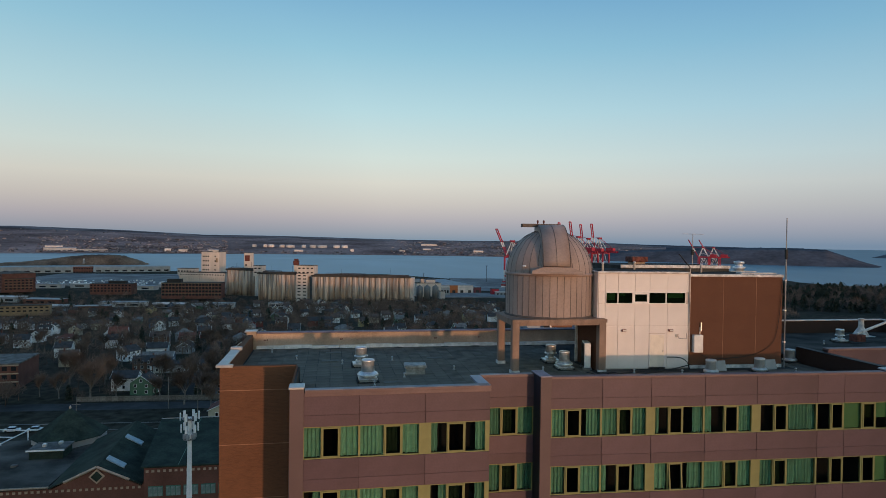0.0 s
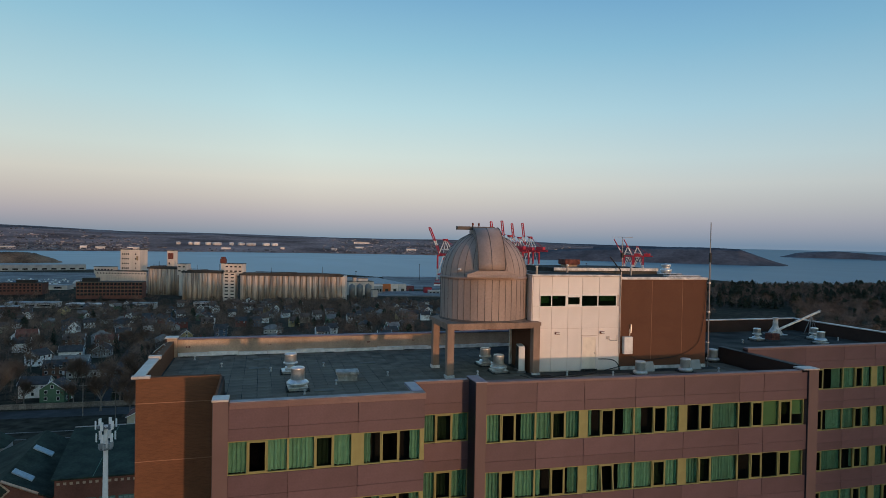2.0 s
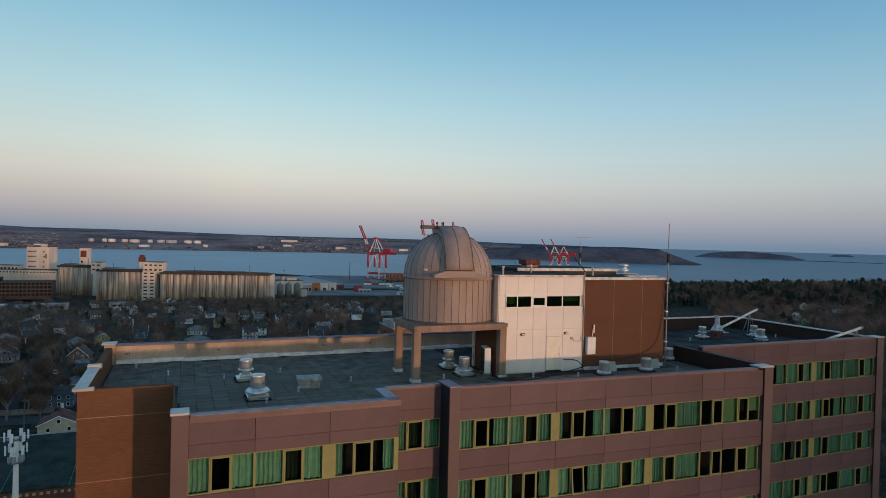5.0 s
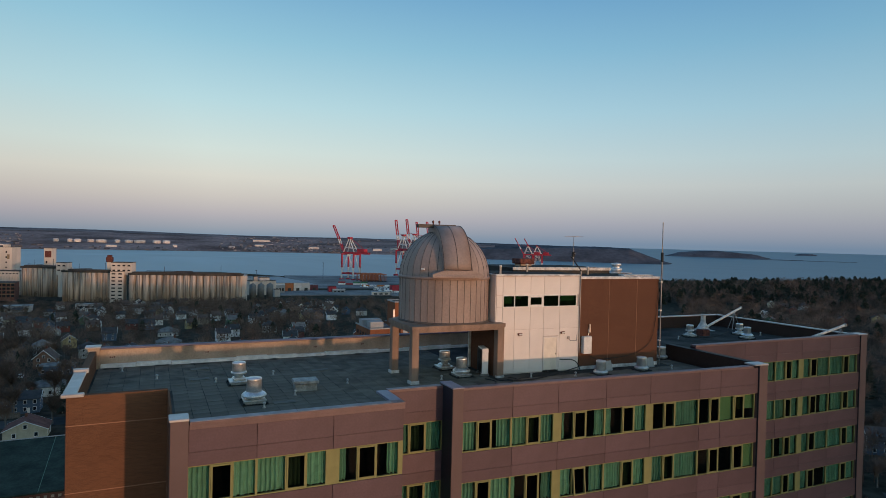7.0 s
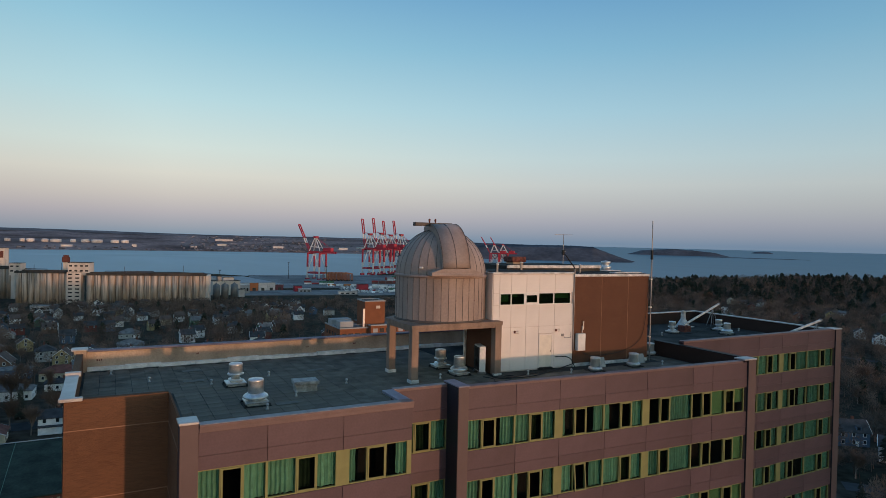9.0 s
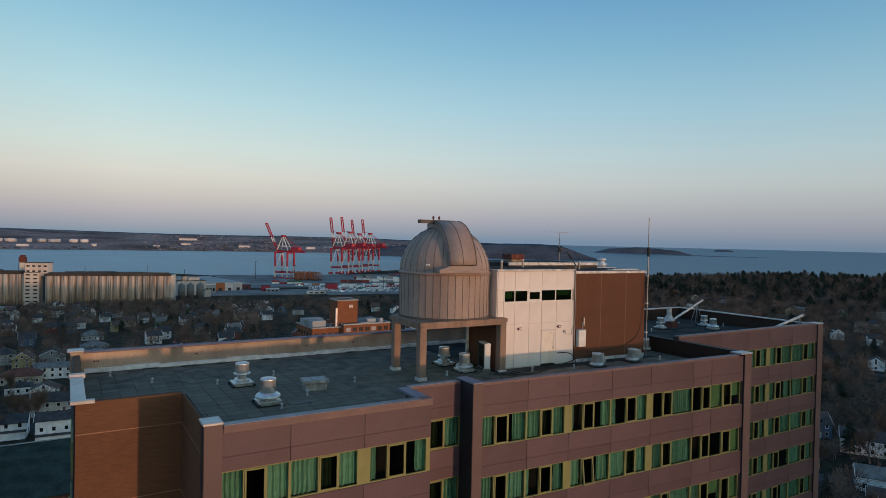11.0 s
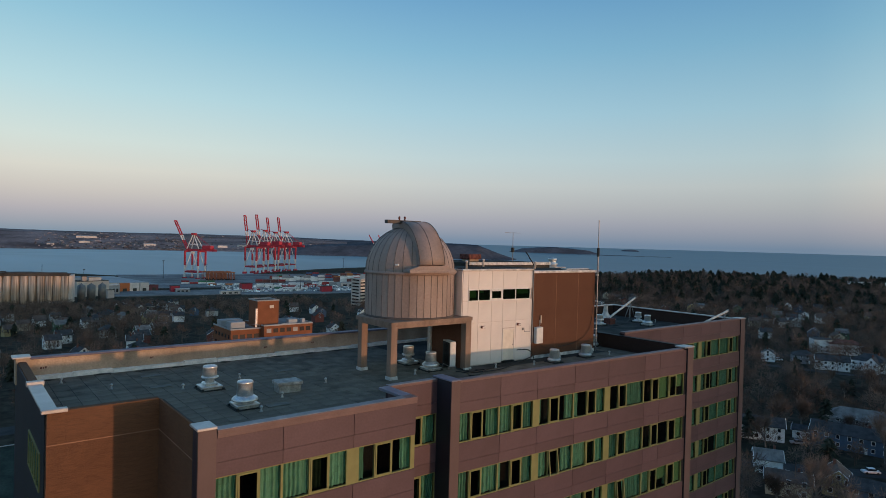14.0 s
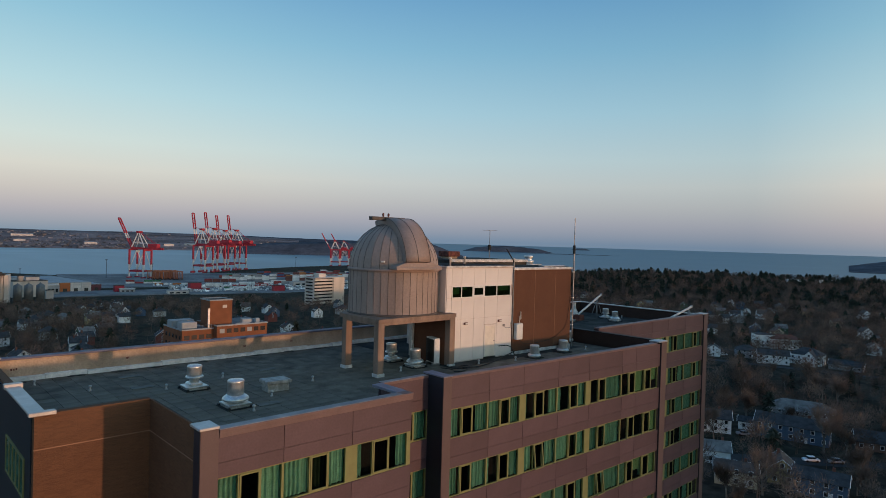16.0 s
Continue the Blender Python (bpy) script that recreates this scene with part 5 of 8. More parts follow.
# ---- grain elevator and port ----
def silo_mat():
    """Board-marked concrete with dark runs of rust and grain dust down each silo, different on every one."""
    m = bpy.data.materials.new("stained_silo_concrete")
    m.use_nodes = True
    n, l = m.node_tree.nodes, m.node_tree.links
    b = n["Principled BSDF"]
    b.inputs["Roughness"].default_value, b.inputs["Specular IOR Level"].default_value = 0.88, 0.15
    tc, oi, off, add = n.new("ShaderNodeTexCoord"), n.new("ShaderNodeObjectInfo"), n.new("ShaderNodeMath"), n.new("ShaderNodeVectorMath")
    off.operation, off.inputs[1].default_value = "MULTIPLY", 90.0
    l.new(oi.outputs["Random"], off.inputs[0])
    l.new(tc.outputs["Object"], add.inputs[0])
    l.new(off.outputs[0], add.inputs[1])
    out = None
    for scale, z, lo, hi, dark in ((0.30, 0.06, 0.42, 0.64, (0.20, 0.155, 0.125)), (0.95, 0.03, 0.50, 0.66, (0.11, 0.082, 0.066)), (0.12, 0.5, 0.50, 0.75, (0.42, 0.27, 0.17))):
        mp, ns, mr, mx = n.new("ShaderNodeMapping"), n.new("ShaderNodeTexNoise"), n.new("ShaderNodeMapRange"), n.new("ShaderNodeMix")
        mp.inputs["Scale"].default_value = (1, 1, z)
        ns.inputs["Scale"].default_value, ns.inputs["Detail"].default_value = scale, 3
        mr.inputs["From Min"].default_value, mr.inputs["From Max"].default_value, mr.inputs["To Max"].default_value = lo, hi, 0.85
        mx.data_type = "RGBA"
        l.new(add.outputs[0], mp.inputs[0])
        l.new(mp.outputs[0], ns.inputs["Vector"])
        l.new(ns.outputs["Fac"], mr.inputs["Value"])
        l.new(mr.outputs[0], mx.inputs[0])
        mx.inputs[6].default_value, mx.inputs[7].default_value = (0.58, 0.475, 0.395, 1), (*dark, 1)
        if out:
            l.new(out, mx.inputs[6])
        out = mx.outputs[2]
    l.new(out, b.inputs["Base Color"])
    return m


M["silo"] = silo_mat()
M["silo_white"] = mat("pale_concrete", (0.60, 0.53, 0.47), rough=0.8, var=0.1, scale=0.1, streak=0.2)
M["dark_roof"] = mat("dark_roof_felt", (0.06, 0.055, 0.05), rough=0.9, var=0.2, scale=0.1)
M["win_dark"] = mat("dark_window", (0.02, 0.022, 0.026), rough=0.15, spec=0.6, var=0.05)
M["red"] = mat("crane_red", (0.40, 0.035, 0.055), rough=0.5, var=0.12, scale=0.1)
M["crane_white"] = mat("crane_white", (0.66, 0.64, 0.62), rough=0.5, var=0.08, scale=0.1)


def face(px, py, qx, qy):
    """The pose at p whose x axis runs towards q; with the length between them."""
    return pose(px, py, 0, 0, 0, math.degrees(math.atan2(qy - py, qx - px))), math.hypot(qx - px, qy - py)


def silo_block(p, q, h, n, label):
    m, L = face(*p, *q)
    ob = thing("silo_block", label, "grain silo", "grain elevator", at=Matrix.Translation((0, 0, -75)) @ m)
    r = L / n / 2
    bm = bmesh.new()
    prof = [(r * 1.02, 0), (r * 1.02, h)]
    lathe(bm, prof, 14)
    cyl = to_mesh("silo", bm, M["silo"])
    for k in range(n):
        part("silo", cyl, None, ob, at=(r + 2 * r * k, r, 0))
    part("core", boxes((0, L, r, 26, 0, h - 0.5)), M["silo"], ob)
    part("gallery", boxes((-0.5, L + 0.5, r * 0.1, 14, h, h + 2.2), (L * 0.02, L * 0.98, 5, 12, h + 2.2, h + 3.4)), M["dark_roof"], ob, "dark roof gallery along the top")
    bm = bmesh.new()
    pipe(bm, [(L * 0.15, 4, h + 3.6), (L * 0.15, 4, h + 4.8), (L * 0.55, 4, h + 4.6), (L * 0.55, 4, h + 3.4)], 0.35, 5)
    tube(bm, (L * 0.3, 6, h + 3), (L * 0.3, 6, h + 10), 0.2, n=4)
    tube(bm, (L * 0.8, 6, h + 3), (L * 0.8, 6, h + 12), 0.2, n=4)
    part("roof_pipes", bm, M["dark_roof"], ob, "dust pipes and thin poles on the gallery")
    part("end_wall", boxes((L, L + 3.5, 0.5, 26, 0, h + 0.5)), M["silo_white"], ob)
    return ob


silo_block((-24, 800), (98, 772), 34, 17, "long row of stained concrete grain silos")
silo_block((-94, 838), (-40, 818), 35, 9, "row of brown stained concrete grain silos")
silo_block((-146, 915), (-104, 895), 36, 7, "older dark row of concrete silos")


def block_building(name, p, q, depth, z0, h, storeys, bays, wall_m, label, win_h=0.5, band=None, cat_="building", roof_m=None):
    """A flat-roofed block whose front runs from p to q, with a grid of windows on its front and left side."""
    m, L = face(*p, *q)
    ob = thing(name, label, cat_, at=Matrix.Translation((0, 0, z0)) @ m)
    part("wall", boxes((0, L, 0, depth, -3, h)), wall_m, ob)
    part("roof", boxes((-0.25, L + 0.25, -0.25, depth + 0.25, h, h + 0.5)), roof_m or M["dark_roof"], ob)
    sh = h / storeys
    bw = L / max(1, bays)
    if bays:
        wm = shared_box("window", bw * (0.72 if win_h > 0.7 else 0.55), 0.1, sh * win_h, M["win_dark"])
        for s in range(storeys):
            for b in range(bays):
                part("window", wm, None, ob, at=(bw * (b + 0.22), -0.08, sh * (s + 0.25)))
        nb = max(1, int(depth / bw))
        wm2 = shared_box("window_side", 0.1, depth / nb * 0.5, sh * win_h, M["win_dark"])
        for s in range(storeys):
            for b in range(nb):
                part("window", wm2, None, ob, at=(-0.08, depth / nb * (b + 0.25), sh * (s + 0.25)))
    if band:
        for s in range(1, storeys + 1):
            part("band", boxes((-0.1, L + 0.1, -0.12, 0.02, sh * s - 0.5, sh * s - 0.05)), band, ob)
    return ob


M["red_brick"] = mat("red_brick_far", (0.15, 0.066, 0.05), rough=0.9, var=0.12, scale=0.2, fine=3)
M["orange_brick"] = mat("orange_brick", (0.21, 0.078, 0.037), rough=0.85, var=0.08, scale=0.3, fine=4, bump=0.1)
M["buff"] = mat("buff_wall", (0.25, 0.18, 0.11), rough=0.85, var=0.1, scale=0.2)
block_building("stair_tower", (-43, 812), (-29, 808), 12, -75, 37, 9, 2, M["silo_white"], "white stair tower between the silo rows", 0.35)
block_building("head_house", (-42, 814), (-21, 808), 16, -38.6, 11, 2, 4, M["silo_white"], "white head house on top of the silos", 0.3)
block_building("head_house", (-99.5, 842), (-89, 838), 12, -40, 10.5, 2, 2, M["silo_white"], "small white head house on the silo roof", 0.3)
annex = block_building("elevator_annex", (-217, 954), (-149, 932), 30, -75, 30.5, 1, 0, M["silo_white"], "white elevator annex with ribbed front and top windows")
for k in range(22):
    part("rib", shared_box("annex_rib", 1.1, 0.7, 25, M["silo_white"]), None, annex, at=(1.2 + 3.2 * k, -0.7, -1))
for k in range(17):
    part("window", shared_box("annex_window", 1.9, 0.1, 1.5, M["win_dark"]), None, annex, at=(2 + 4.1 * k, -0.12, 27))
part("top_band", boxes((-0.3, 71.7, -0.9, 0, 25.2, 26.2)), M["silo_white"], annex)
block_building("loading_house", (-222, 966), (-196, 958), 12, -46, 6.5, 1, 6, M["silo_white"], "low white gallery at the annex's end", 0.35)
tower = block_building("elevator_tower", (-189, 968), (-162.5, 960), 22, -75, 60, 1, 0, M["silo_white"], "tall white elevator tower with small windows")
for r_ in range(4):
    for k in range(5):
        part("window", shared_box("tower_window", 1.7, 0.1, 2.0, M["win_dark"]), None, tower, at=((2 + 2.7 * k) if k < 4 else 20.5, -0.1, 33 + 6.6 * r_))
part("emblem", boxes((22.4, 25.2, -0.09, 0, 45, 51), bevel=0.04), M["buff"], tower, "faded oval sign")
part("roof_house", boxes((16, 22, 3, 9, 60.5, 63.5)), M["silo_white"], tower)
slim = block_building("elevator_tower", (-132.5, 1000), (-122.5, 997), 12, -75, 58.5, 1, 0, M["silo_white"], "slim white elevator tower with a dark louvred top")
part("louvre", boxes((1.2, 9.2, -0.12, 0, 46, 55)), M["rust"], slim, "dark rusty louvre")
part("window", boxes((2.2, 4.4, -0.12, 0, 38, 41)), M["win_dark"], slim)
part("window", boxes((2.2, 4.4, -0.12, 0, 30, 33)), M["win_dark"], slim)
stack = block_building("stack_tower", (-53.5, 940), (-48.5, 938.6), 5, -75, 42.5, 1, 0, M["silo_white"], "slim pale tower with a rusty red head")
part("head", boxes((-1.1, 6.3, -1.0, 6.2, 43, 49.5), (0, 5.2, 0, 5.2, 49.5, 52), bevel=0.5), M["rust"], stack, "rusty red head")
frame_block = block_building("brick_block", (-209, 828), (-137, 826), 24, -68, 16.5, 4, 18, M["red_brick"], "brown brick block with deep open bays", 0.78, M["buff"])
part("roof_plant", boxes((5, 22, 6, 16, 17, 21.5)), M["black"], frame_block, "black rooftop plant box")
low_block = block_building("brick_block", (-314, 890), (-262, 888), 22, -68, 11, 3, 12, M["red_brick"], "red-brick apartment block with flat roof", 0.5)
part("roof_plant", boxes((21, 43, 6, 14, 11.5, 15)), M["black"], low_block, "dark rooftop plant box")
block_building("brick_block", (-470, 960), (-432, 918), 40, -68, 22, 5, 9, M["red_brick"], "red-brick apartment building by the rail yard", 0.5)
block_building("brick_block", (-430, 920), (-400, 932), 24, -68, 15, 4, 7, M["red_brick"], "dark brick apartment building with pale bands", 0.5, M["buff"])
block_building("buff_block", (-290, 612), (-252, 620), 10, -63, 6, 2, 9, M["buff"], "low buff apartment house", 0.4)
block_building("transit_shed", (-760, 1392), (-552, 1468), 40, -76, 14, 1, 12, M["grey_wall"], "long pale transit shed on the pier", 0.25, roof_m=M["grey_wall"])
block_building("transit_shed", (-551, 1466), (-515, 1480), 44, -76, 15, 2, 8, M["red_brick"], "red-brick middle section of the pier sheds", 0.3, roof_m=M["grey_wall"])
block_building("transit_shed", (-514, 1482), (-368, 1532), 40, -76, 13.5, 1, 9, M["grey_wall"], "long pale transit shed on the pier", 0.25, roof_m=M["grey_wall"])
block_building("transit_shed", (-265, 1200), (-60, 1230), 30, -76, 11, 1, 12, M["grey_wall"], "long grey transit shed on the pier", 0.3)

# steel bins
M["bin"] = mat("galvanised_bin", (0.17, 0.18, 0.185), rough=0.45, metal=0.35, var=0.1, scale=0.4)
for k, (x, y) in enumerate(((116.5, 815), (127, 817), (138.5, 819))):
    bn = thing("steel_bin", "galvanised steel grain bin with a cone roof", "silo", "steel bins", at=(x, y, -75))
    bm = bmesh.new()
    lathe(bm, [(4.4, 2), (4.4, 20), (0.6, 22.4), (0.6, 23.2), (0, 23.2)], 18)
    part("shell", bm, M["bin"], bn)
    for j in range(6):
        a = j * math.pi / 3
        part("stilt", boxes((4.1 * math.cos(a) - 0.2, 4.1 * math.cos(a) + 0.2, 4.1 * math.sin(a) - 0.2, 4.1 * math.sin(a) + 0.2, 0, 2.1)), M["bin"], bn)
M["orange"] = mat("orange_cladding", (0.50, 0.16, 0.06), rough=0.6, var=0.08, scale=0.1)
M["maroon"] = mat("maroon_cladding", (0.16, 0.05, 0.06), rough=0.6, var=0.1, scale=0.1)
for nm, p, q, d, h, mm, lb in (("works", (122, 880), (158, 886), 24, 20, M["silo_white"], "white port works building"), ("works", (150, 850), (157.5, 851), 8, 11, M["pale"], "small white hut in the port"),
                               ("works", (128, 884), (133, 885), 5, 26, M["steel"], "slim steel bucket tower of the bins"), ("works", (136, 888), (150, 890), 6, 24.5, M["pale"], "pale conveyor house over the bins"),
                               ("shed", (164, 930), (179.5, 932), 150, 13.6, M["pale"], "white port warehouse with a grey roof"), ("shed", (180, 931), (192.3, 932.5), 150, 13.4, M["orange"], "orange-fronted port warehouse with a grey roof"),
                               ("shed", (192.8, 932), (204.8, 933.5), 150, 13.2, M["pale"], "white ribbed warehouse in the port"), ("shed", (205.3, 933), (217.3, 934.5), 150, 13.2, M["pale"], "white warehouse with a pale front"),
                               ("shed", (218, 935), (230, 936), 90, 10, M["maroon"], "maroon port warehouse with pale roof"), ("hut", (239, 905), (250, 905), 9, 10, M["red"], "red cabin on the edge of the truck yard"), ("hut", (338, 905), (354, 905), 10, 11, M["red"], "bright red hut in the port"),
                               ("hut", (430, 830), (446, 828), 10, 10, M["red"], "red gatehouse in the yard")):
    ob = block_building(nm, p, q, d, -75, h, 1, 0, mm, lb, roof_m=M["grey_wall"] if nm == "shed" else None)
    if nm == "shed":
        for k in range(4):
            part("cladding_rib", boxes((0.2, math.dist(p, q) - 0.2, -0.25, 0, 2.4 + 2.6 * k, 2.8 + 2.6 * k)), mm, ob)
        part("door", boxes((math.dist(p, q) * 0.3, math.dist(p, q) * 0.7, -0.3, 0, 0, 6)), M["dark_roof"], ob)
M["yard"] = mat("worn_grey_asphalt", (0.23, 0.225, 0.225), rough=0.95, var=0.2, scale=0.02, fine=0.2, spec=0.05)
# paved yard
solid("yard", boxes((0, 560, 0, 330, -4, 0)), M["yard"], "grey asphalt container yard", "yard", kind="structure", at=pose(205, 985, -73.6, 0, 0, -8))
solid("yard", boxes((0, 175, 0, 78, -4, 0)), M["yard"], "grey asphalt apron before the port sheds", "yard", kind="structure", at=pose(146, 868, -73.0, 0, 0, -9))
solid("yard", boxes((0, 420, 0, 150, -4, 0)), M["yard"], "grey asphalt truck yard", "yard", kind="structure", at=pose(310, 830, -72.9, 0, 0, -12))


def crane(x, y, yaw, s, lean):
    """A ship-to-shore gantry crane with its boom raised; local -x is the water side."""
    c = thing("gantry_crane", "tall red and white container gantry crane with its boom raised", "crane", "gantry cranes", at=pose(x, y, -75.5, 0, 0, yaw) @ Matrix.Scale(s, 4))
    for gx in (-15, 15):
        for ry in (-10, 10):
            lg = part("leg", boxes((gx - 1.2, gx + 1.2, ry - 1.2, ry + 1.2, 4, 26)), M["crane_white"], c)
            part("leg_top", boxes((gx - 1.3, gx + 1.3, ry - 1.3, ry + 1.3, 26, 54)), M["red"], lg)
            part("bogie", boxes((gx - 1.6, gx + 1.6, ry - 5, ry + 5, 0, 4)), M["red"], lg)
        part("portal_beam", boxes((gx - 1.2, gx + 1.2, -10, 10, 13, 16)), M["red"], c)
        part("portal_beam", boxes((gx - 1.2, gx + 1.2, -10, 10, 51, 54)), M["red"], c)
    for ry in (-10, 10):
        part("sill_beam", boxes((-15, 15, ry - 1, ry + 1, 12.8, 15.8)), M["red"], c)
        bm = bmesh.new()
        tube(bm, (-15, ry, 16), (0, ry, 52), 0.8, n=6)
        tube(bm, (15, ry, 16), (2, ry, 52), 0.8, n=6)
        part("brace", bm, M["crane_white"], c)
    part("girder", boxes((-17, 46, -3.4, -1.6, 53, 57), (-17, 46, 1.6, 3.4, 53, 57)), M["red"], c)
    part("machinery_house", boxes((18, 38, -4.5, 4.5, 57, 64), bevel=0.6), M["red"], c)
    part("cab", boxes((-8, -3, -2, 2, 48, 52)), M["crane_white"], c)
    bm = bmesh.new()
    for ry in (-4, 4):
        tube(bm, (-14, ry * 1.6, 57), (-4, ry * 0.5, 84), 1.0, n=6)
        tube(bm, (13, ry * 1.6, 57), (-3, ry * 0.5, 84), 0.9, n=6)
        tube(bm, (-12, ry * 1.4, 66), (8, ry * 1.4, 64), 0.6, n=6)
    part("apex_frame", bm, M["crane_white"], c)
    part("apex", boxes((-7, 0, -4, 4, 83, 86.5)), M["red"], c)
    bm = bmesh.new()
    for ry in (-2, 2):
        tube(bm, (-3, ry, 85), (40, ry, 58), 0.35, n=5)
    part("stay", bm, M["red"], c)
    b = radians(lean)
    d = Vector((-math.cos(b), 0, math.sin(b)))
    h = Vector((-17, 0, 55))
    L = 62
    for j in range(6):
        a0, a1 = h + d * (L * j / 6), h + d * (L * (j + 1) / 6)
        bm = bmesh.new()
        for ry in (-2.6, 2.6):
            tube(bm, a0 + Vector((0, ry, 0)), a1 + Vector((0, ry, 0)), 1.25, n=6)
        tube(bm, a0 + Vector((0, -2.6, 0)), a0 + Vector((0, 2.6, 0)), 0.7, n=5)
        if j == 5:
            tube(bm, a1 + Vector((0, -2.6, 0)), a1 + Vector((0, 2.6, 0)), 1.2, n=5)
        part("boom", bm, M["crane_white"] if j == 2 else M["red"], c)
    bm = bmesh.new()
    for ry in (-2, 2):
        tube(bm, (-3.5, ry, 85), h + d * (L * 0.55), 0.3, n=5)
    part("boom_stay", bm, M["red"], c)
    return c


crane(354, 1177, -57, 0.98, 61)
for x, y, s in ((521, 1313, 1.09), (561, 1345, 1.12), (601, 1381, 1.08), (641, 1408, 1.10)):
    crane(x, y, -66, s, 80)
crane(997, 1532, -46, 0.86, 60)
crane(1034, 1540, -46, 0.86, 60)

# straddle carriers and containers
M["straddle"] = mat("orange_steel", (0.42, 0.14, 0.07), rough=0.6, var=0.15, scale=0.2)
st = thing("straddle_carrier", "tall orange straddle carrier parked in the yard", "straddle carrier", "straddle carriers", at=pose(362, 1120, -73.5, 0, 0, 20))
for sx in (-4.5, 4.5):
    for sy in (-2.2, 2.2):
        part("leg", boxes((sx - 0.5, sx + 0.5, sy - 0.4, sy + 0.4, 0, 13)), M["straddle"], st)
    part("wheel_beam", boxes((sx - 0.8, sx + 0.8, -3, 3, 0.2, 1.6)), M["black"], st)
part("top_frame", boxes((-5.2, 5.2, -2.8, -1.6, 13, 14.4), (-5.2, 5.2, 1.6, 2.8, 13, 14.4), (-1.5, 1.5, -1.6, 1.6, 13.2, 15.2)), M["straddle"], st)
rnd = random.Random(21)
for k in range(1, 14):
    copy_thing(st, pose(362 + 6.0 * (k % 7) + rnd.uniform(-1, 1), 1120 - 2 * (k % 7) + 26 * (k // 7), -73.5, 0, 0, 12 + rnd.uniform(-6, 6)))
cols = [("white", (0.75, 0.74, 0.72)), ("red", (0.34, 0.05, 0.05)), ("brown", (0.16, 0.06, 0.05)), ("blue", (0.06, 0.11, 0.22)), ("green", (0.05, 0.16, 0.09)), ("orange", (0.42, 0.15, 0.05)), ("grey", (0.3, 0.3, 0.31))]
cmesh = []
for nm, c in cols:
    bm = boxes((-6.1, 6.1, -1.22, 1.22, 0, 2.75), bevel=0.06)
    cmesh.append((nm, to_mesh("container", bm, mat(nm + "_container", c, rough=0.6, var=0.1, scale=0.3, rand=0.15))))


def stack_row(x, y, yaw, n, high, pick):
    for i in range(n):
        for k in range(rnd.randint(max(1, high - 2), high)):
            nm, me = cmesh[rnd.choice(pick)]
            m = pose(x, y, 0, 0, 0, yaw) @ pose(12.8 * i, 0, -73.6 + 2.78 * k)
            solid("container", me, None, nm + " shipping container stacked in the yard", "container", "shipping containers", at=m)


for x, y, n, h, pk in ((470, 1085, 7, 4, (0, 0, 6)), (478, 1060, 6, 4, (0, 0, 0, 6)), (560, 1130, 8, 4, (1, 2, 1, 0, 3)), (600, 1090, 9, 4, (1, 2, 1, 5, 0)), (560, 1020, 9, 5, (1, 2, 2, 0, 0, 3)), (585, 985, 8, 5, (0, 0, 6, 2)),
                       (660, 1150, 8, 4, (1, 2, 0, 4, 6)), (690, 1110, 8, 5, (2, 1, 1, 6, 0)), (720, 1060, 9, 5, (1, 2, 0, 0, 3, 4)), (480, 1120, 6, 3, (4, 2, 1))):
    stack_row(x, y, -20, n, h, pk)
for x, y, h in ((300, 1180, 34), (336, 1060, 32), (168, 1130, 22), (420, 880, 22), (30, 900, 30), (60, 920, 28), (85, 930, 26), (-60, 860, 24), (700, 1240, 36)):
    lm = thing("light_mast", "tall thin yard light mast", "light mast", "yard light masts", at=(x, y, -76))
    bm = bmesh.new()
    tube(bm, (0, 0, 0), (0, 0, h), 0.5, 0.3, 6)
    part("pole", bm, M["dark_roof"], lm)
    part("head", boxes((-1.6, 1.6, -0.5, 0.5, h, h + 0.9)), M["dark_roof"], lm)

# apartment tower with balcony bands
apt = thing("apartment_tower", "white slab apartment tower with balcony bands", "building", at=pose(310, 524, -64, 0, 0, 8))
part("wall", boxes((0, 23, 2.25, 16, 0, 31)), M["silo_white"], apt)
part("gable_wall", boxes((23, 37, 0, 16.5, 0, 32)), M["silo_white"], apt, "blank white end wall")
for s in range(10):
    part("balcony", boxes((-0.3, 23, 0.2, 2.2, 3.15 * s + 0.4, 3.15 * s + 2.1)), M["silo_white"], apt)
    part("window", boxes((0.5, 22.8, 2.1, 2.24, 3.15 * s + 2.1, 3.15 * s + 3.4)), M["win_dark"], apt, "dark glazing behind the balconies")
    part("window", boxes((-0.1, 0.02, 4, 14, 3.15 * s + 1.4, 3.15 * s + 2.6)), M["win_dark"], apt)
part("roof", boxes((-0.5, 23, 0, 17, 31.2, 32)), M["silo_white"], apt)
part("lift_house", boxes((8, 17, 5, 12, 32, 35.5)), M["silo_white"], apt)

# orange-brick neighbour with a plant tower
nb = thing("brick_hospital", "orange-brick flat-roofed building with a square plant tower", "building", at=(74, 262, 0))
part("wing", boxes((8, 20.5, -12, 8, GROUND, -30.6)), M["orange_brick"], nb)
part("wing", boxes((20.51, 42, -15, 6, GROUND, -29.4)), M["orange_brick"], nb)
part("tower", boxes((19.4, 28.6, -10.5, -1.3, -30.6, -19.6)), M["orange_brick"], nb, "square plant tower")
part("tower_coping", boxes((19.2, 28.8, -10.7, -10.3, -19.6, -19.1), (19.2, 19.6, -10.3, -1.1, -19.6, -19.1), (28.4, 28.8, -10.3, -1.1, -19.6, -19.1), (19.6, 28.4, -1.5, -1.1, -19.6, -19.1)), M["grey_wall"], nb)
part("tower_roof", boxes((19.6, 28.4, -10.3, -1.5, -19.6, -19.5)), M["dark_roof"], nb)
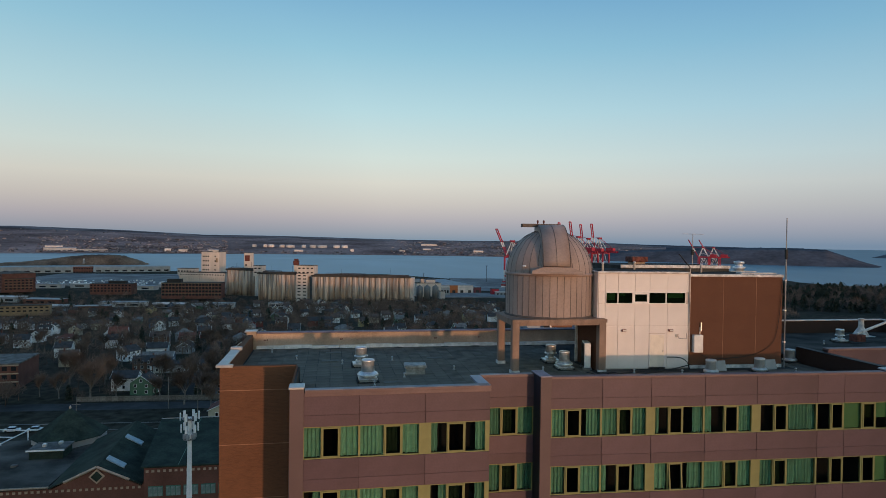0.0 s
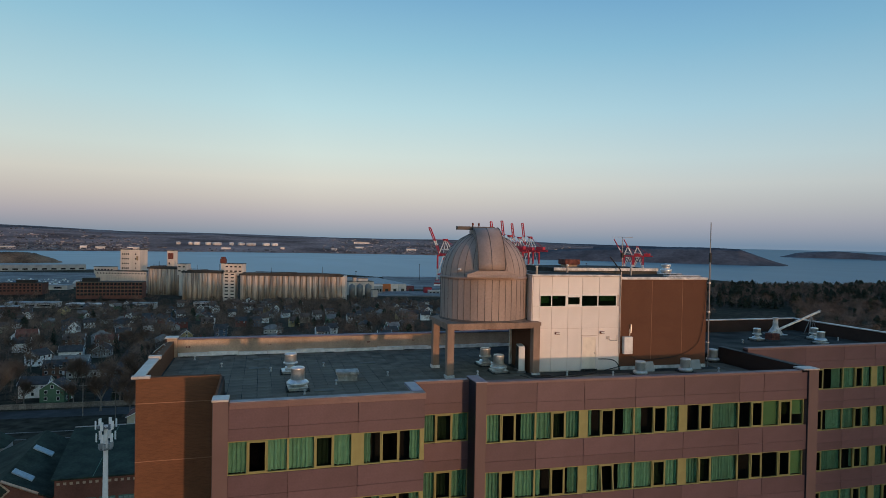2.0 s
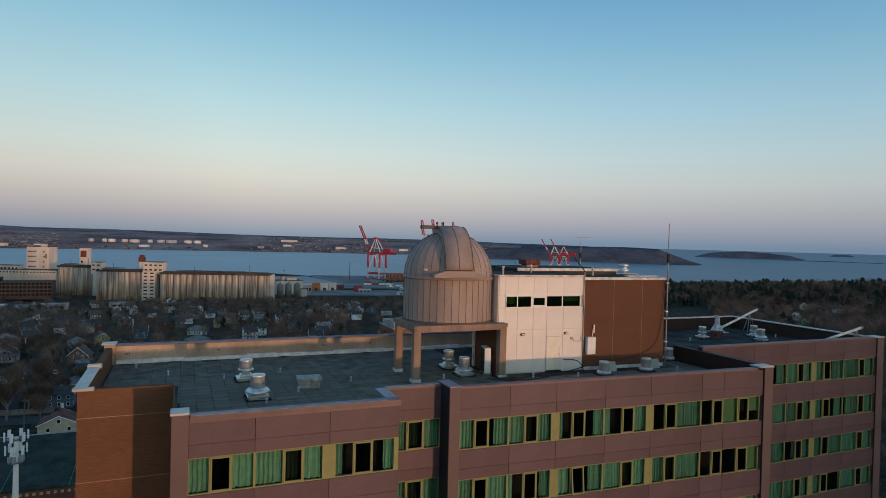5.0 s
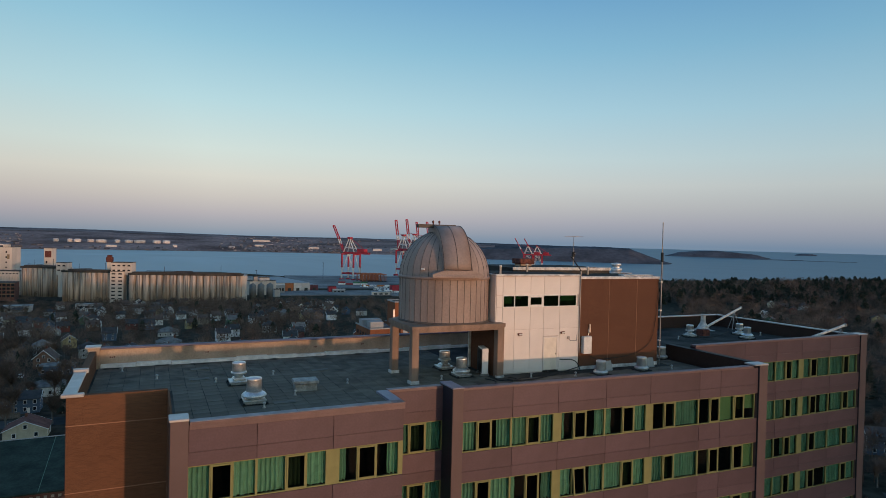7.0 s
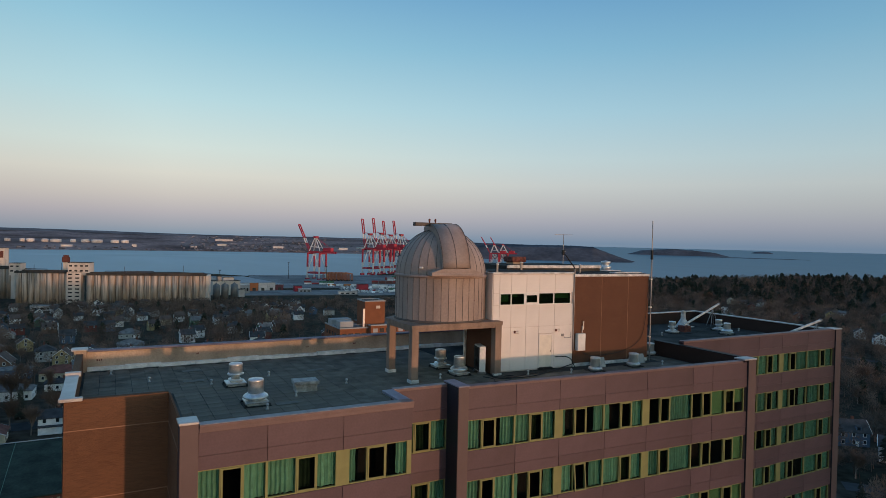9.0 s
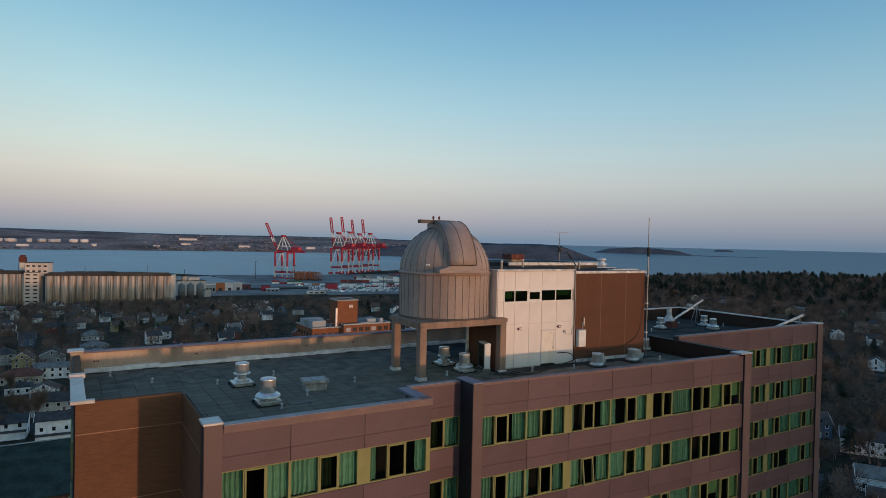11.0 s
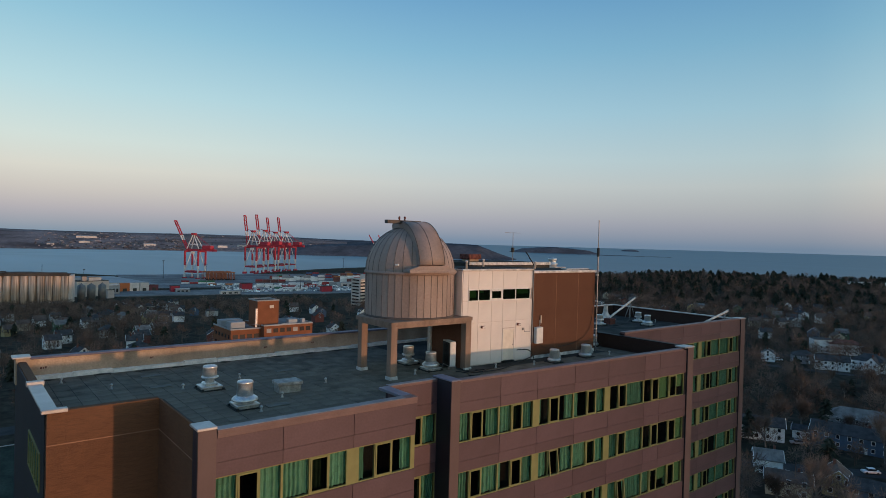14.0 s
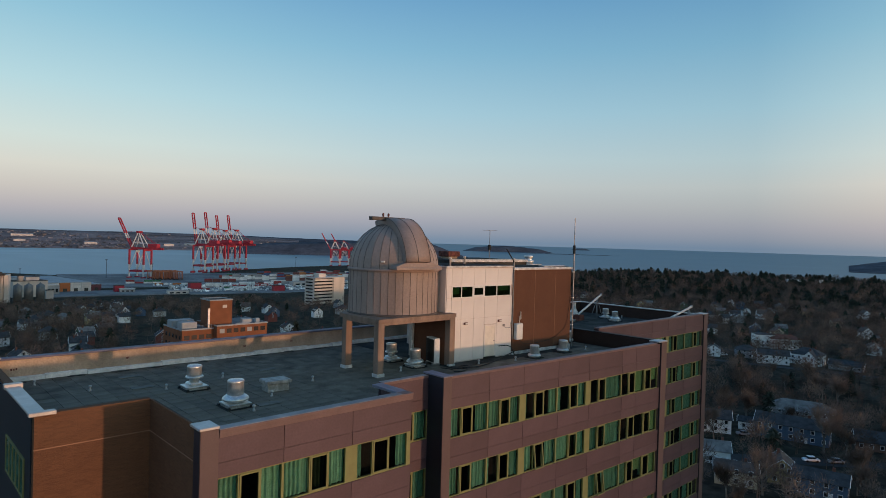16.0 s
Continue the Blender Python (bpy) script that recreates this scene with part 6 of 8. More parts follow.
part("coping", boxes((7.8, 20.5, -12.2, -11.8, -30.6, -30.1), (7.8, 8.2, -11.8, 8, -30.6, -30.1), (20.4, 42.2, -15.2, -14.8, -29.4, -28.9), (41.8, 42.2, -14.8, 6, -29.4, -28.9), (20.4, 20.7, -14.8, -12.2, -29.4, -28.9)), M["grey_wall"], nb)
part("roof", boxes((8.2, 20.5, -11.8, 8, -30.6, -30.5), (20.7, 41.8, -14.8, 6, -29.4, -29.3)), M["yard"], nb)
part("vent_louvre", boxes((18.5, 19.3, -10.9, -10.5, -30.5, -22.5)), M["coping_light"], nb, "bright metal louvre")
part("sign", boxes((24.6, 26.4, -10.6, -10.5, -22.6, -21.4)), M["silo_white"], nb, "small white panel")
part("cooler", boxes((9, 15, -9, -4, -30.5, -27.8), bevel=0.2), M["grey_wall"], nb, "grey rooftop cooling unit")
part("cooler", boxes((8, 17, -1, 4, -30.5, -27.8), bevel=0.2), M["grey_wall"], nb, "grey rooftop cooling unit")
for s_ in range(4):
    for b in range(4):
        part("window", shared_box("window", 2.1, 0.1, 1.7, M["win_dark"]), None, nb, at=(8.8 + 2.9 * b, -12.06, -34.2 - 3.6 * s_))
    for b in range(7):
        # every fourth pane takes the grey wall colour so that it looks lit
        part("window", shared_box("window_painted_lit" if (s_ + b) % 4 == 0 else "window", 2.0, 0.1, 1.7, M["grey_wall" if (s_ + b) % 4 == 0 else "win_dark"]), None, nb, at=(21.6 + 2.9 * b, -15.06, -32.2 - 3.6 * s_))
    for b in range(5):
        part("window", shared_box("window_side", 0.1, 1.6, 1.5, M["win_dark"]), None, nb, at=(7.94, -10.5 + 3.6 * b, -34.2 - 3.6 * s_))

# roof clutter on the brick neighbour
for x, y, w, d, h in ((24, -3, 3, 2, 1.2), (33, -11, 4, 2.5, 1.6), (36, -4, 2, 2, 1.0), (38.5, -12, 1.6, 1.6, 1.8), (29, -13.5, 6, 0.5, 0.6)):
    part("roof_unit", boxes((x, x + w, y, y + d, -29.35, -29.35 + h), bevel=0.1), M["grey_wall"], nb, "grey rooftop unit")
bm = bmesh.new()
for x in (8.4, 12, 16, 19.8):
    tube(bm, (x, -11.6, -30.1), (x, -11.6, -28.9), 0.05, n=4)
tube(bm, (8.4, -11.6, -28.9), (19.8, -11.6, -28.9), 0.05, n=4)
part("roof_railing", bm, M["grey_wall"], nb)

# low works, trailers and huts between the silos, the rail yard and the cranes
rnd = random.Random(63)
LOWS = [("white flat-roofed works hut in the port", M["pale"]), ("grey flat-roofed works shed in the port", M["grey_wall"]), ("dark brick works building near the port", M["red_brick"])]


def low_works(x, y, w, d, h, yaw, k):
    lb, mm = LOWS[k]
    ob = thing("works_shed", lb, "shed", "port works", at=pose(x, y, ground_z(x, y), 0, 0, yaw))
    part("wall", boxes((-w / 2, w / 2, -d / 2, d / 2, -2, h)), mm, ob)
    bm = bmesh.new()
    prism(bm, [(-w / 2 - 0.4, -d / 2 - 0.4), (w / 2 + 0.4, -d / 2 - 0.4), (w / 2 + 0.4, d / 2 + 0.4), (-w / 2 - 0.4, d / 2 + 0.4)], h, h + 0.5)
    part("roof", bm, M["grey_wall"] if k != 1 else M["pale"], ob)
    for i in range(3):
        part("window", shared_box("works_window", w * 0.18, 0.2, h * 0.35, M["win_dark"]), None, ob, at=(-w * 0.4 + w * 0.3 * i, -d / 2 - 0.12, h * 0.3))


for x, y, w, d, h, k in ((-345, 700, 30, 12, 5, 0), (-300, 735, 40, 14, 5, 1), (-250, 720, 34, 12, 6, 2), (-235, 770, 50, 16, 5, 0), (-180, 752, 36, 12, 5, 1), (-120, 742, 24, 12, 6, 0), (-330, 800, 44, 16, 6, 2), (-390, 830, 50, 18, 6, 1), (-290, 1010, 60, 18, 6, 0),
                         (-360, 1050, 70, 18, 6, 1), (-430, 1040, 50, 16, 6, 0), (-240, 1060, 60, 16, 5, 1), (-60, 756, 22, 10, 5, 0), (-20, 742, 18, 9, 5, 1), (166, 905, 14, 12, 12, 1), (252, 900, 18, 10, 5, 1), (300, 850, 26, 10, 5, 0),
                         (520, 905, 40, 14, 8, 0), (560, 880, 44, 14, 9, 1), (610, 900, 40, 12, 7, 0), (660, 930, 50, 14, 8, 1)):
    low_works(x, y, w, d, h, rnd.uniform(-14, 6), k)
solid("yard", boxes((0, 400, 0, 330, -4, 0)), M["yard"], "grey rail yard beside the pier", "yard", kind="structure", at=pose(-560, 1080, -72.6, 0, 0, -2))
for x, y, n, h, pk in ((330, 900, 3, 1, (0, 1)), (350, 930, 4, 1, (0, 6)), (395, 905, 4, 1, (0, 0, 4)), (385, 950, 5, 2, (0, 0, 1)), (440, 925, 4, 1, (0, 1, 6)), (430, 960, 5, 2, (1, 0, 0)), (470, 985, 5, 2, (0, 2, 0)), (500, 950, 5, 2, (1, 0, 6)),
                       (330, 1010, 4, 1, (0, 5)), (300, 1050, 4, 2, (4, 0, 1)), (420, 1040, 4, 2, (1, 2, 1)), (380, 870, 3, 1, (0, 0)), (-480, 1110, 6, 1, (0, 6, 2)), (-380, 1130, 6, 1, (0, 6, 3))):
    stack_row(x, y, -20, n, h, pk)
# parked cars and trucks in the yards, a speck each
vs, fs = [], []
for k in range(520):
    if k % 3:
        x, y = rnd.uniform(315, 600), 0
        y = 870 - 0.2 * (x - 315) + rnd.choice((0, 7, 22, 29, 60, 67, 95, 120)) + rnd.uniform(-1, 1)
    else:
        x, y = rnd.uniform(-550, -240), 1090 + rnd.choice((0, 8, 30, 38, 60, 90)) + rnd.uniform(-1, 1)
    z = -73.0 if k % 3 else -72.6
    w, d, h = rnd.choice((1.9, 1.9, 1.9, 4)), rnd.choice((4.4, 4.4, 8)), rnd.choice((1.5, 1.6, 3))
    b = len(vs)
    vs += [(x - w / 2, y - d / 2, z), (x + w / 2, y - d / 2, z), (x + w / 2, y + d / 2, z), (x - w / 2, y + d / 2, z), (x - w * 0.4, y - d * 0.35, z + h), (x + w * 0.4, y - d * 0.35, z + h), (x + w * 0.4, y + d * 0.35, z + h), (x - w * 0.4, y + d * 0.35, z + h)]
    fs += [(b, b + 1, b + 5, b + 4), (b + 1, b + 2, b + 6, b + 5), (b + 2, b + 3, b + 7, b + 6), (b + 3, b, b + 4, b + 7), (b + 4, b + 5, b + 6, b + 7)]
me = bpy.data.meshes.new("parked_vehicles")
me.from_pydata(vs, [], fs)
me.materials.append(mat("vehicle_paint", (0.55, 0.54, 0.53), rough=0.4, var=0.7, scale=0.12, fine=0.3, bump=0))
tagged(new("parked_vehicles", me), "rows of parked cars and trucks in the port yards", "vehicles", kind="stuff")

# ---- houses ----
def paint(name, c):
    return mat(name + "_siding", c, rough=0.75, var=0.08, scale=0.6, fine=6, bump=0.05)


WALLS = {"white": (0.84, 0.84, 0.84), "cream": (0.50, 0.44, 0.33), "grey": (0.27, 0.28, 0.30), "blue": (0.09, 0.13, 0.20), "green": (0.09, 0.17, 0.11), "brown": (0.17, 0.10, 0.075), "yellow": (0.42, 0.33, 0.17), "red": (0.20, 0.06, 0.05), "pale": (0.45, 0.45, 0.44)}
WM = {k: paint(k, v) for k, v in WALLS.items()}
RM = {"slate": mat("slate_shingle", (0.062, 0.062, 0.067), rough=0.9, var=0.2, scale=0.5, fine=8), "umber": mat("umber_shingle", (0.12, 0.09, 0.078), rough=0.9, var=0.2, scale=0.5, fine=8), "rust": mat("rust_shingle", (0.17, 0.07, 0.055), rough=0.9, var=0.2, scale=0.5, fine=8), "ash": mat("ash_shingle", (0.19, 0.185, 0.18), rough=0.9, var=0.2, scale=0.5, fine=8)}
M["trim_white"] = mat("white_trim", (0.82, 0.82, 0.82), rough=0.6, var=0.05)


_hw = []


def house_windows():
    """White frame with its dark pane set in, one mesh for the long sides and one for the gables."""
    if not _hw:
        for turn in (0, 90):
            bm = boxes((-0.65, 0.65, -0.06, 0.06, 0, 1.6))
            n0 = len(bm.faces)
            box(bm, -0.5, 0.5, -0.08, 0.08, 0.15, 1.45)
            bm.faces.ensure_lookup_table()
            for f in bm.faces[n0:]:
                f.material_index = 1
            bmesh.ops.rotate(bm, verts=bm.verts, matrix=Matrix.Rotation(radians(turn), 3, "Z"))
            _hw.append(to_mesh("house_window", bm, [M["trim_white"], M["win_dark"]]))
    return _hw


def house(label, wall, roof, w=9.0, d=8.0, h=5.6, rise=3.0, dormer=False, wing=0.0, chimney=True, hip=False, at=None, back=True, lite=False):
    """Gabled or hipped timber house; the ridge runs along x, the gables face +x and -x. Windows on all four sides."""
    ob = thing("house", label, "house", "suburban houses", at=at @ HS)
    bm = bmesh.new()
    box(bm, -w / 2, w / 2, -d / 2, d / 2, -2.5, h)
    if not hip:
        for sx in (-1, 1):
            x = sx * w / 2
            a, b, c = bm.verts.new((x, -d / 2, h)), bm.verts.new((x, d / 2, h)), bm.verts.new((x, 0, h + rise))
            a2, b2, c2 = (bm.verts.new((x - sx * 0.3, v.co.y, v.co.z)) for v in (a, b, c))
            bm.faces.new((a, b, c))
            bm.faces.new((a2, b2, c2))
            bm.faces.new((a, c, c2, a2))
            bm.faces.new((b, c, c2, b2))
    part("wall", bm, WM[wall], ob)
    bm = bmesh.new()
    o, k = 0.45, rise / (d / 2)
    rx = w / 2 + o if not hip else max(0.6, w / 2 - d / 2)
    for sy in (-1, 1):
        e = sy * (d / 2 + o)
        lo = h - o * k
        p = [(-w / 2 - o, e, lo), (w / 2 + o, e, lo), (rx, 0, h + rise), (-rx, 0, h + rise)]
        t = [bm.verts.new((x, y, z + 0.18)) for x, y, z in p]
        u = [bm.verts.new(v) for v in p]
        bm.faces.new(t)
        bm.faces.new(u[::-1])
        for i in range(4):
            bm.faces.new((u[i], u[(i + 1) % 4], t[(i + 1) % 4], t[i]))
    if hip:
        for sx in (-1, 1):
            e, lo = sx * (w / 2 + o), h - o * k
            t = [bm.verts.new(v) for v in ((e, -d / 2 - o, lo + 0.18), (e, d / 2 + o, lo + 0.18), (sx * rx, 0, h + rise + 0.18))]
            bm.faces.new(t)
    part("roof", bm, RM[roof], ob)
    if not hip and not lite:
        for sx in (-1, 1):
            bm = bmesh.new()
            for sy in (-1, 1):
                tube(bm, (sx * (w / 2 + o + 0.02), sy * (d / 2 + o), h - o * k + 0.05), (sx * (w / 2 + o + 0.02), 0, h + rise + 0.05), 0.14, n=4)
            part("bargeboard", bm, M["trim_white"], ob, "white bargeboards")
    fm, sm = house_windows()
    nz = 2 if h > 4.5 else 1
    nx = max(2, int(w / 3.2))
    for s in range(nz):
        z = 0.9 + 2.75 * s
        if lite and s == 0:
            continue
        for i in range(nx):
            x = -w / 2 + w * (i + 0.5) / nx
            for sy in (-1, 1) if back else (-1,):
                part("window", fm, None, ob, at=(x, sy * (d / 2 + 0.01), z))
        for i in range(2 if w > 9.5 or d > 8 else 1):
            y = d * (i * 0.5 - 0.25) if w > 9.5 or d > 8 else 0
            for sx in (-1, 1):
                part("window", sm, None, ob, at=(sx * (w / 2 + 0.01), y, z))
    if not hip:
        for sx in (-1, 1):
            part("window", sm, None, ob, at=(sx * (w / 2 + 0.01), 0, h + 0.3))
    if back:
        part("door", boxes((w * 0.18, w * 0.18 + 1.0, -d / 2 - 0.1, -d / 2 + 0.05, 0.1, 2.2)), M["trim_white"], ob)
    if dormer:
        for dx in ((-w * 0.25, w * 0.25) if w > 8 else (0,)):
            bm = boxes((dx - 0.9, dx + 0.9, -d / 2 + 0.5, -0.4, h + 0.2, h + 1.9))
            part("dormer", bm, WM[wall], ob)
            bm = bmesh.new()
            prism(bm, [(dx - 1.15, -d / 2 + 0.25), (dx + 1.15, -d / 2 + 0.25), (dx + 1.15, 0.2), (dx - 1.15, 0.2)], h + 1.9, h + 2.1)
            part("dormer_roof", bm, RM[roof], ob)
            part("dormer_window", boxes((dx - 0.55, dx + 0.55, -d / 2 + 0.42, -d / 2 + 0.52, h + 0.55, h + 1.7)), M["win_dark"], ob)
    if wing:
        part("porch", boxes((-w / 2 + 0.3, w / 2 - 0.3, -d / 2 - wing, -d / 2, -2.5, 2.6)), WM[wall], ob)
        part("porch_roof", boxes((-w / 2, w / 2, -d / 2 - wing - 0.4, -d / 2, 2.6, 2.85)), RM[roof], ob)
    if chimney:
        part("chimney", boxes((w * 0.2, w * 0.2 + 0.8, 0.3, 1.1, h, h + rise + 1.1)), M["red_brick"], ob, "brick chimney")
    return ob


placed = []


def spot(x, y, yaw):
    placed.append((x, y))
    return pose(x, y, ground_z(x, y), 0, 0, yaw)


HS = Matrix.Scale(0.82, 4)      # the suburb's houses are small


# the houses that show best
house("white two-storey house with a dark roof and bare trees before it", "white", "slate", 15, 8, 5.6, 2.6, at=spot(194, 94, -62))
house("long blue-grey house with white-framed windows", "blue", "slate", 25, 9, 5.6, 2.8, at=spot(206, 73, -80))
house("dark house with a broad ash-grey hipped roof", "grey", "ash", 26, 12, 4.8, 3.6, hip=True, at=spot(231, 78, -72))
house("low white garage with a dark door", "white", "slate", 8, 6, 3.2, 1.4, at=spot(206, 86, -70))
house("dark brick bungalow with a chimney", "brown", "slate", 16, 10, 3.2, 3.0, at=spot(216, 52, -70))
house("pale yellow cottage with a steep gable", "yellow", "umber", 10, 8, 4.6, 3.2, at=spot(165, 63, 22))
house("cream flat-fronted house with low roof", "cream", "umber", 12, 9, 4.6, 1.8, at=spot(154, 70, -66))
house("small white cottage behind bare branches", "white", "ash", 8, 8, 4.4, 2.4, at=spot(166, 80, -60))
house("dark blue house with dormers and white trim", "blue", "slate", 15, 8, 5.4, 3.6, dormer=True, at=spot(196, 112, -35))
house("dark blue gabled house with white trim", "blue", "slate", 9, 8, 5.4, 3.4, at=spot(184, 122, 50))
house("blue-grey low house by the lane", "blue", "slate", 14, 8, 5.2, 2.2, at=spot(162, 53, -80))
house("big white rendered house with terraces", "white", "rust", 22, 12, 7.5, 2.4, hip=True, at=spot(398, 138, -52))
house("white block with a flat parapet beside the terraces", "white", "slate", 13, 10, 9.5, 0.8, hip=True, at=spot(393, 148, -52))
house("white house with a hipped slate roof", "white", "slate", 18, 12, 6.4, 3.8, hip=True, at=spot(354, 112, -86))
house("white gabled front wing of the hip-roofed house", "white", "slate", 10, 7, 5.8, 3.4, at=spot(348, 109, 5))
house("white clapboard house with a side gable", "white", "slate", 18, 8, 5.8, 2.8, at=spot(339, 124, -64))
house("grey house beside the lane among bare trees", "grey", "slate", 13, 9, 5.2, 2.8, hip=True, at=spot(346, 140, -60))
house("small white house with two gables", "white", "slate", 8, 8, 5.0, 2.4, at=spot(335, 153, 20))
house("dark bungalow with bright white trim", "grey", "slate", 18, 10, 3.2, 2.4, at=spot(353, 94, -85))
house("white gabled house with a deep eave", "white", "slate", 12, 9, 5.6, 2.6, at=spot(421, 97, 15))
house("blue gabled house with white trim", "blue", "slate", 9, 8, 5.4, 3.2, at=spot(452, 174, 15))
house("white house with a steep gable in the trees", "white", "slate", 11, 8, 5.4, 3.2, at=spot(492, 212, -20))
house("pale house with gables in the trees", "pale", "slate", 12, 9, 5.4, 3.2, at=spot(509, 208, 30))
house("long pale ranch house in the trees", "pale", "ash", 26, 10, 3.4, 2.0, hip=True, at=spot(668, 220, -70))
house("long low white house near the park", "white", "slate", 20, 9, 3.6, 1.8, at=spot(684, 149, -80))
house("white house with a bright gable", "white", "slate", 11, 8, 5.4, 3.2, at=spot(440, 235, 30))
house("green clapboard house with white trim", "green", "slate", 9, 10, 5.6, 3.4, at=spot(-68, 250, 80))
house("white clapboard house joined to the green one", "white", "slate", 11, 9, 6.0, 2.6, at=spot(-77, 258, 0))
house("brick house with a steep rust-red roof", "brown", "rust", 12, 11, 5.6, 5.2, dormer=True, at=spot(-122, 392, 10))
house("white house with a steep front gable", "white", "rust", 9, 9, 5.6, 4.2, at=spot(-128, 402, 85))
house("cream hip-roofed house among bare trees", "cream", "rust", 14, 10, 4.6, 2.6, hip=True, at=spot(-147, 386, 5))
house("white house with a slate roof", "white", "slate", 10, 8, 5.6, 2.8, at=spot(-95, 320, 60))
house("low blue-grey house with a long pale ridge", "blue", "ash", 17, 9, 4.2, 2.2, at=spot(-79, 310, 2))
house("dark house with a small white-trimmed gable", "brown", "slate", 13, 9, 4.6, 2.6, dormer=True, at=spot(-80, 296, 3))
house("white cottage with dark gables", "white", "slate", 12, 8, 4.2, 2.8, at=spot(-86, 337, 4))
house("grey cottage with a white-edged gable", "grey", "slate", 10, 9, 4.2, 3.0, at=spot(-73, 339, 88))
house("brown house with paired gables", "brown", "umber", 12, 9, 5.6, 3.0, dormer=True, at=spot(-95, 377, 4))
house("brown house with a rust-red roof beside the street", "brown", "rust", 13, 9, 4.8, 2.8, at=spot(-79, 376, 4))
house("low house with a hipped red roof and white-framed bay windows", "cream", "rust", 17, 11, 4.0, 2.8, hip=True, at=spot(-19, 297, -6))
house("long white building with a pale metal roof", "white", "ash", 20, 10, 5.4, 1.8, at=spot(-7, 303, -8))
house("white bungalow with a broad low front gable", "white", "umber", 9, 10, 3.2, 2.4, at=spot(-10.8, 271, 84))
house("grey two-storey house with white-framed windows", "pale", "slate", 15, 9, 5.8, 2.6, at=spot(-7.5, 243, -6))
house("white house with balconies and a dark roof", "white", "slate", 11, 8, 7.4, 2.0, wing=2.0, at=spot(-7, 214, -4))
house("white porch house beside the board fence", "white", "slate", 8, 8, 5.4, 2.2, wing=2.0, at=spot(-17, 222, -4))
house("dark house with a white-edged front gable", "grey", "slate", 9, 12, 4.4, 3.0, at=spot(-9.5, 339, 85))
house("low house under a broad grey hipped roof", "grey", "ash", 15, 12, 3.4, 3.0, hip=True, at=spot(8, 364, 0))
house("pavilion house under a grey hipped roof", "pale", "ash", 14, 12, 3.4, 3.2, hip=True, at=spot(9, 420, 0))
house("dark blue house with white-framed windows", "blue", "slate", 13, 9, 5.6, 2.4, at=spot(-39, 246, 0))
house("low house with a wide pale gable", "cream", "rust", 10, 13, 3.4, 3.0, at=spot(-33, 216, 90))
house("low white garage house with a dark door", "white", "slate", 10, 8, 3.4, 1.6, hip=True, at=spot(-19, 278, 0))
house("white hip-roofed house behind a bare tree", "white", "ash", 18, 10, 4.2, 2.2, hip=True, at=spot(-33, 268, -5))
house("yellow cottage with a broad front gable", "yellow", "umber", 8, 9, 5.0, 3.6, at=spot(-20, 330, 80))
house("brown house with a steep shingled gable", "brown", "umber", 9, 10, 5.2, 4.4, at=spot(-42, 322, 80))
house("low dark blue building with a pale roof edge", "blue", "ash", 15, 9, 4.4, 1.0, hip=True, at=spot(-36, 306, -4))
house("low grey building with a pale roof edge", "pale", "slate", 22, 9, 4.0, 1.4, hip=True, at=spot(-66, 290, 2))

EAST_SPOTS = [(621, 249), (543, 236), (475, 224), (419, 191), (424, 215), (639, 220), (613, 192), (553, 206), (1001, 321), (963, 279), (567, 224), (411, 97), (455, 102), (532, 220), (548, 149)]
PROTO = []
for lb, wl, rf, kw in (("white clapboard house with a slate roof", "white", "slate", {}), ("white house with dormers among bare trees", "white", "slate", dict(dormer=True)), ("grey shingled house among bare trees", "grey", "slate", dict(w=10)), ("brown shingled house among bare trees", "brown", "umber", dict(dormer=True, w=10)),
                       ("cream clapboard house with a brown roof", "cream", "umber", {}), ("blue clapboard house among bare trees", "blue", "slate", dict(rise=3.4)), ("green clapboard house among bare trees", "green", "ash", {}), ("yellow clapboard house among bare trees", "yellow", "umber", dict(w=8)),
                       ("red clapboard house among bare trees", "red", "slate", {}), ("pale hip-roofed house among bare trees", "pale", "slate", dict(hip=True, w=11, d=10)), ("grey hip-roofed house among bare trees", "grey", "ash", dict(hip=True, w=11, d=9)), ("white steep-gabled house with a porch", "white", "umber", dict(rise=4.0, wing=2.0, d=8.5)),
                       ("pale cottage with a low ash-grey roof", "pale", "ash", dict(h=3.2, rise=2.6, w=11))):
    PROTO.append((lb, wl, rf, kw))
made = {}
rnd = random.Random(77)
KEEP_CLEAR = [(-100, -15, 95, 232), (60, 125, 240, 290), (-125, -105, 255, 285), (-60, 60, 0, 160), (295, 345, 520, 560), (100, 330, 775, 1000)]


def clear(x, y, gap):
    if any(a - 6 < x < b + 6 and c - 6 < y < d + 6 for a, b, c, d in KEEP_CLEAR):
        return False
    return all((x - u) ** 2 + (y - v) ** 2 > gap * gap for u, v in placed)


def scatter(n, region, yaw0, gap=17):
    tries = 0
    while n and tries < 6000:
        tries += 1
        x, y = region()
        if not clear(x, y, gap):
            continue
        k = rnd.choice((0, 0, 0, 1, 1, 2, 3, 4, 5, 6, 7, 8, 9, 9, 10, 11, 11, 12))
        m = spot(x, y, yaw0 + rnd.choice((0, 0, 90, -90, 180)) + rnd.uniform(-6, 6))
        far = math.hypot(x, y) > 430
        k = (k, far)
        if k not in made:
            lb, wl, rf, kw = PROTO[k[0]]
            made[k] = house(lb, wl, rf, at=m, back=False, lite=far, **kw)
        else:
            copy_thing(made[k], m)
        n -= 1


def polar(a0, a1, r0, r1):
    def pick():
        az, r = radians(rnd.uniform(a0, a1)), math.sqrt(rnd.uniform(r0 * r0, r1 * r1))
        return r * math.sin(az), r * math.cos(az)
    return pick


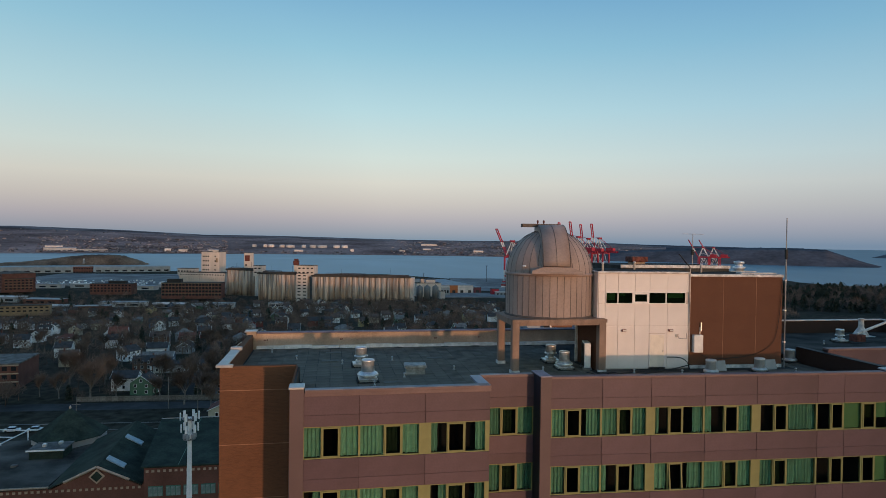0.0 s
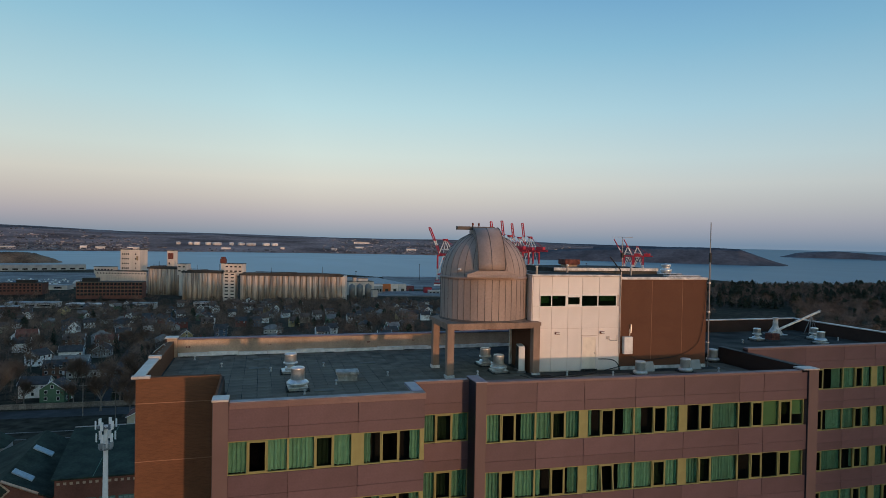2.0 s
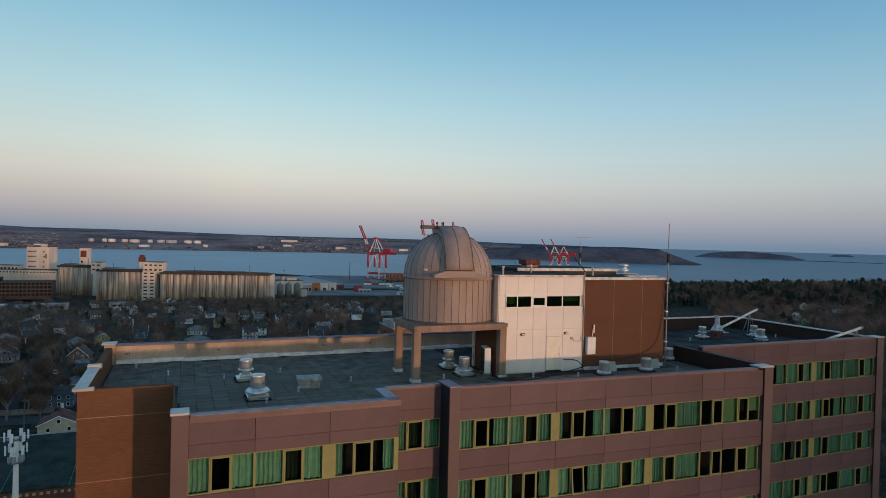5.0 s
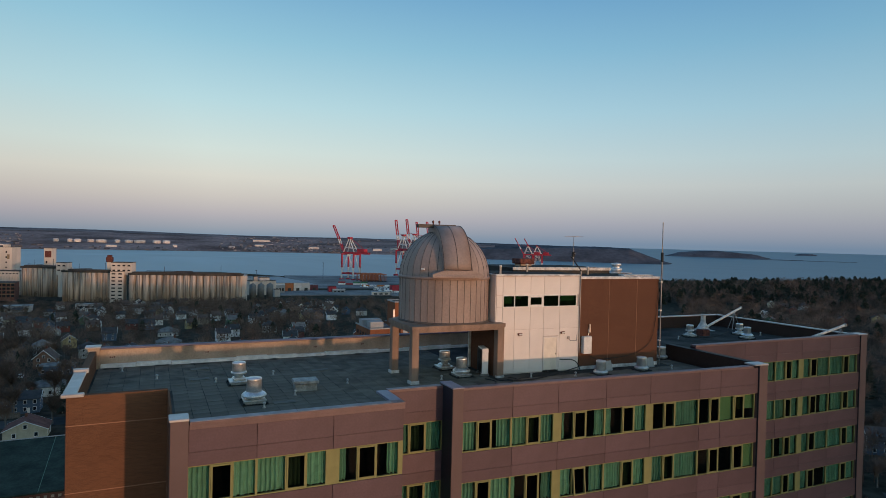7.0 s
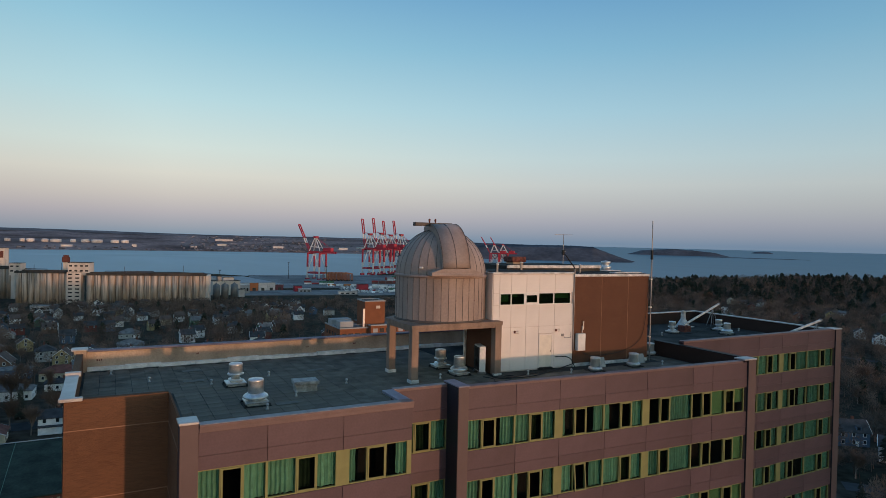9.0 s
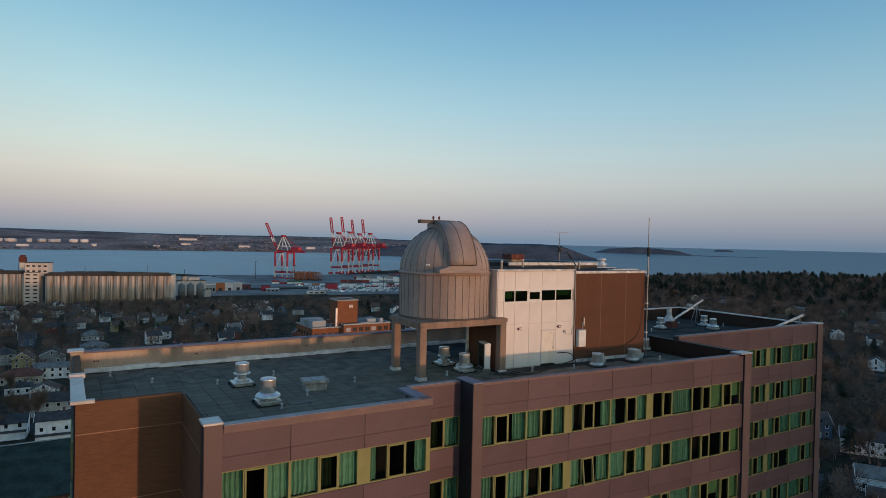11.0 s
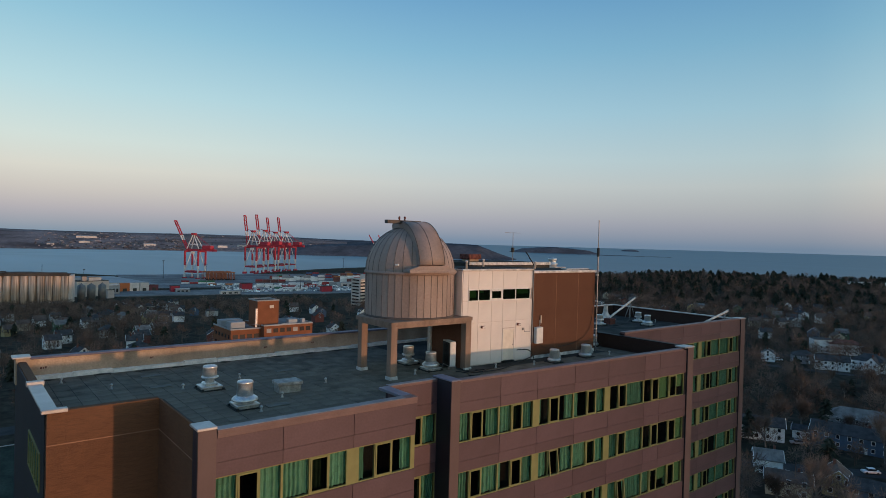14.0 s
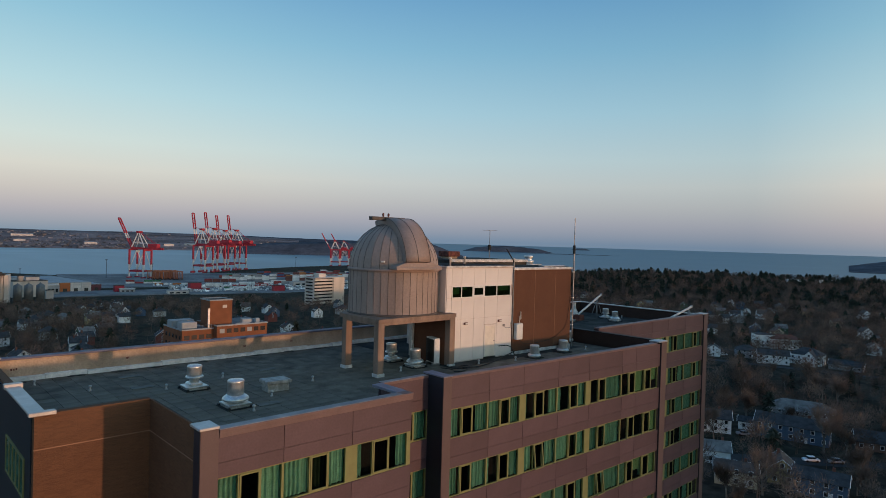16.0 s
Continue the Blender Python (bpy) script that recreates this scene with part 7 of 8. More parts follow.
scatter(160, polar(-27, 15, 285, 790), 8, 13)
scatter(26, polar(8, 34, 360, 640), -10)
for sp in EAST_SPOTS:
    if clear(*sp, 14):
        scatter(1, lambda: sp, -55, 12)
scatter(23, polar(50, 82, 440, 690), -55, 15)

# roads: thin dark strips on the ground
def road(x0, y0, x1, y1, w, label="narrow dark asphalt street"):
    n = 24
    bm = bmesh.new()
    d = Vector((x1 - x0, y1 - y0)).normalized()
    s = Vector((-d.y, d.x)) * w / 2
    rows = []
    for k in range(n + 1):
        x, y = x0 + (x1 - x0) * k / n, y0 + (y1 - y0) * k / n
        z = ground_z(x, y) + 0.12
        rows.append((bm.verts.new((x + s.x, y + s.y, z)), bm.verts.new((x - s.x, y - s.y, z))))
    for a, b in zip(rows, rows[1:]):
        bm.faces.new((a[0], a[1], b[1], b[0]))
    return solid("road", bm, M["asphalt"], label, "road", kind="structure")


road(-50, 236, -95, 700, 8)
road(-160, 236, 30, 226, 9)
road(160, 92, 205, 40, 6)
road(320, 150, 350, 60, 6)
road(230, 330, 420, 250, 7)
road(380, 60, 330, 320, 7)

# ---- trees ----
M["bark"] = mat("grey_brown_bark", (0.20, 0.175, 0.155), rough=1.0, var=0.2, scale=2, rand=0.25)
M["twig"] = mat("bare_twigs", (0.174, 0.121, 0.095), rough=1.0, var=0.35, scale=0.08, bump=0, rand=0.4)
M["needle"] = mat("dark_needles", (0.042, 0.050, 0.037), rough=1.0, var=0.3, scale=0.8, bump=0, rand=0.3)


def bare_tree_meshes(seed, height, blades):
    """Trunk with forked limbs, and a crown of thin leafless twigs at the limb ends."""
    rnd = random.Random(seed)
    bm = bmesh.new()
    ends = []

    def grow(p, d, length, r, depth):
        q = p + d * length
        tube(bm, p, q, r, r * 0.65, 5 if depth < 2 else 3, caps=False)
        if depth >= 3:
            ends.append((q, d))
            return
        if depth >= 1:
            ends.append((q, d))
        for _ in range(3 if depth else 4):
            e = (d + Vector((rnd.uniform(-1, 1), rnd.uniform(-1, 1), rnd.uniform(-0.15, 0.7))) * 0.75).normalized()
            grow(q - d * length * rnd.uniform(0, 0.25), e, length * rnd.uniform(0.55, 0.8), r * 0.55, depth + 1)

    grow(Vector((0, 0, -0.5)), Vector((rnd.uniform(-0.08, 0.08), rnd.uniform(-0.08, 0.08), 1)).normalized(), height * 0.32, height * 0.022, 0)
    trunk = to_mesh("trunk", bm, M["bark"])
    vs, fs = [], []
    for _ in range(blades):
        q, d = rnd.choice(ends)
        o = q - d * rnd.uniform(0, 2.6)
        e = (d + Vector((rnd.gauss(0, 0.55), rnd.gauss(0, 0.55), rnd.gauss(0.25, 0.4)))).normalized()
        L, w = rnd.uniform(0.10, 0.30) * height, rnd.uniform(0.016, 0.036)
        s = e.cross(Vector((rnd.uniform(-1, 1), rnd.uniform(-1, 1), rnd.uniform(-1, 1)))).normalized() * w
        m = o + e * L * 0.5 + Vector((rnd.gauss(0, 0.1), rnd.gauss(0, 0.1), 0.0)) * 1.5
        b = len(vs)
        vs += [tuple(o - s), tuple(o + s), tuple(m + s * 0.8), tuple(m - s * 0.8), tuple(o + e * L)]
        fs += [(b, b + 1, b + 2, b + 3), (b + 3, b + 2, b + 4)]
    crown = bpy.data.meshes.new("crown")
    crown.from_pydata(vs, [], fs)
    crown.materials.append(M["twig"])
    return trunk, crown


def fir_meshes(seed, height):
    rnd = random.Random(seed)
    bm = bmesh.new()
    tube(bm, (0, 0, -0.5), (0, 0, height * 0.97), height * 0.018, 0.03, 6)
    trunk = to_mesh("trunk", bm, M["bark"])
    vs, fs = [], []
    n = 300
    for k in range(n):
        u = (k + rnd.random()) / n
        z = height * (0.1 + 0.9 * u)
        a = rnd.uniform(0, 6.283)
        L = height * 0.24 * (1 - u) ** 0.8 * rnd.uniform(0.6, 1.1) + 0.25
        dx, dy = math.cos(a), math.sin(a)
        w = L * 0.25
        b = len(vs)
        vs += [(0, 0, z), (dx * L * 0.55 - dy * w, dy * L * 0.55 + dx * w, z - L * 0.12), (dx * L, dy * L, z - L * 0.32), (dx * L * 0.55 + dy * w, dy * L * 0.55 - dx * w, z - L * 0.16), (dx * L * 0.5, dy * L * 0.5, z - L * 0.34)]
        fs += [(b, b + 1, b + 2, b + 3), (b, b + 1, b + 4), (b + 4, b + 2, b + 3)]
    crown = bpy.data.meshes.new("crown")
    crown.from_pydata(vs, [], fs)
    crown.materials.append(M["needle"])
    return trunk, crown


BARE = [bare_tree_meshes(100 + k, h, 1500) for k, h in enumerate((10.5, 12.5, 14.0, 11.5, 15.0))]
FIRS = [fir_meshes(200 + k, h) for k, h in enumerate((12.0, 15.0))]
rnd = random.Random(41)


def tree(x, y, kind, s=1.0):
    trunk, crown = kind
    fir = crown.materials[0] == M["needle"]
    t = thing("tree", "dark green spruce among the houses" if fir else "leafless brown winter tree in a garden", "tree", "conifers" if fir else "bare garden trees", at=pose(x, y, ground_z(x, y), 0, 0, rnd.uniform(0, 360)) @ Matrix.Scale(s, 4))
    part("trunk", trunk, None, t)
    part("crown", crown, None, t)


def free_spot(x, y, gap=5.5):
    return clear(x, y, gap)


for x, y, s in ((-84, 241, 1.45), (-77, 246, 0.8), (-61, 243, 0.8), (-50, 231, 1.1), (-46, 240, 1.0), (-97, 256, 1.2), (-104, 249, 0.8), (-72, 285, 0.9), (-90, 275, 1.0), (-29, 258, 0.9), (-44, 262, 1.0), (-22, 275, 0.9), (-50, 278, 0.9), (150, 62, 0.9), (176, 48, 0.9), (198, 62, 1.1), (214, 90, 1.0), (-40, 226, 0.9), (-28, 226, 0.9), (-22, 218, 0.8), (-16, 228, 0.9), (-12, 238, 1.0), (-40, 238, 0.9)):
    tree(x, y, rnd.choice(BARE), s * 1.12)
near = 0
while near < 125:
    side = rnd.random()
    x, y = polar(-26, -6, 232, 420)() if side < 0.40 else polar(52, 84, 150, 330)() if side < 0.85 else polar(8, 36, 220, 360)()
    if not free_spot(x, y, 6.5):
        continue
    tree(x, y, rnd.choice(FIRS) if rnd.random() < 0.09 else rnd.choice(BARE), rnd.uniform(0.55, 1.0))
    near += 1


def joined_trees(name, spots, templates, material, label):
    """All the further trees, uncountable, in one mesh."""
    V, F, base = [], [], 0
    for (x, y, s), t in spots:
        v, f = templates[t]
        a = rnd.uniform(0, 6.283)
        c, q = math.cos(a), math.sin(a)
        R2 = np.array([[c, -q, 0], [q, c, 0], [0, 0, 1]])
        V.append((v * s) @ R2.T + np.array([x, y, ground_z(x, y)]))
        F.append(f + base)
        base += len(v)
    V, F = np.concatenate(V), np.concatenate(F)
    me = bpy.data.meshes.new(name)
    me.vertices.add(len(V))
    me.vertices.foreach_set("co", V.astype(np.float32).ravel())
    me.loops.add(3 * len(F))
    me.loops.foreach_set("vertex_index", F.astype(np.int32).ravel())
    me.polygons.add(len(F))
    me.polygons.foreach_set("loop_start", np.arange(0, 3 * len(F), 3, dtype=np.int32))
    me.update(calc_edges=True)
    me.materials.append(material)
    return tagged(new(name, me), label, "trees", kind="stuff")


def blade_template(seed, height, n, width, fir=False):
    r = random.Random(seed)
    vs, fs = [], []
    w = height * 0.02
    for a in (0, 1.57):
        b = len(vs)
        vs += [(-w * math.cos(a), -w * math.sin(a), -0.5), (w * math.cos(a), w * math.sin(a), -0.5), (0, 0, height * 0.7)]
        fs.append((b, b + 1, b + 2))
    for _ in range(n):
        if fir:
            u = r.random() ** 0.7
            a = r.uniform(0, 6.283)
            L = height * 0.27 * math.sqrt(1 - u * u) + 0.5
            z = height * (0.1 + 0.9 * u)
            p, e = Vector((0, 0, z)), Vector((math.cos(a), math.sin(a), -0.35)) * L
        else:
            u = Vector((r.gauss(0, 1), r.gauss(0, 1), r.gauss(0, 1))).normalized() * r.random() ** 0.4
            p = Vector((u.x * height * 0.36, u.y * height * 0.36, height * 0.62 + u.z * height * 0.34))
            e = (Vector((u.x, u.y, 0.35 + max(0, u.z))) + Vector((r.gauss(0, 0.4), r.gauss(0, 0.4), r.gauss(0, 0.3)))).normalized() * height * r.uniform(0.12, 0.22)
        s = e.cross(Vector((r.uniform(-1, 1), r.uniform(-1, 1), r.uniform(-1, 1)))).normalized() * width * (L * 0.35 / width if fir else r.uniform(0.6, 1.3))
        b = len(vs)
        vs += [tuple(p - s), tuple(p + s), tuple(p + e)]
        fs.append((b, b + 1, b + 2))
    return np.array(vs), np.array(fs)


TB = [blade_template(300 + k, h, 230, 0.1) for k, h in enumerate((9, 10.5, 12, 13.5))]
TF = [blade_template(400 + k, h, 110, 0.5, True) for k, h in enumerate((9, 11, 13.5))]
spots, firs = [], []
for region, n, pf in ((polar(-28, 14, 235, 790), 1750, 0.05), (polar(6, 40, 240, 700), 560, 0.06), (polar(46, 86, 150, 720), 3300, 0.05), (polar(-34, -8, 600, 950), 350, 0.05), (polar(3, 26, 600, 772), 330, 0.05), (polar(-3.5, 7.5, 690, 768), 260, 0.03)):
    k = 0
    while k < n:
        x, y = region()
        if not free_spot(x, y, 6.0):
            continue
        k += 1
        (firs if rnd.random() < pf else spots).append(((x, y, rnd.uniform(0.45, 0.85)), None))
spots = [(p, rnd.randrange(4)) for p, _ in spots]
# the wooded park towards the open sea, and a terrace of white flats at its edge
block_building("apartment_block", (985, 318), (1046, 278), 14, ground_z(1015, 298), 9, 3, 14, WM["white"], "long white apartment block among the park's trees", 0.5)
park = polar(38, 90, 680, 1200)
for _ in range(3800):
    x, y = park()
    (firs if rnd.random() < 0.42 else spots).append(((x, y, rnd.uniform(0.75, 1.25)), rnd.randrange(3)))
firs = [(p, rnd.randrange(3)) for p, _ in firs]
joined_trees("bare_trees", spots, TB, M["twig"], "leafless brown trees filling the suburb")
joined_trees("conifers", firs, TF, M["needle"], "dark conifers of the seaside park and gardens")

# ---- the green-roofed hall below, and what stands by it ----
M["green_roof"] = mat("dark_green_roof", (0.034, 0.049, 0.039), rough=0.8, var=0.2, scale=0.3, fine=2, spec=0.08)
M["black_roof"] = mat("black_membrane", (0.105, 0.094, 0.082), rough=0.95, var=0.34, scale=0.12, spec=0.05)
M["skylight"] = mat("skylight_glass", (0.30, 0.38, 0.42), rough=0.15, var=0.08, spec=0.7)
M["hall_grey"] = mat("stained_grey_membrane", (0.15, 0.14, 0.13), rough=0.9, var=0.3, scale=0.4)
M["cream_band"] = mat("cream_stone_band", (0.42, 0.33, 0.25), rough=0.8, var=0.1)
M["hall_glass"] = mat("pale_green_glazing", (0.20, 0.28, 0.27), rough=0.2, var=0.2, scale=0.8, spec=0.6)
M["hall_green"] = mat("green_window_frame", (0.06, 0.16, 0.12), rough=0.6)
hall = thing("hall", "low red-brick hall with dark green metal roofs and skylights", "building", at=(0, 0, GROUND))


def slab(pts, t=0.3):
    """A thick sheet over a polygon in space."""
    bm = bmesh.new()
    hi = [bm.verts.new(p) for p in pts]
    lo = [bm.verts.new((x, y, z - t)) for x, y, z in pts]
    bm.faces.new(hi)
    bm.faces.new(lo[::-1])
    k = len(pts)
    for i in range(k):
        bm.faces.new((lo[i], lo[(i + 1) % k], hi[(i + 1) % k], hi[i]))
    return bm


E1, E2 = 6.0, 10.0       # lower and upper eaves above the ground
part("brick_wall", boxes((-110, -38.5, 143, 176, 0, E1 - 0.35)), M["red_brick"], hall)
part("brick_wall", boxes((-38.4, 6, 141.5, 166, 0, E2 - 0.4)), M["red_brick"], hall)
part("flat_roof", boxes((-110, -58, 142.5, 176.5, E1 - 0.3, E1)), M["black_roof"], hall, "stained black flat roof")
part("roof_slope", slab([(-38.9, 141, E2), (6.5, 141, E2), (6.5, 166, E2 + 3.3), (-41.0, 166, E2 + 3.3)]), M["green_roof"], hall)
bm = bmesh.new()
tube(bm, (-41.0, 166, E2 + 3.35), (6.5, 166, E2 + 3.35), 0.14, n=4)
part("ridge_cap", bm, M["grey_wall"], hall, "pale ridge capping")
for k in (1, 3, 6):
    bm = bmesh.new()
    tube(bm, (-37 + 5.6 * k, 141.0, E2 + 0.04), (-37 + 5.6 * k, 166, E2 + 3.34), 0.06, n=4)
    part("standing_seam", bm, M["hall_green"], hall)
part("ridge_roof", slab([(-57.5, 142.3, E1), (-48, 142.3, E1 + 4.2), (-48, 170, E1 + 6), (-57.5, 170, E1 + 1.6)]), M["green_roof"], hall)
part("ridge_roof", slab([(-48, 142.3, E1 + 4.2), (-39, 142.3, E1), (-40, 170, E1 + 1.6), (-48, 170, E1 + 6)]), M["green_roof"], hall)
bm = bmesh.new()
tri = [(-57.0, E1 - 0.4), (-39.4, E1 - 0.4), (-48, E1 + 3.7)]
fa, fb = [bm.verts.new((x, 142.55, z)) for x, z in tri], [bm.verts.new((x, 143.0, z)) for x, z in tri]
bm.faces.new(fa)
bm.faces.new(fb[::-1])
for i in range(3):
    bm.faces.new((fa[i], fa[(i + 1) % 3], fb[(i + 1) % 3], fb[i]))
part("gable_wall", bm, M["red_brick"], hall)
bm = bmesh.new()
tube(bm, (-54.5, 142.3, E1 + 1.0), (-48, 142.3, E1 + 4.0), 0.3, n=4)
tube(bm, (-41.5, 142.3, E1 + 1.0), (-48, 142.3, E1 + 4.0), 0.3, n=4)
part("gable_trim", bm, M["cream_band"], hall)
bm = bmesh.new()
box(bm, -0.8, 0.8, -0.1, 0.1, -0.8, 0.8)
part("diamond_tile", bm, M["green_roof"], hall, "green diamond tile in the gable", at=pose(-48, 142.2, E1 + 2.0, 0, 45, 0))
part("diamond_rim", boxes((-1.15, 1.15, -0.06, 0.06, -1.15, 1.15)), M["cream_band"], hall, at=pose(-48, 142.3, E1 + 2.0, 0, 45, 0))
for y0, y1 in ((146.3, 148.3), (159, 161)):
    def on_slope(x, y, up=0.18):
        return (x, y, E1 + 4.2 + (y - 142.3) * 0.065 - (x + 48) * 0.45 + up)
    sk = part("skylight", slab([on_slope(-47.5, y0), on_slope(-43.6, y0 - 0.8), on_slope(-43.6, y1 - 0.8), on_slope(-47.5, y1)], 0.25), M["skylight"], hall, "pale glass skylight strip")
    bm = bmesh.new()
    for i in range(1, 4):
        x = -47.5 + 0.97 * i
        tube(bm, on_slope(x, y0 - 0.2 * i, 0.2), on_slope(x, y1 - 0.3 * i, 0.2), 0.05, n=4)
    part("glazing_bar", bm, M["steel"], sk)
bm = bmesh.new()
ap = bm.verts.new((-66, 176, 14.2))
ring = [bm.verts.new(((-66) + 9.2 * math.cos(radians(22.5 + 45 * k)), 176 + 9.2 * math.sin(radians(22.5 + 45 * k)), 7.6)) for k in range(8)]
for k in range(8):
    bm.faces.new((ring[k], ring[(k + 1) % 8], ap))
bm.faces.new(ring[::-1])
py = part("pyramid_roof", bm, M["green_roof"], hall, "eight-sided dark green pyramid roof")
bm = bmesh.new()
lathe(bm, [(0.35, 0), (0.35, 0.5), (0.5, 0.6), (0.2, 1.2), (0, 1.6)], 10)
part("finial", bm, M["pale"], py, at=pose(-66, 176, 14.0) @ Matrix.Scale(0.6, 4))
bm = bmesh.new()
prism(bm, [(-66 + 8.5 * math.cos(radians(22.5 + 45 * k)), 176 + 8.5 * math.sin(radians(22.5 + 45 * k))) for k in range(8)], 0, 7.6)
part("rotunda_wall", bm, M["grey_wall"], hall)
part("plant_box", boxes((-69.3, -61.9, 161, 166.5, E1, E1 + 2.0)), M["green_roof"], hall)
part("plant_roof", boxes((-69.7, -61.5, 160.6, 166.9, E1 + 2.0, E1 + 2.3)), M["hall_grey"], hall, "stained grey plant roof")
part("plant_trim", boxes((-69.8, -61.4, 160.5, 160.6, E1 + 2.0, E1 + 2.35)), M["trim_white"], hall)
for x, y in ((-67.3, 163), (-64.3, 164.5), (-51.5, 152), (-50, 168)):
    part("roof_fan", boxes((x, x + 0.9, y, y + 0.9, E1 + 1.6, E1 + 3.0), bevel=0.1), M["galv"], hall)
for k in range(60):
    part("dentil", shared_box("dentil", 0.55, 0.12, 0.5, M["cream_band"]), None, hall, at=(-109 + k * 1.17, 142.88, E1 - 1.2))
for k in range(38):
    part("dentil", shared_box("dentil", 0.55, 0.12, 0.5, M["cream_band"]), None, hall, at=(-38 + k * 1.17, 141.38, E2 - 1.4))
for k in range(12):
    f = part("window", shared_box("hall_frame", 3.0, 0.15, 2.2, M["hall_green"]), None, hall, at=(-108 + k * 4.2, 142.87, 1.6))
    for i in range(3):
        part("pane", shared_box("hall_pane", 0.8, 0.18, 1.9, M["win_dark"]), None, f, at=(0.15 + 0.93 * i, -0.02, 0.15))
for k in range(8):
    f = part("window", shared_box("hall_frame_slim", 3.0, 0.15, 2.2, M["hall_green"]), None, hall, at=(-37.5 + k * 3.6, 141.37, 3.4))
    for i in range(3):
        part("pane", shared_box("hall_pane_slim", 0.84, 0.18, 1.9, M["hall_glass"]), None, f, at=(0.1 + 0.98 * i, -0.02, 0.1))
part("coping", boxes((-110.2, -57.5, 142.3, 142.7, E1, E1 + 0.25)), M["cream_band"], hall)

cell = thing("cell_mast", "white steel monopole with panel antennas", "antenna mast", at=(-26.2, 127.5, GROUND))
bm = bmesh.new()
tube(bm, (0, 0, 0), (0, 0, 24.1), 0.6, 0.36, 14)
part("pole", bm, M["mast_white"], cell)
for z, r, n in ((23.8, 1.8, 3), (19.8, 1.5, 3)):
    bm = bmesh.new()
    lathe(bm, [(r * 0.7, 0), (r * 0.8, 0), (r * 0.8, 0.15), (r * 0.7, 0.15), (r * 0.7, 0)], 12)
    for k in range(6):
        a = k * math.pi / 3
        tube(bm, (0, 0, 0.08), (r * 0.75 * math.cos(a), r * 0.75 * math.sin(a), 0.08), 0.08, n=4)
    part("platform", bm, M["steel"], cell, at=(0, 0, z))
panel = to_mesh("panel_antenna", boxes((-0.26, 0.26, -0.12, 0.12, 0, 1.55), bevel=0.04), M["mast_white"])
for tier, n, r in ((23.6, 6, 1.7), (21.3, 6, 1.55)):
    for k in range(n):
        a = 2 * math.pi * (k + 0.3) / n
        part("panel_antenna", panel, None, cell, at=pose(r * math.cos(a), r * math.sin(a), tier, 0, 0, math.degrees(a) + 90))
for k in range(6):
    a = 2 * math.pi * k / 6 + 0.4
    part("radio_unit", boxes((-0.3, 0.3, -0.2, 0.2, 0, 0.9), bevel=0.04), M["grey_wall"], cell, at=pose(0.95 * math.cos(a), 0.95 * math.sin(a), 20.0, 0, 0, math.degrees(a)))

# brick school edge, car park, fence, poles
block_building("school", (-160, 258), (-117, 262), 22, GROUND, 9.5, 3, 14, M["red_brick"], "red-brick school block with pale window bands", 0.5, M["cream_band"], roof_m=M["hall_grey"])
solid("earth_lot", boxes((-125, -42, 0, 26, -1, 0.06)), M["ground"], "dark bare earth lot behind the hall", "ground", kind="structure", at=(0, 204, GROUND))
fence = thing("fence", "long grey board fence behind the car park", "fence", at=(-88, 239, GROUND))
for k in range(25):
    part("board", shared_box("fence_board", 1.96, 0.1, 1.8, M["bark"]), None, fence, at=(2 * k, -0.1 * k, 0.1))
    part("post", shared_box("fence_post", 0.12, 0.16, 2.0, M["bark"]), None, fence, at=(2 * k - 0.08, -0.1 * k, 0))
for x, y in ((-95, 200), (-72, 196), (-42, 214), (-112, 214), (-54, 226)):
    up = thing("utility_pole", "tall wooden utility pole with a cross arm", "pole", "utility poles", at=(x, y, GROUND))
    bm = bmesh.new()
    tube(bm, (0, 0, -0.5), (0, 0, 11), 0.16, 0.11, 7)
    part("pole", bm, M["bark"], up)
    part("cross_arm", boxes((-1.1, 1.1, -0.07, 0.07, 9.9, 10.1)), M["bark"], up)


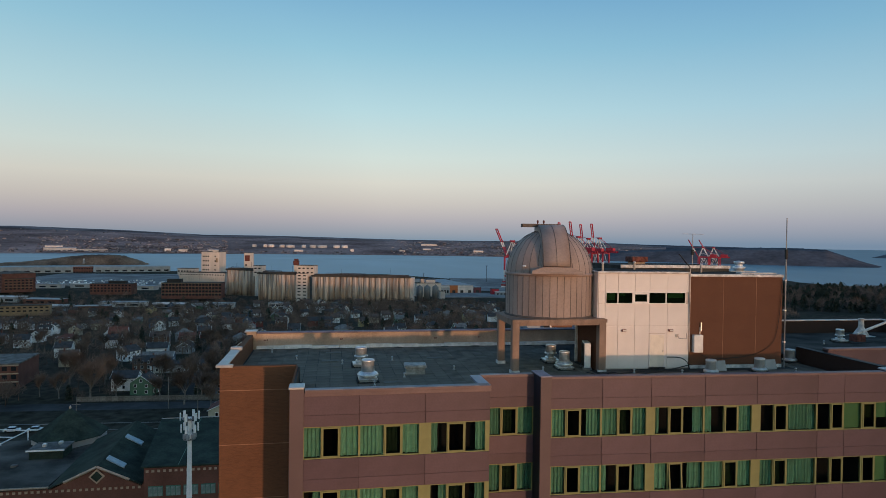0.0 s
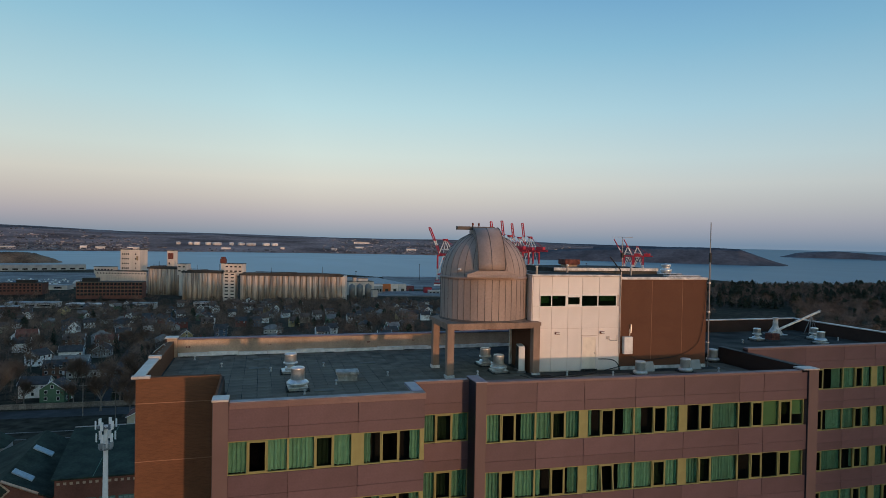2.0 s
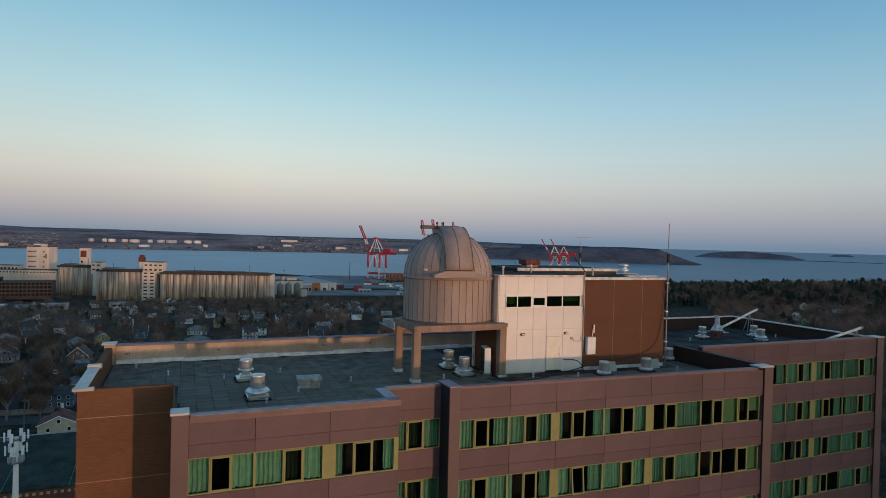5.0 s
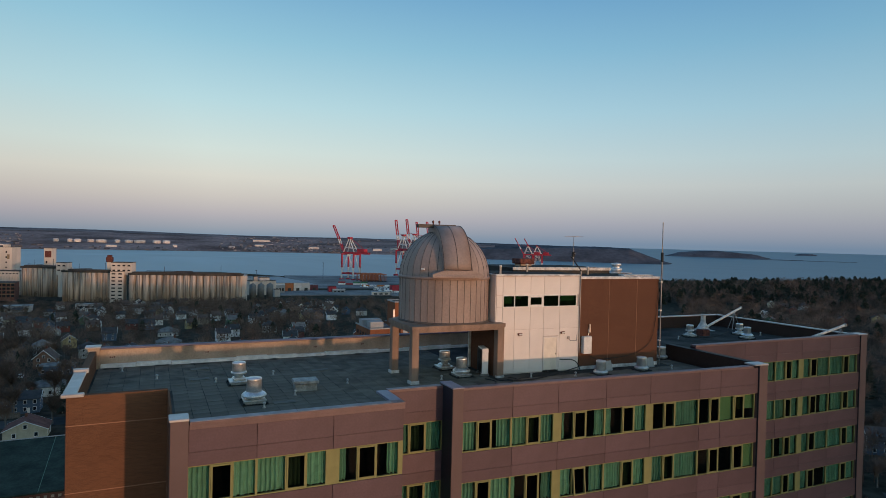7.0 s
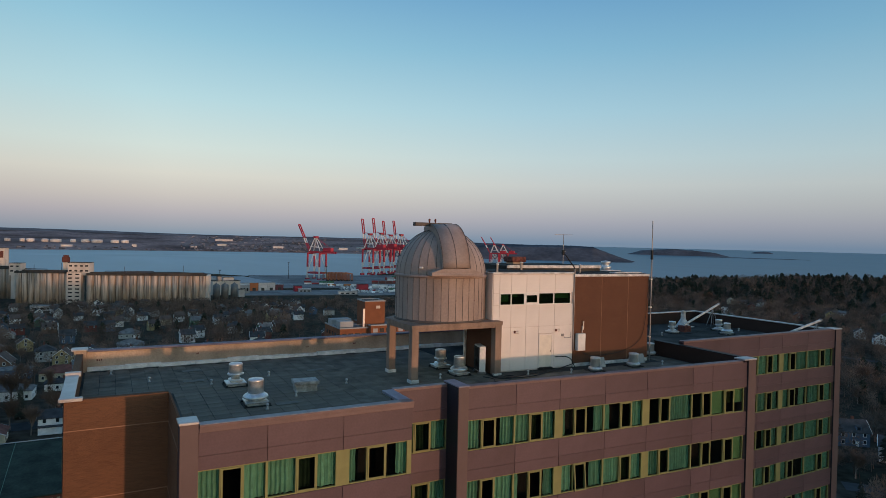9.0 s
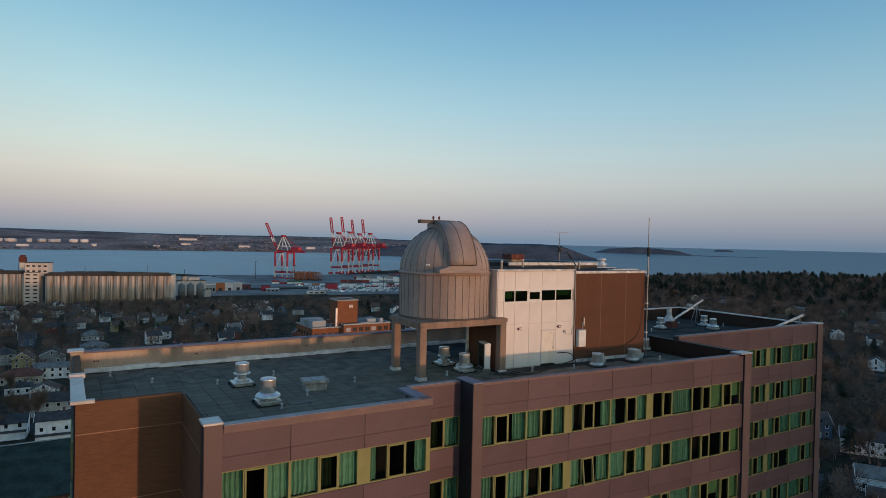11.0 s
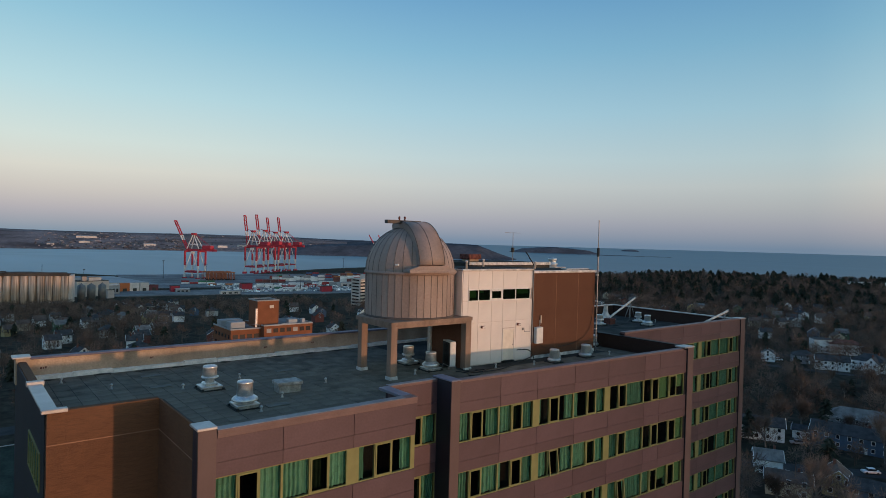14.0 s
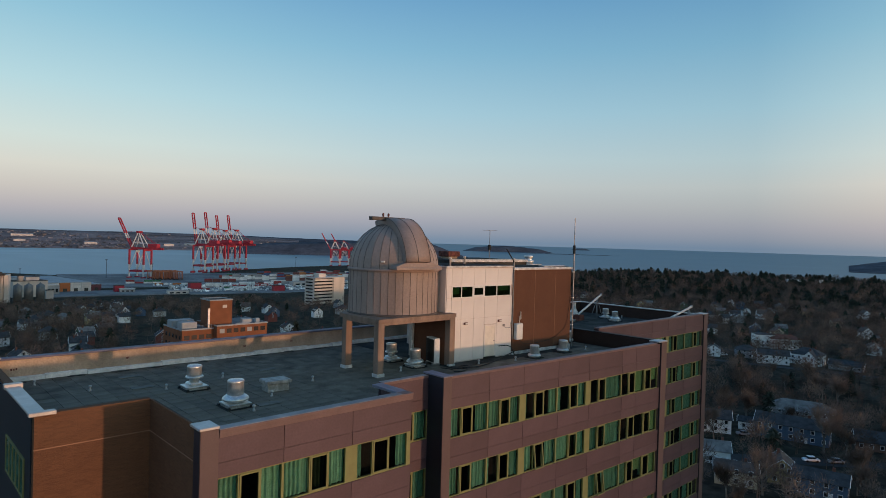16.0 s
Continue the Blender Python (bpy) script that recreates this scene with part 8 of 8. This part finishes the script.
def car(x, y, yaw, colour, label):
    c = thing("car", label, "car", "parked cars", at=pose(x, y, ground_z(x, y) + 0.1, 0, 0, yaw))
    part("body", boxes((-2.2, 2.2, -0.88, 0.88, 0.3, 0.92), bevel=0.14), colour, c)
    bm = boxes((-1.2, 1.25, -0.8, 0.8, 0.92, 1.48), bevel=0.2)
    part("cabin", bm, M["win_dark"], c)
    part("roof", boxes((-0.85, 0.9, -0.68, 0.68, 1.48, 1.54)), colour, c)
    for sx in (-1.4, 1.4):
        for sy in (-0.82, 0.82):
            bm = bmesh.new()
            tube(bm, (sx, sy - 0.1, 0.33), (sx, sy + 0.1, 0.33), 0.33, n=12)
            part("wheel", bm, M["black"], c)


for k, (x, y, w, cm, lb) in enumerate(((-93, 205, 5, "white", "white car parked by the hall"), (-86.5, 204.6, 5, "white", "pale car parked by the hall"), (186, 62, -45, "white", "white car on the lane"), (190, 57, -45, "grey", "grey car on the lane"),
                                       (-128, 250, 60, "grey", "grey car by the school"), (-48, 300, 95, "white", "white car on the street"), (340, 150, -60, "white", "white car by the houses"), (196, 84, -55, "grey", "dark car on a drive"))):
    car(x, y, w, WM[cm], lb)

# lane with pale kerbs, the sports court's dark green cover and the canopy frame
for y0, y1 in ((213.0, 213.35), (206.2, 206.5)):
    solid("kerb", boxes((-120, -36, 0, y1 - y0, 0, 0.16), bevel=0.02), M["yard"], "pale concrete kerb along the lane", "kerb", kind="structure", at=pose(0, y0 - 6.5, GROUND, 0, 0, -3.5))
can = thing("canopy_frame", "white steel entrance canopy frame beside the rotunda", "canopy", at=(-84, 181, GROUND))
for x, y in ((-6, -6), (3, -8), (4.5, 3), (-5, 5)):
    part("post", boxes((x - 0.15, x + 0.15, y - 0.15, y + 0.15, 0, 6.4)), M["mast_white"], can)
for p, q in (((-6, -6), (3, -8)), ((3, -8), (4.5, 3)), ((4.5, 3), (-5, 5)), ((-5, 5), (-6, -6)), ((-6, -1), (4, -3))):
    bm = bmesh.new()
    tube(bm, (*p, 6.4), (*q, 6.4), 0.17, n=4)
    part("beam", bm, M["mast_white"], can)
for x, y in ((-104, 150), (-92, 155), (-80, 149), (-71, 156)):
    part("roof_box", boxes((x, x + 1.2, y, y + 1.2, E1, E1 + 0.5), bevel=0.08), M["hall_grey"], hall, "small grey roof box")
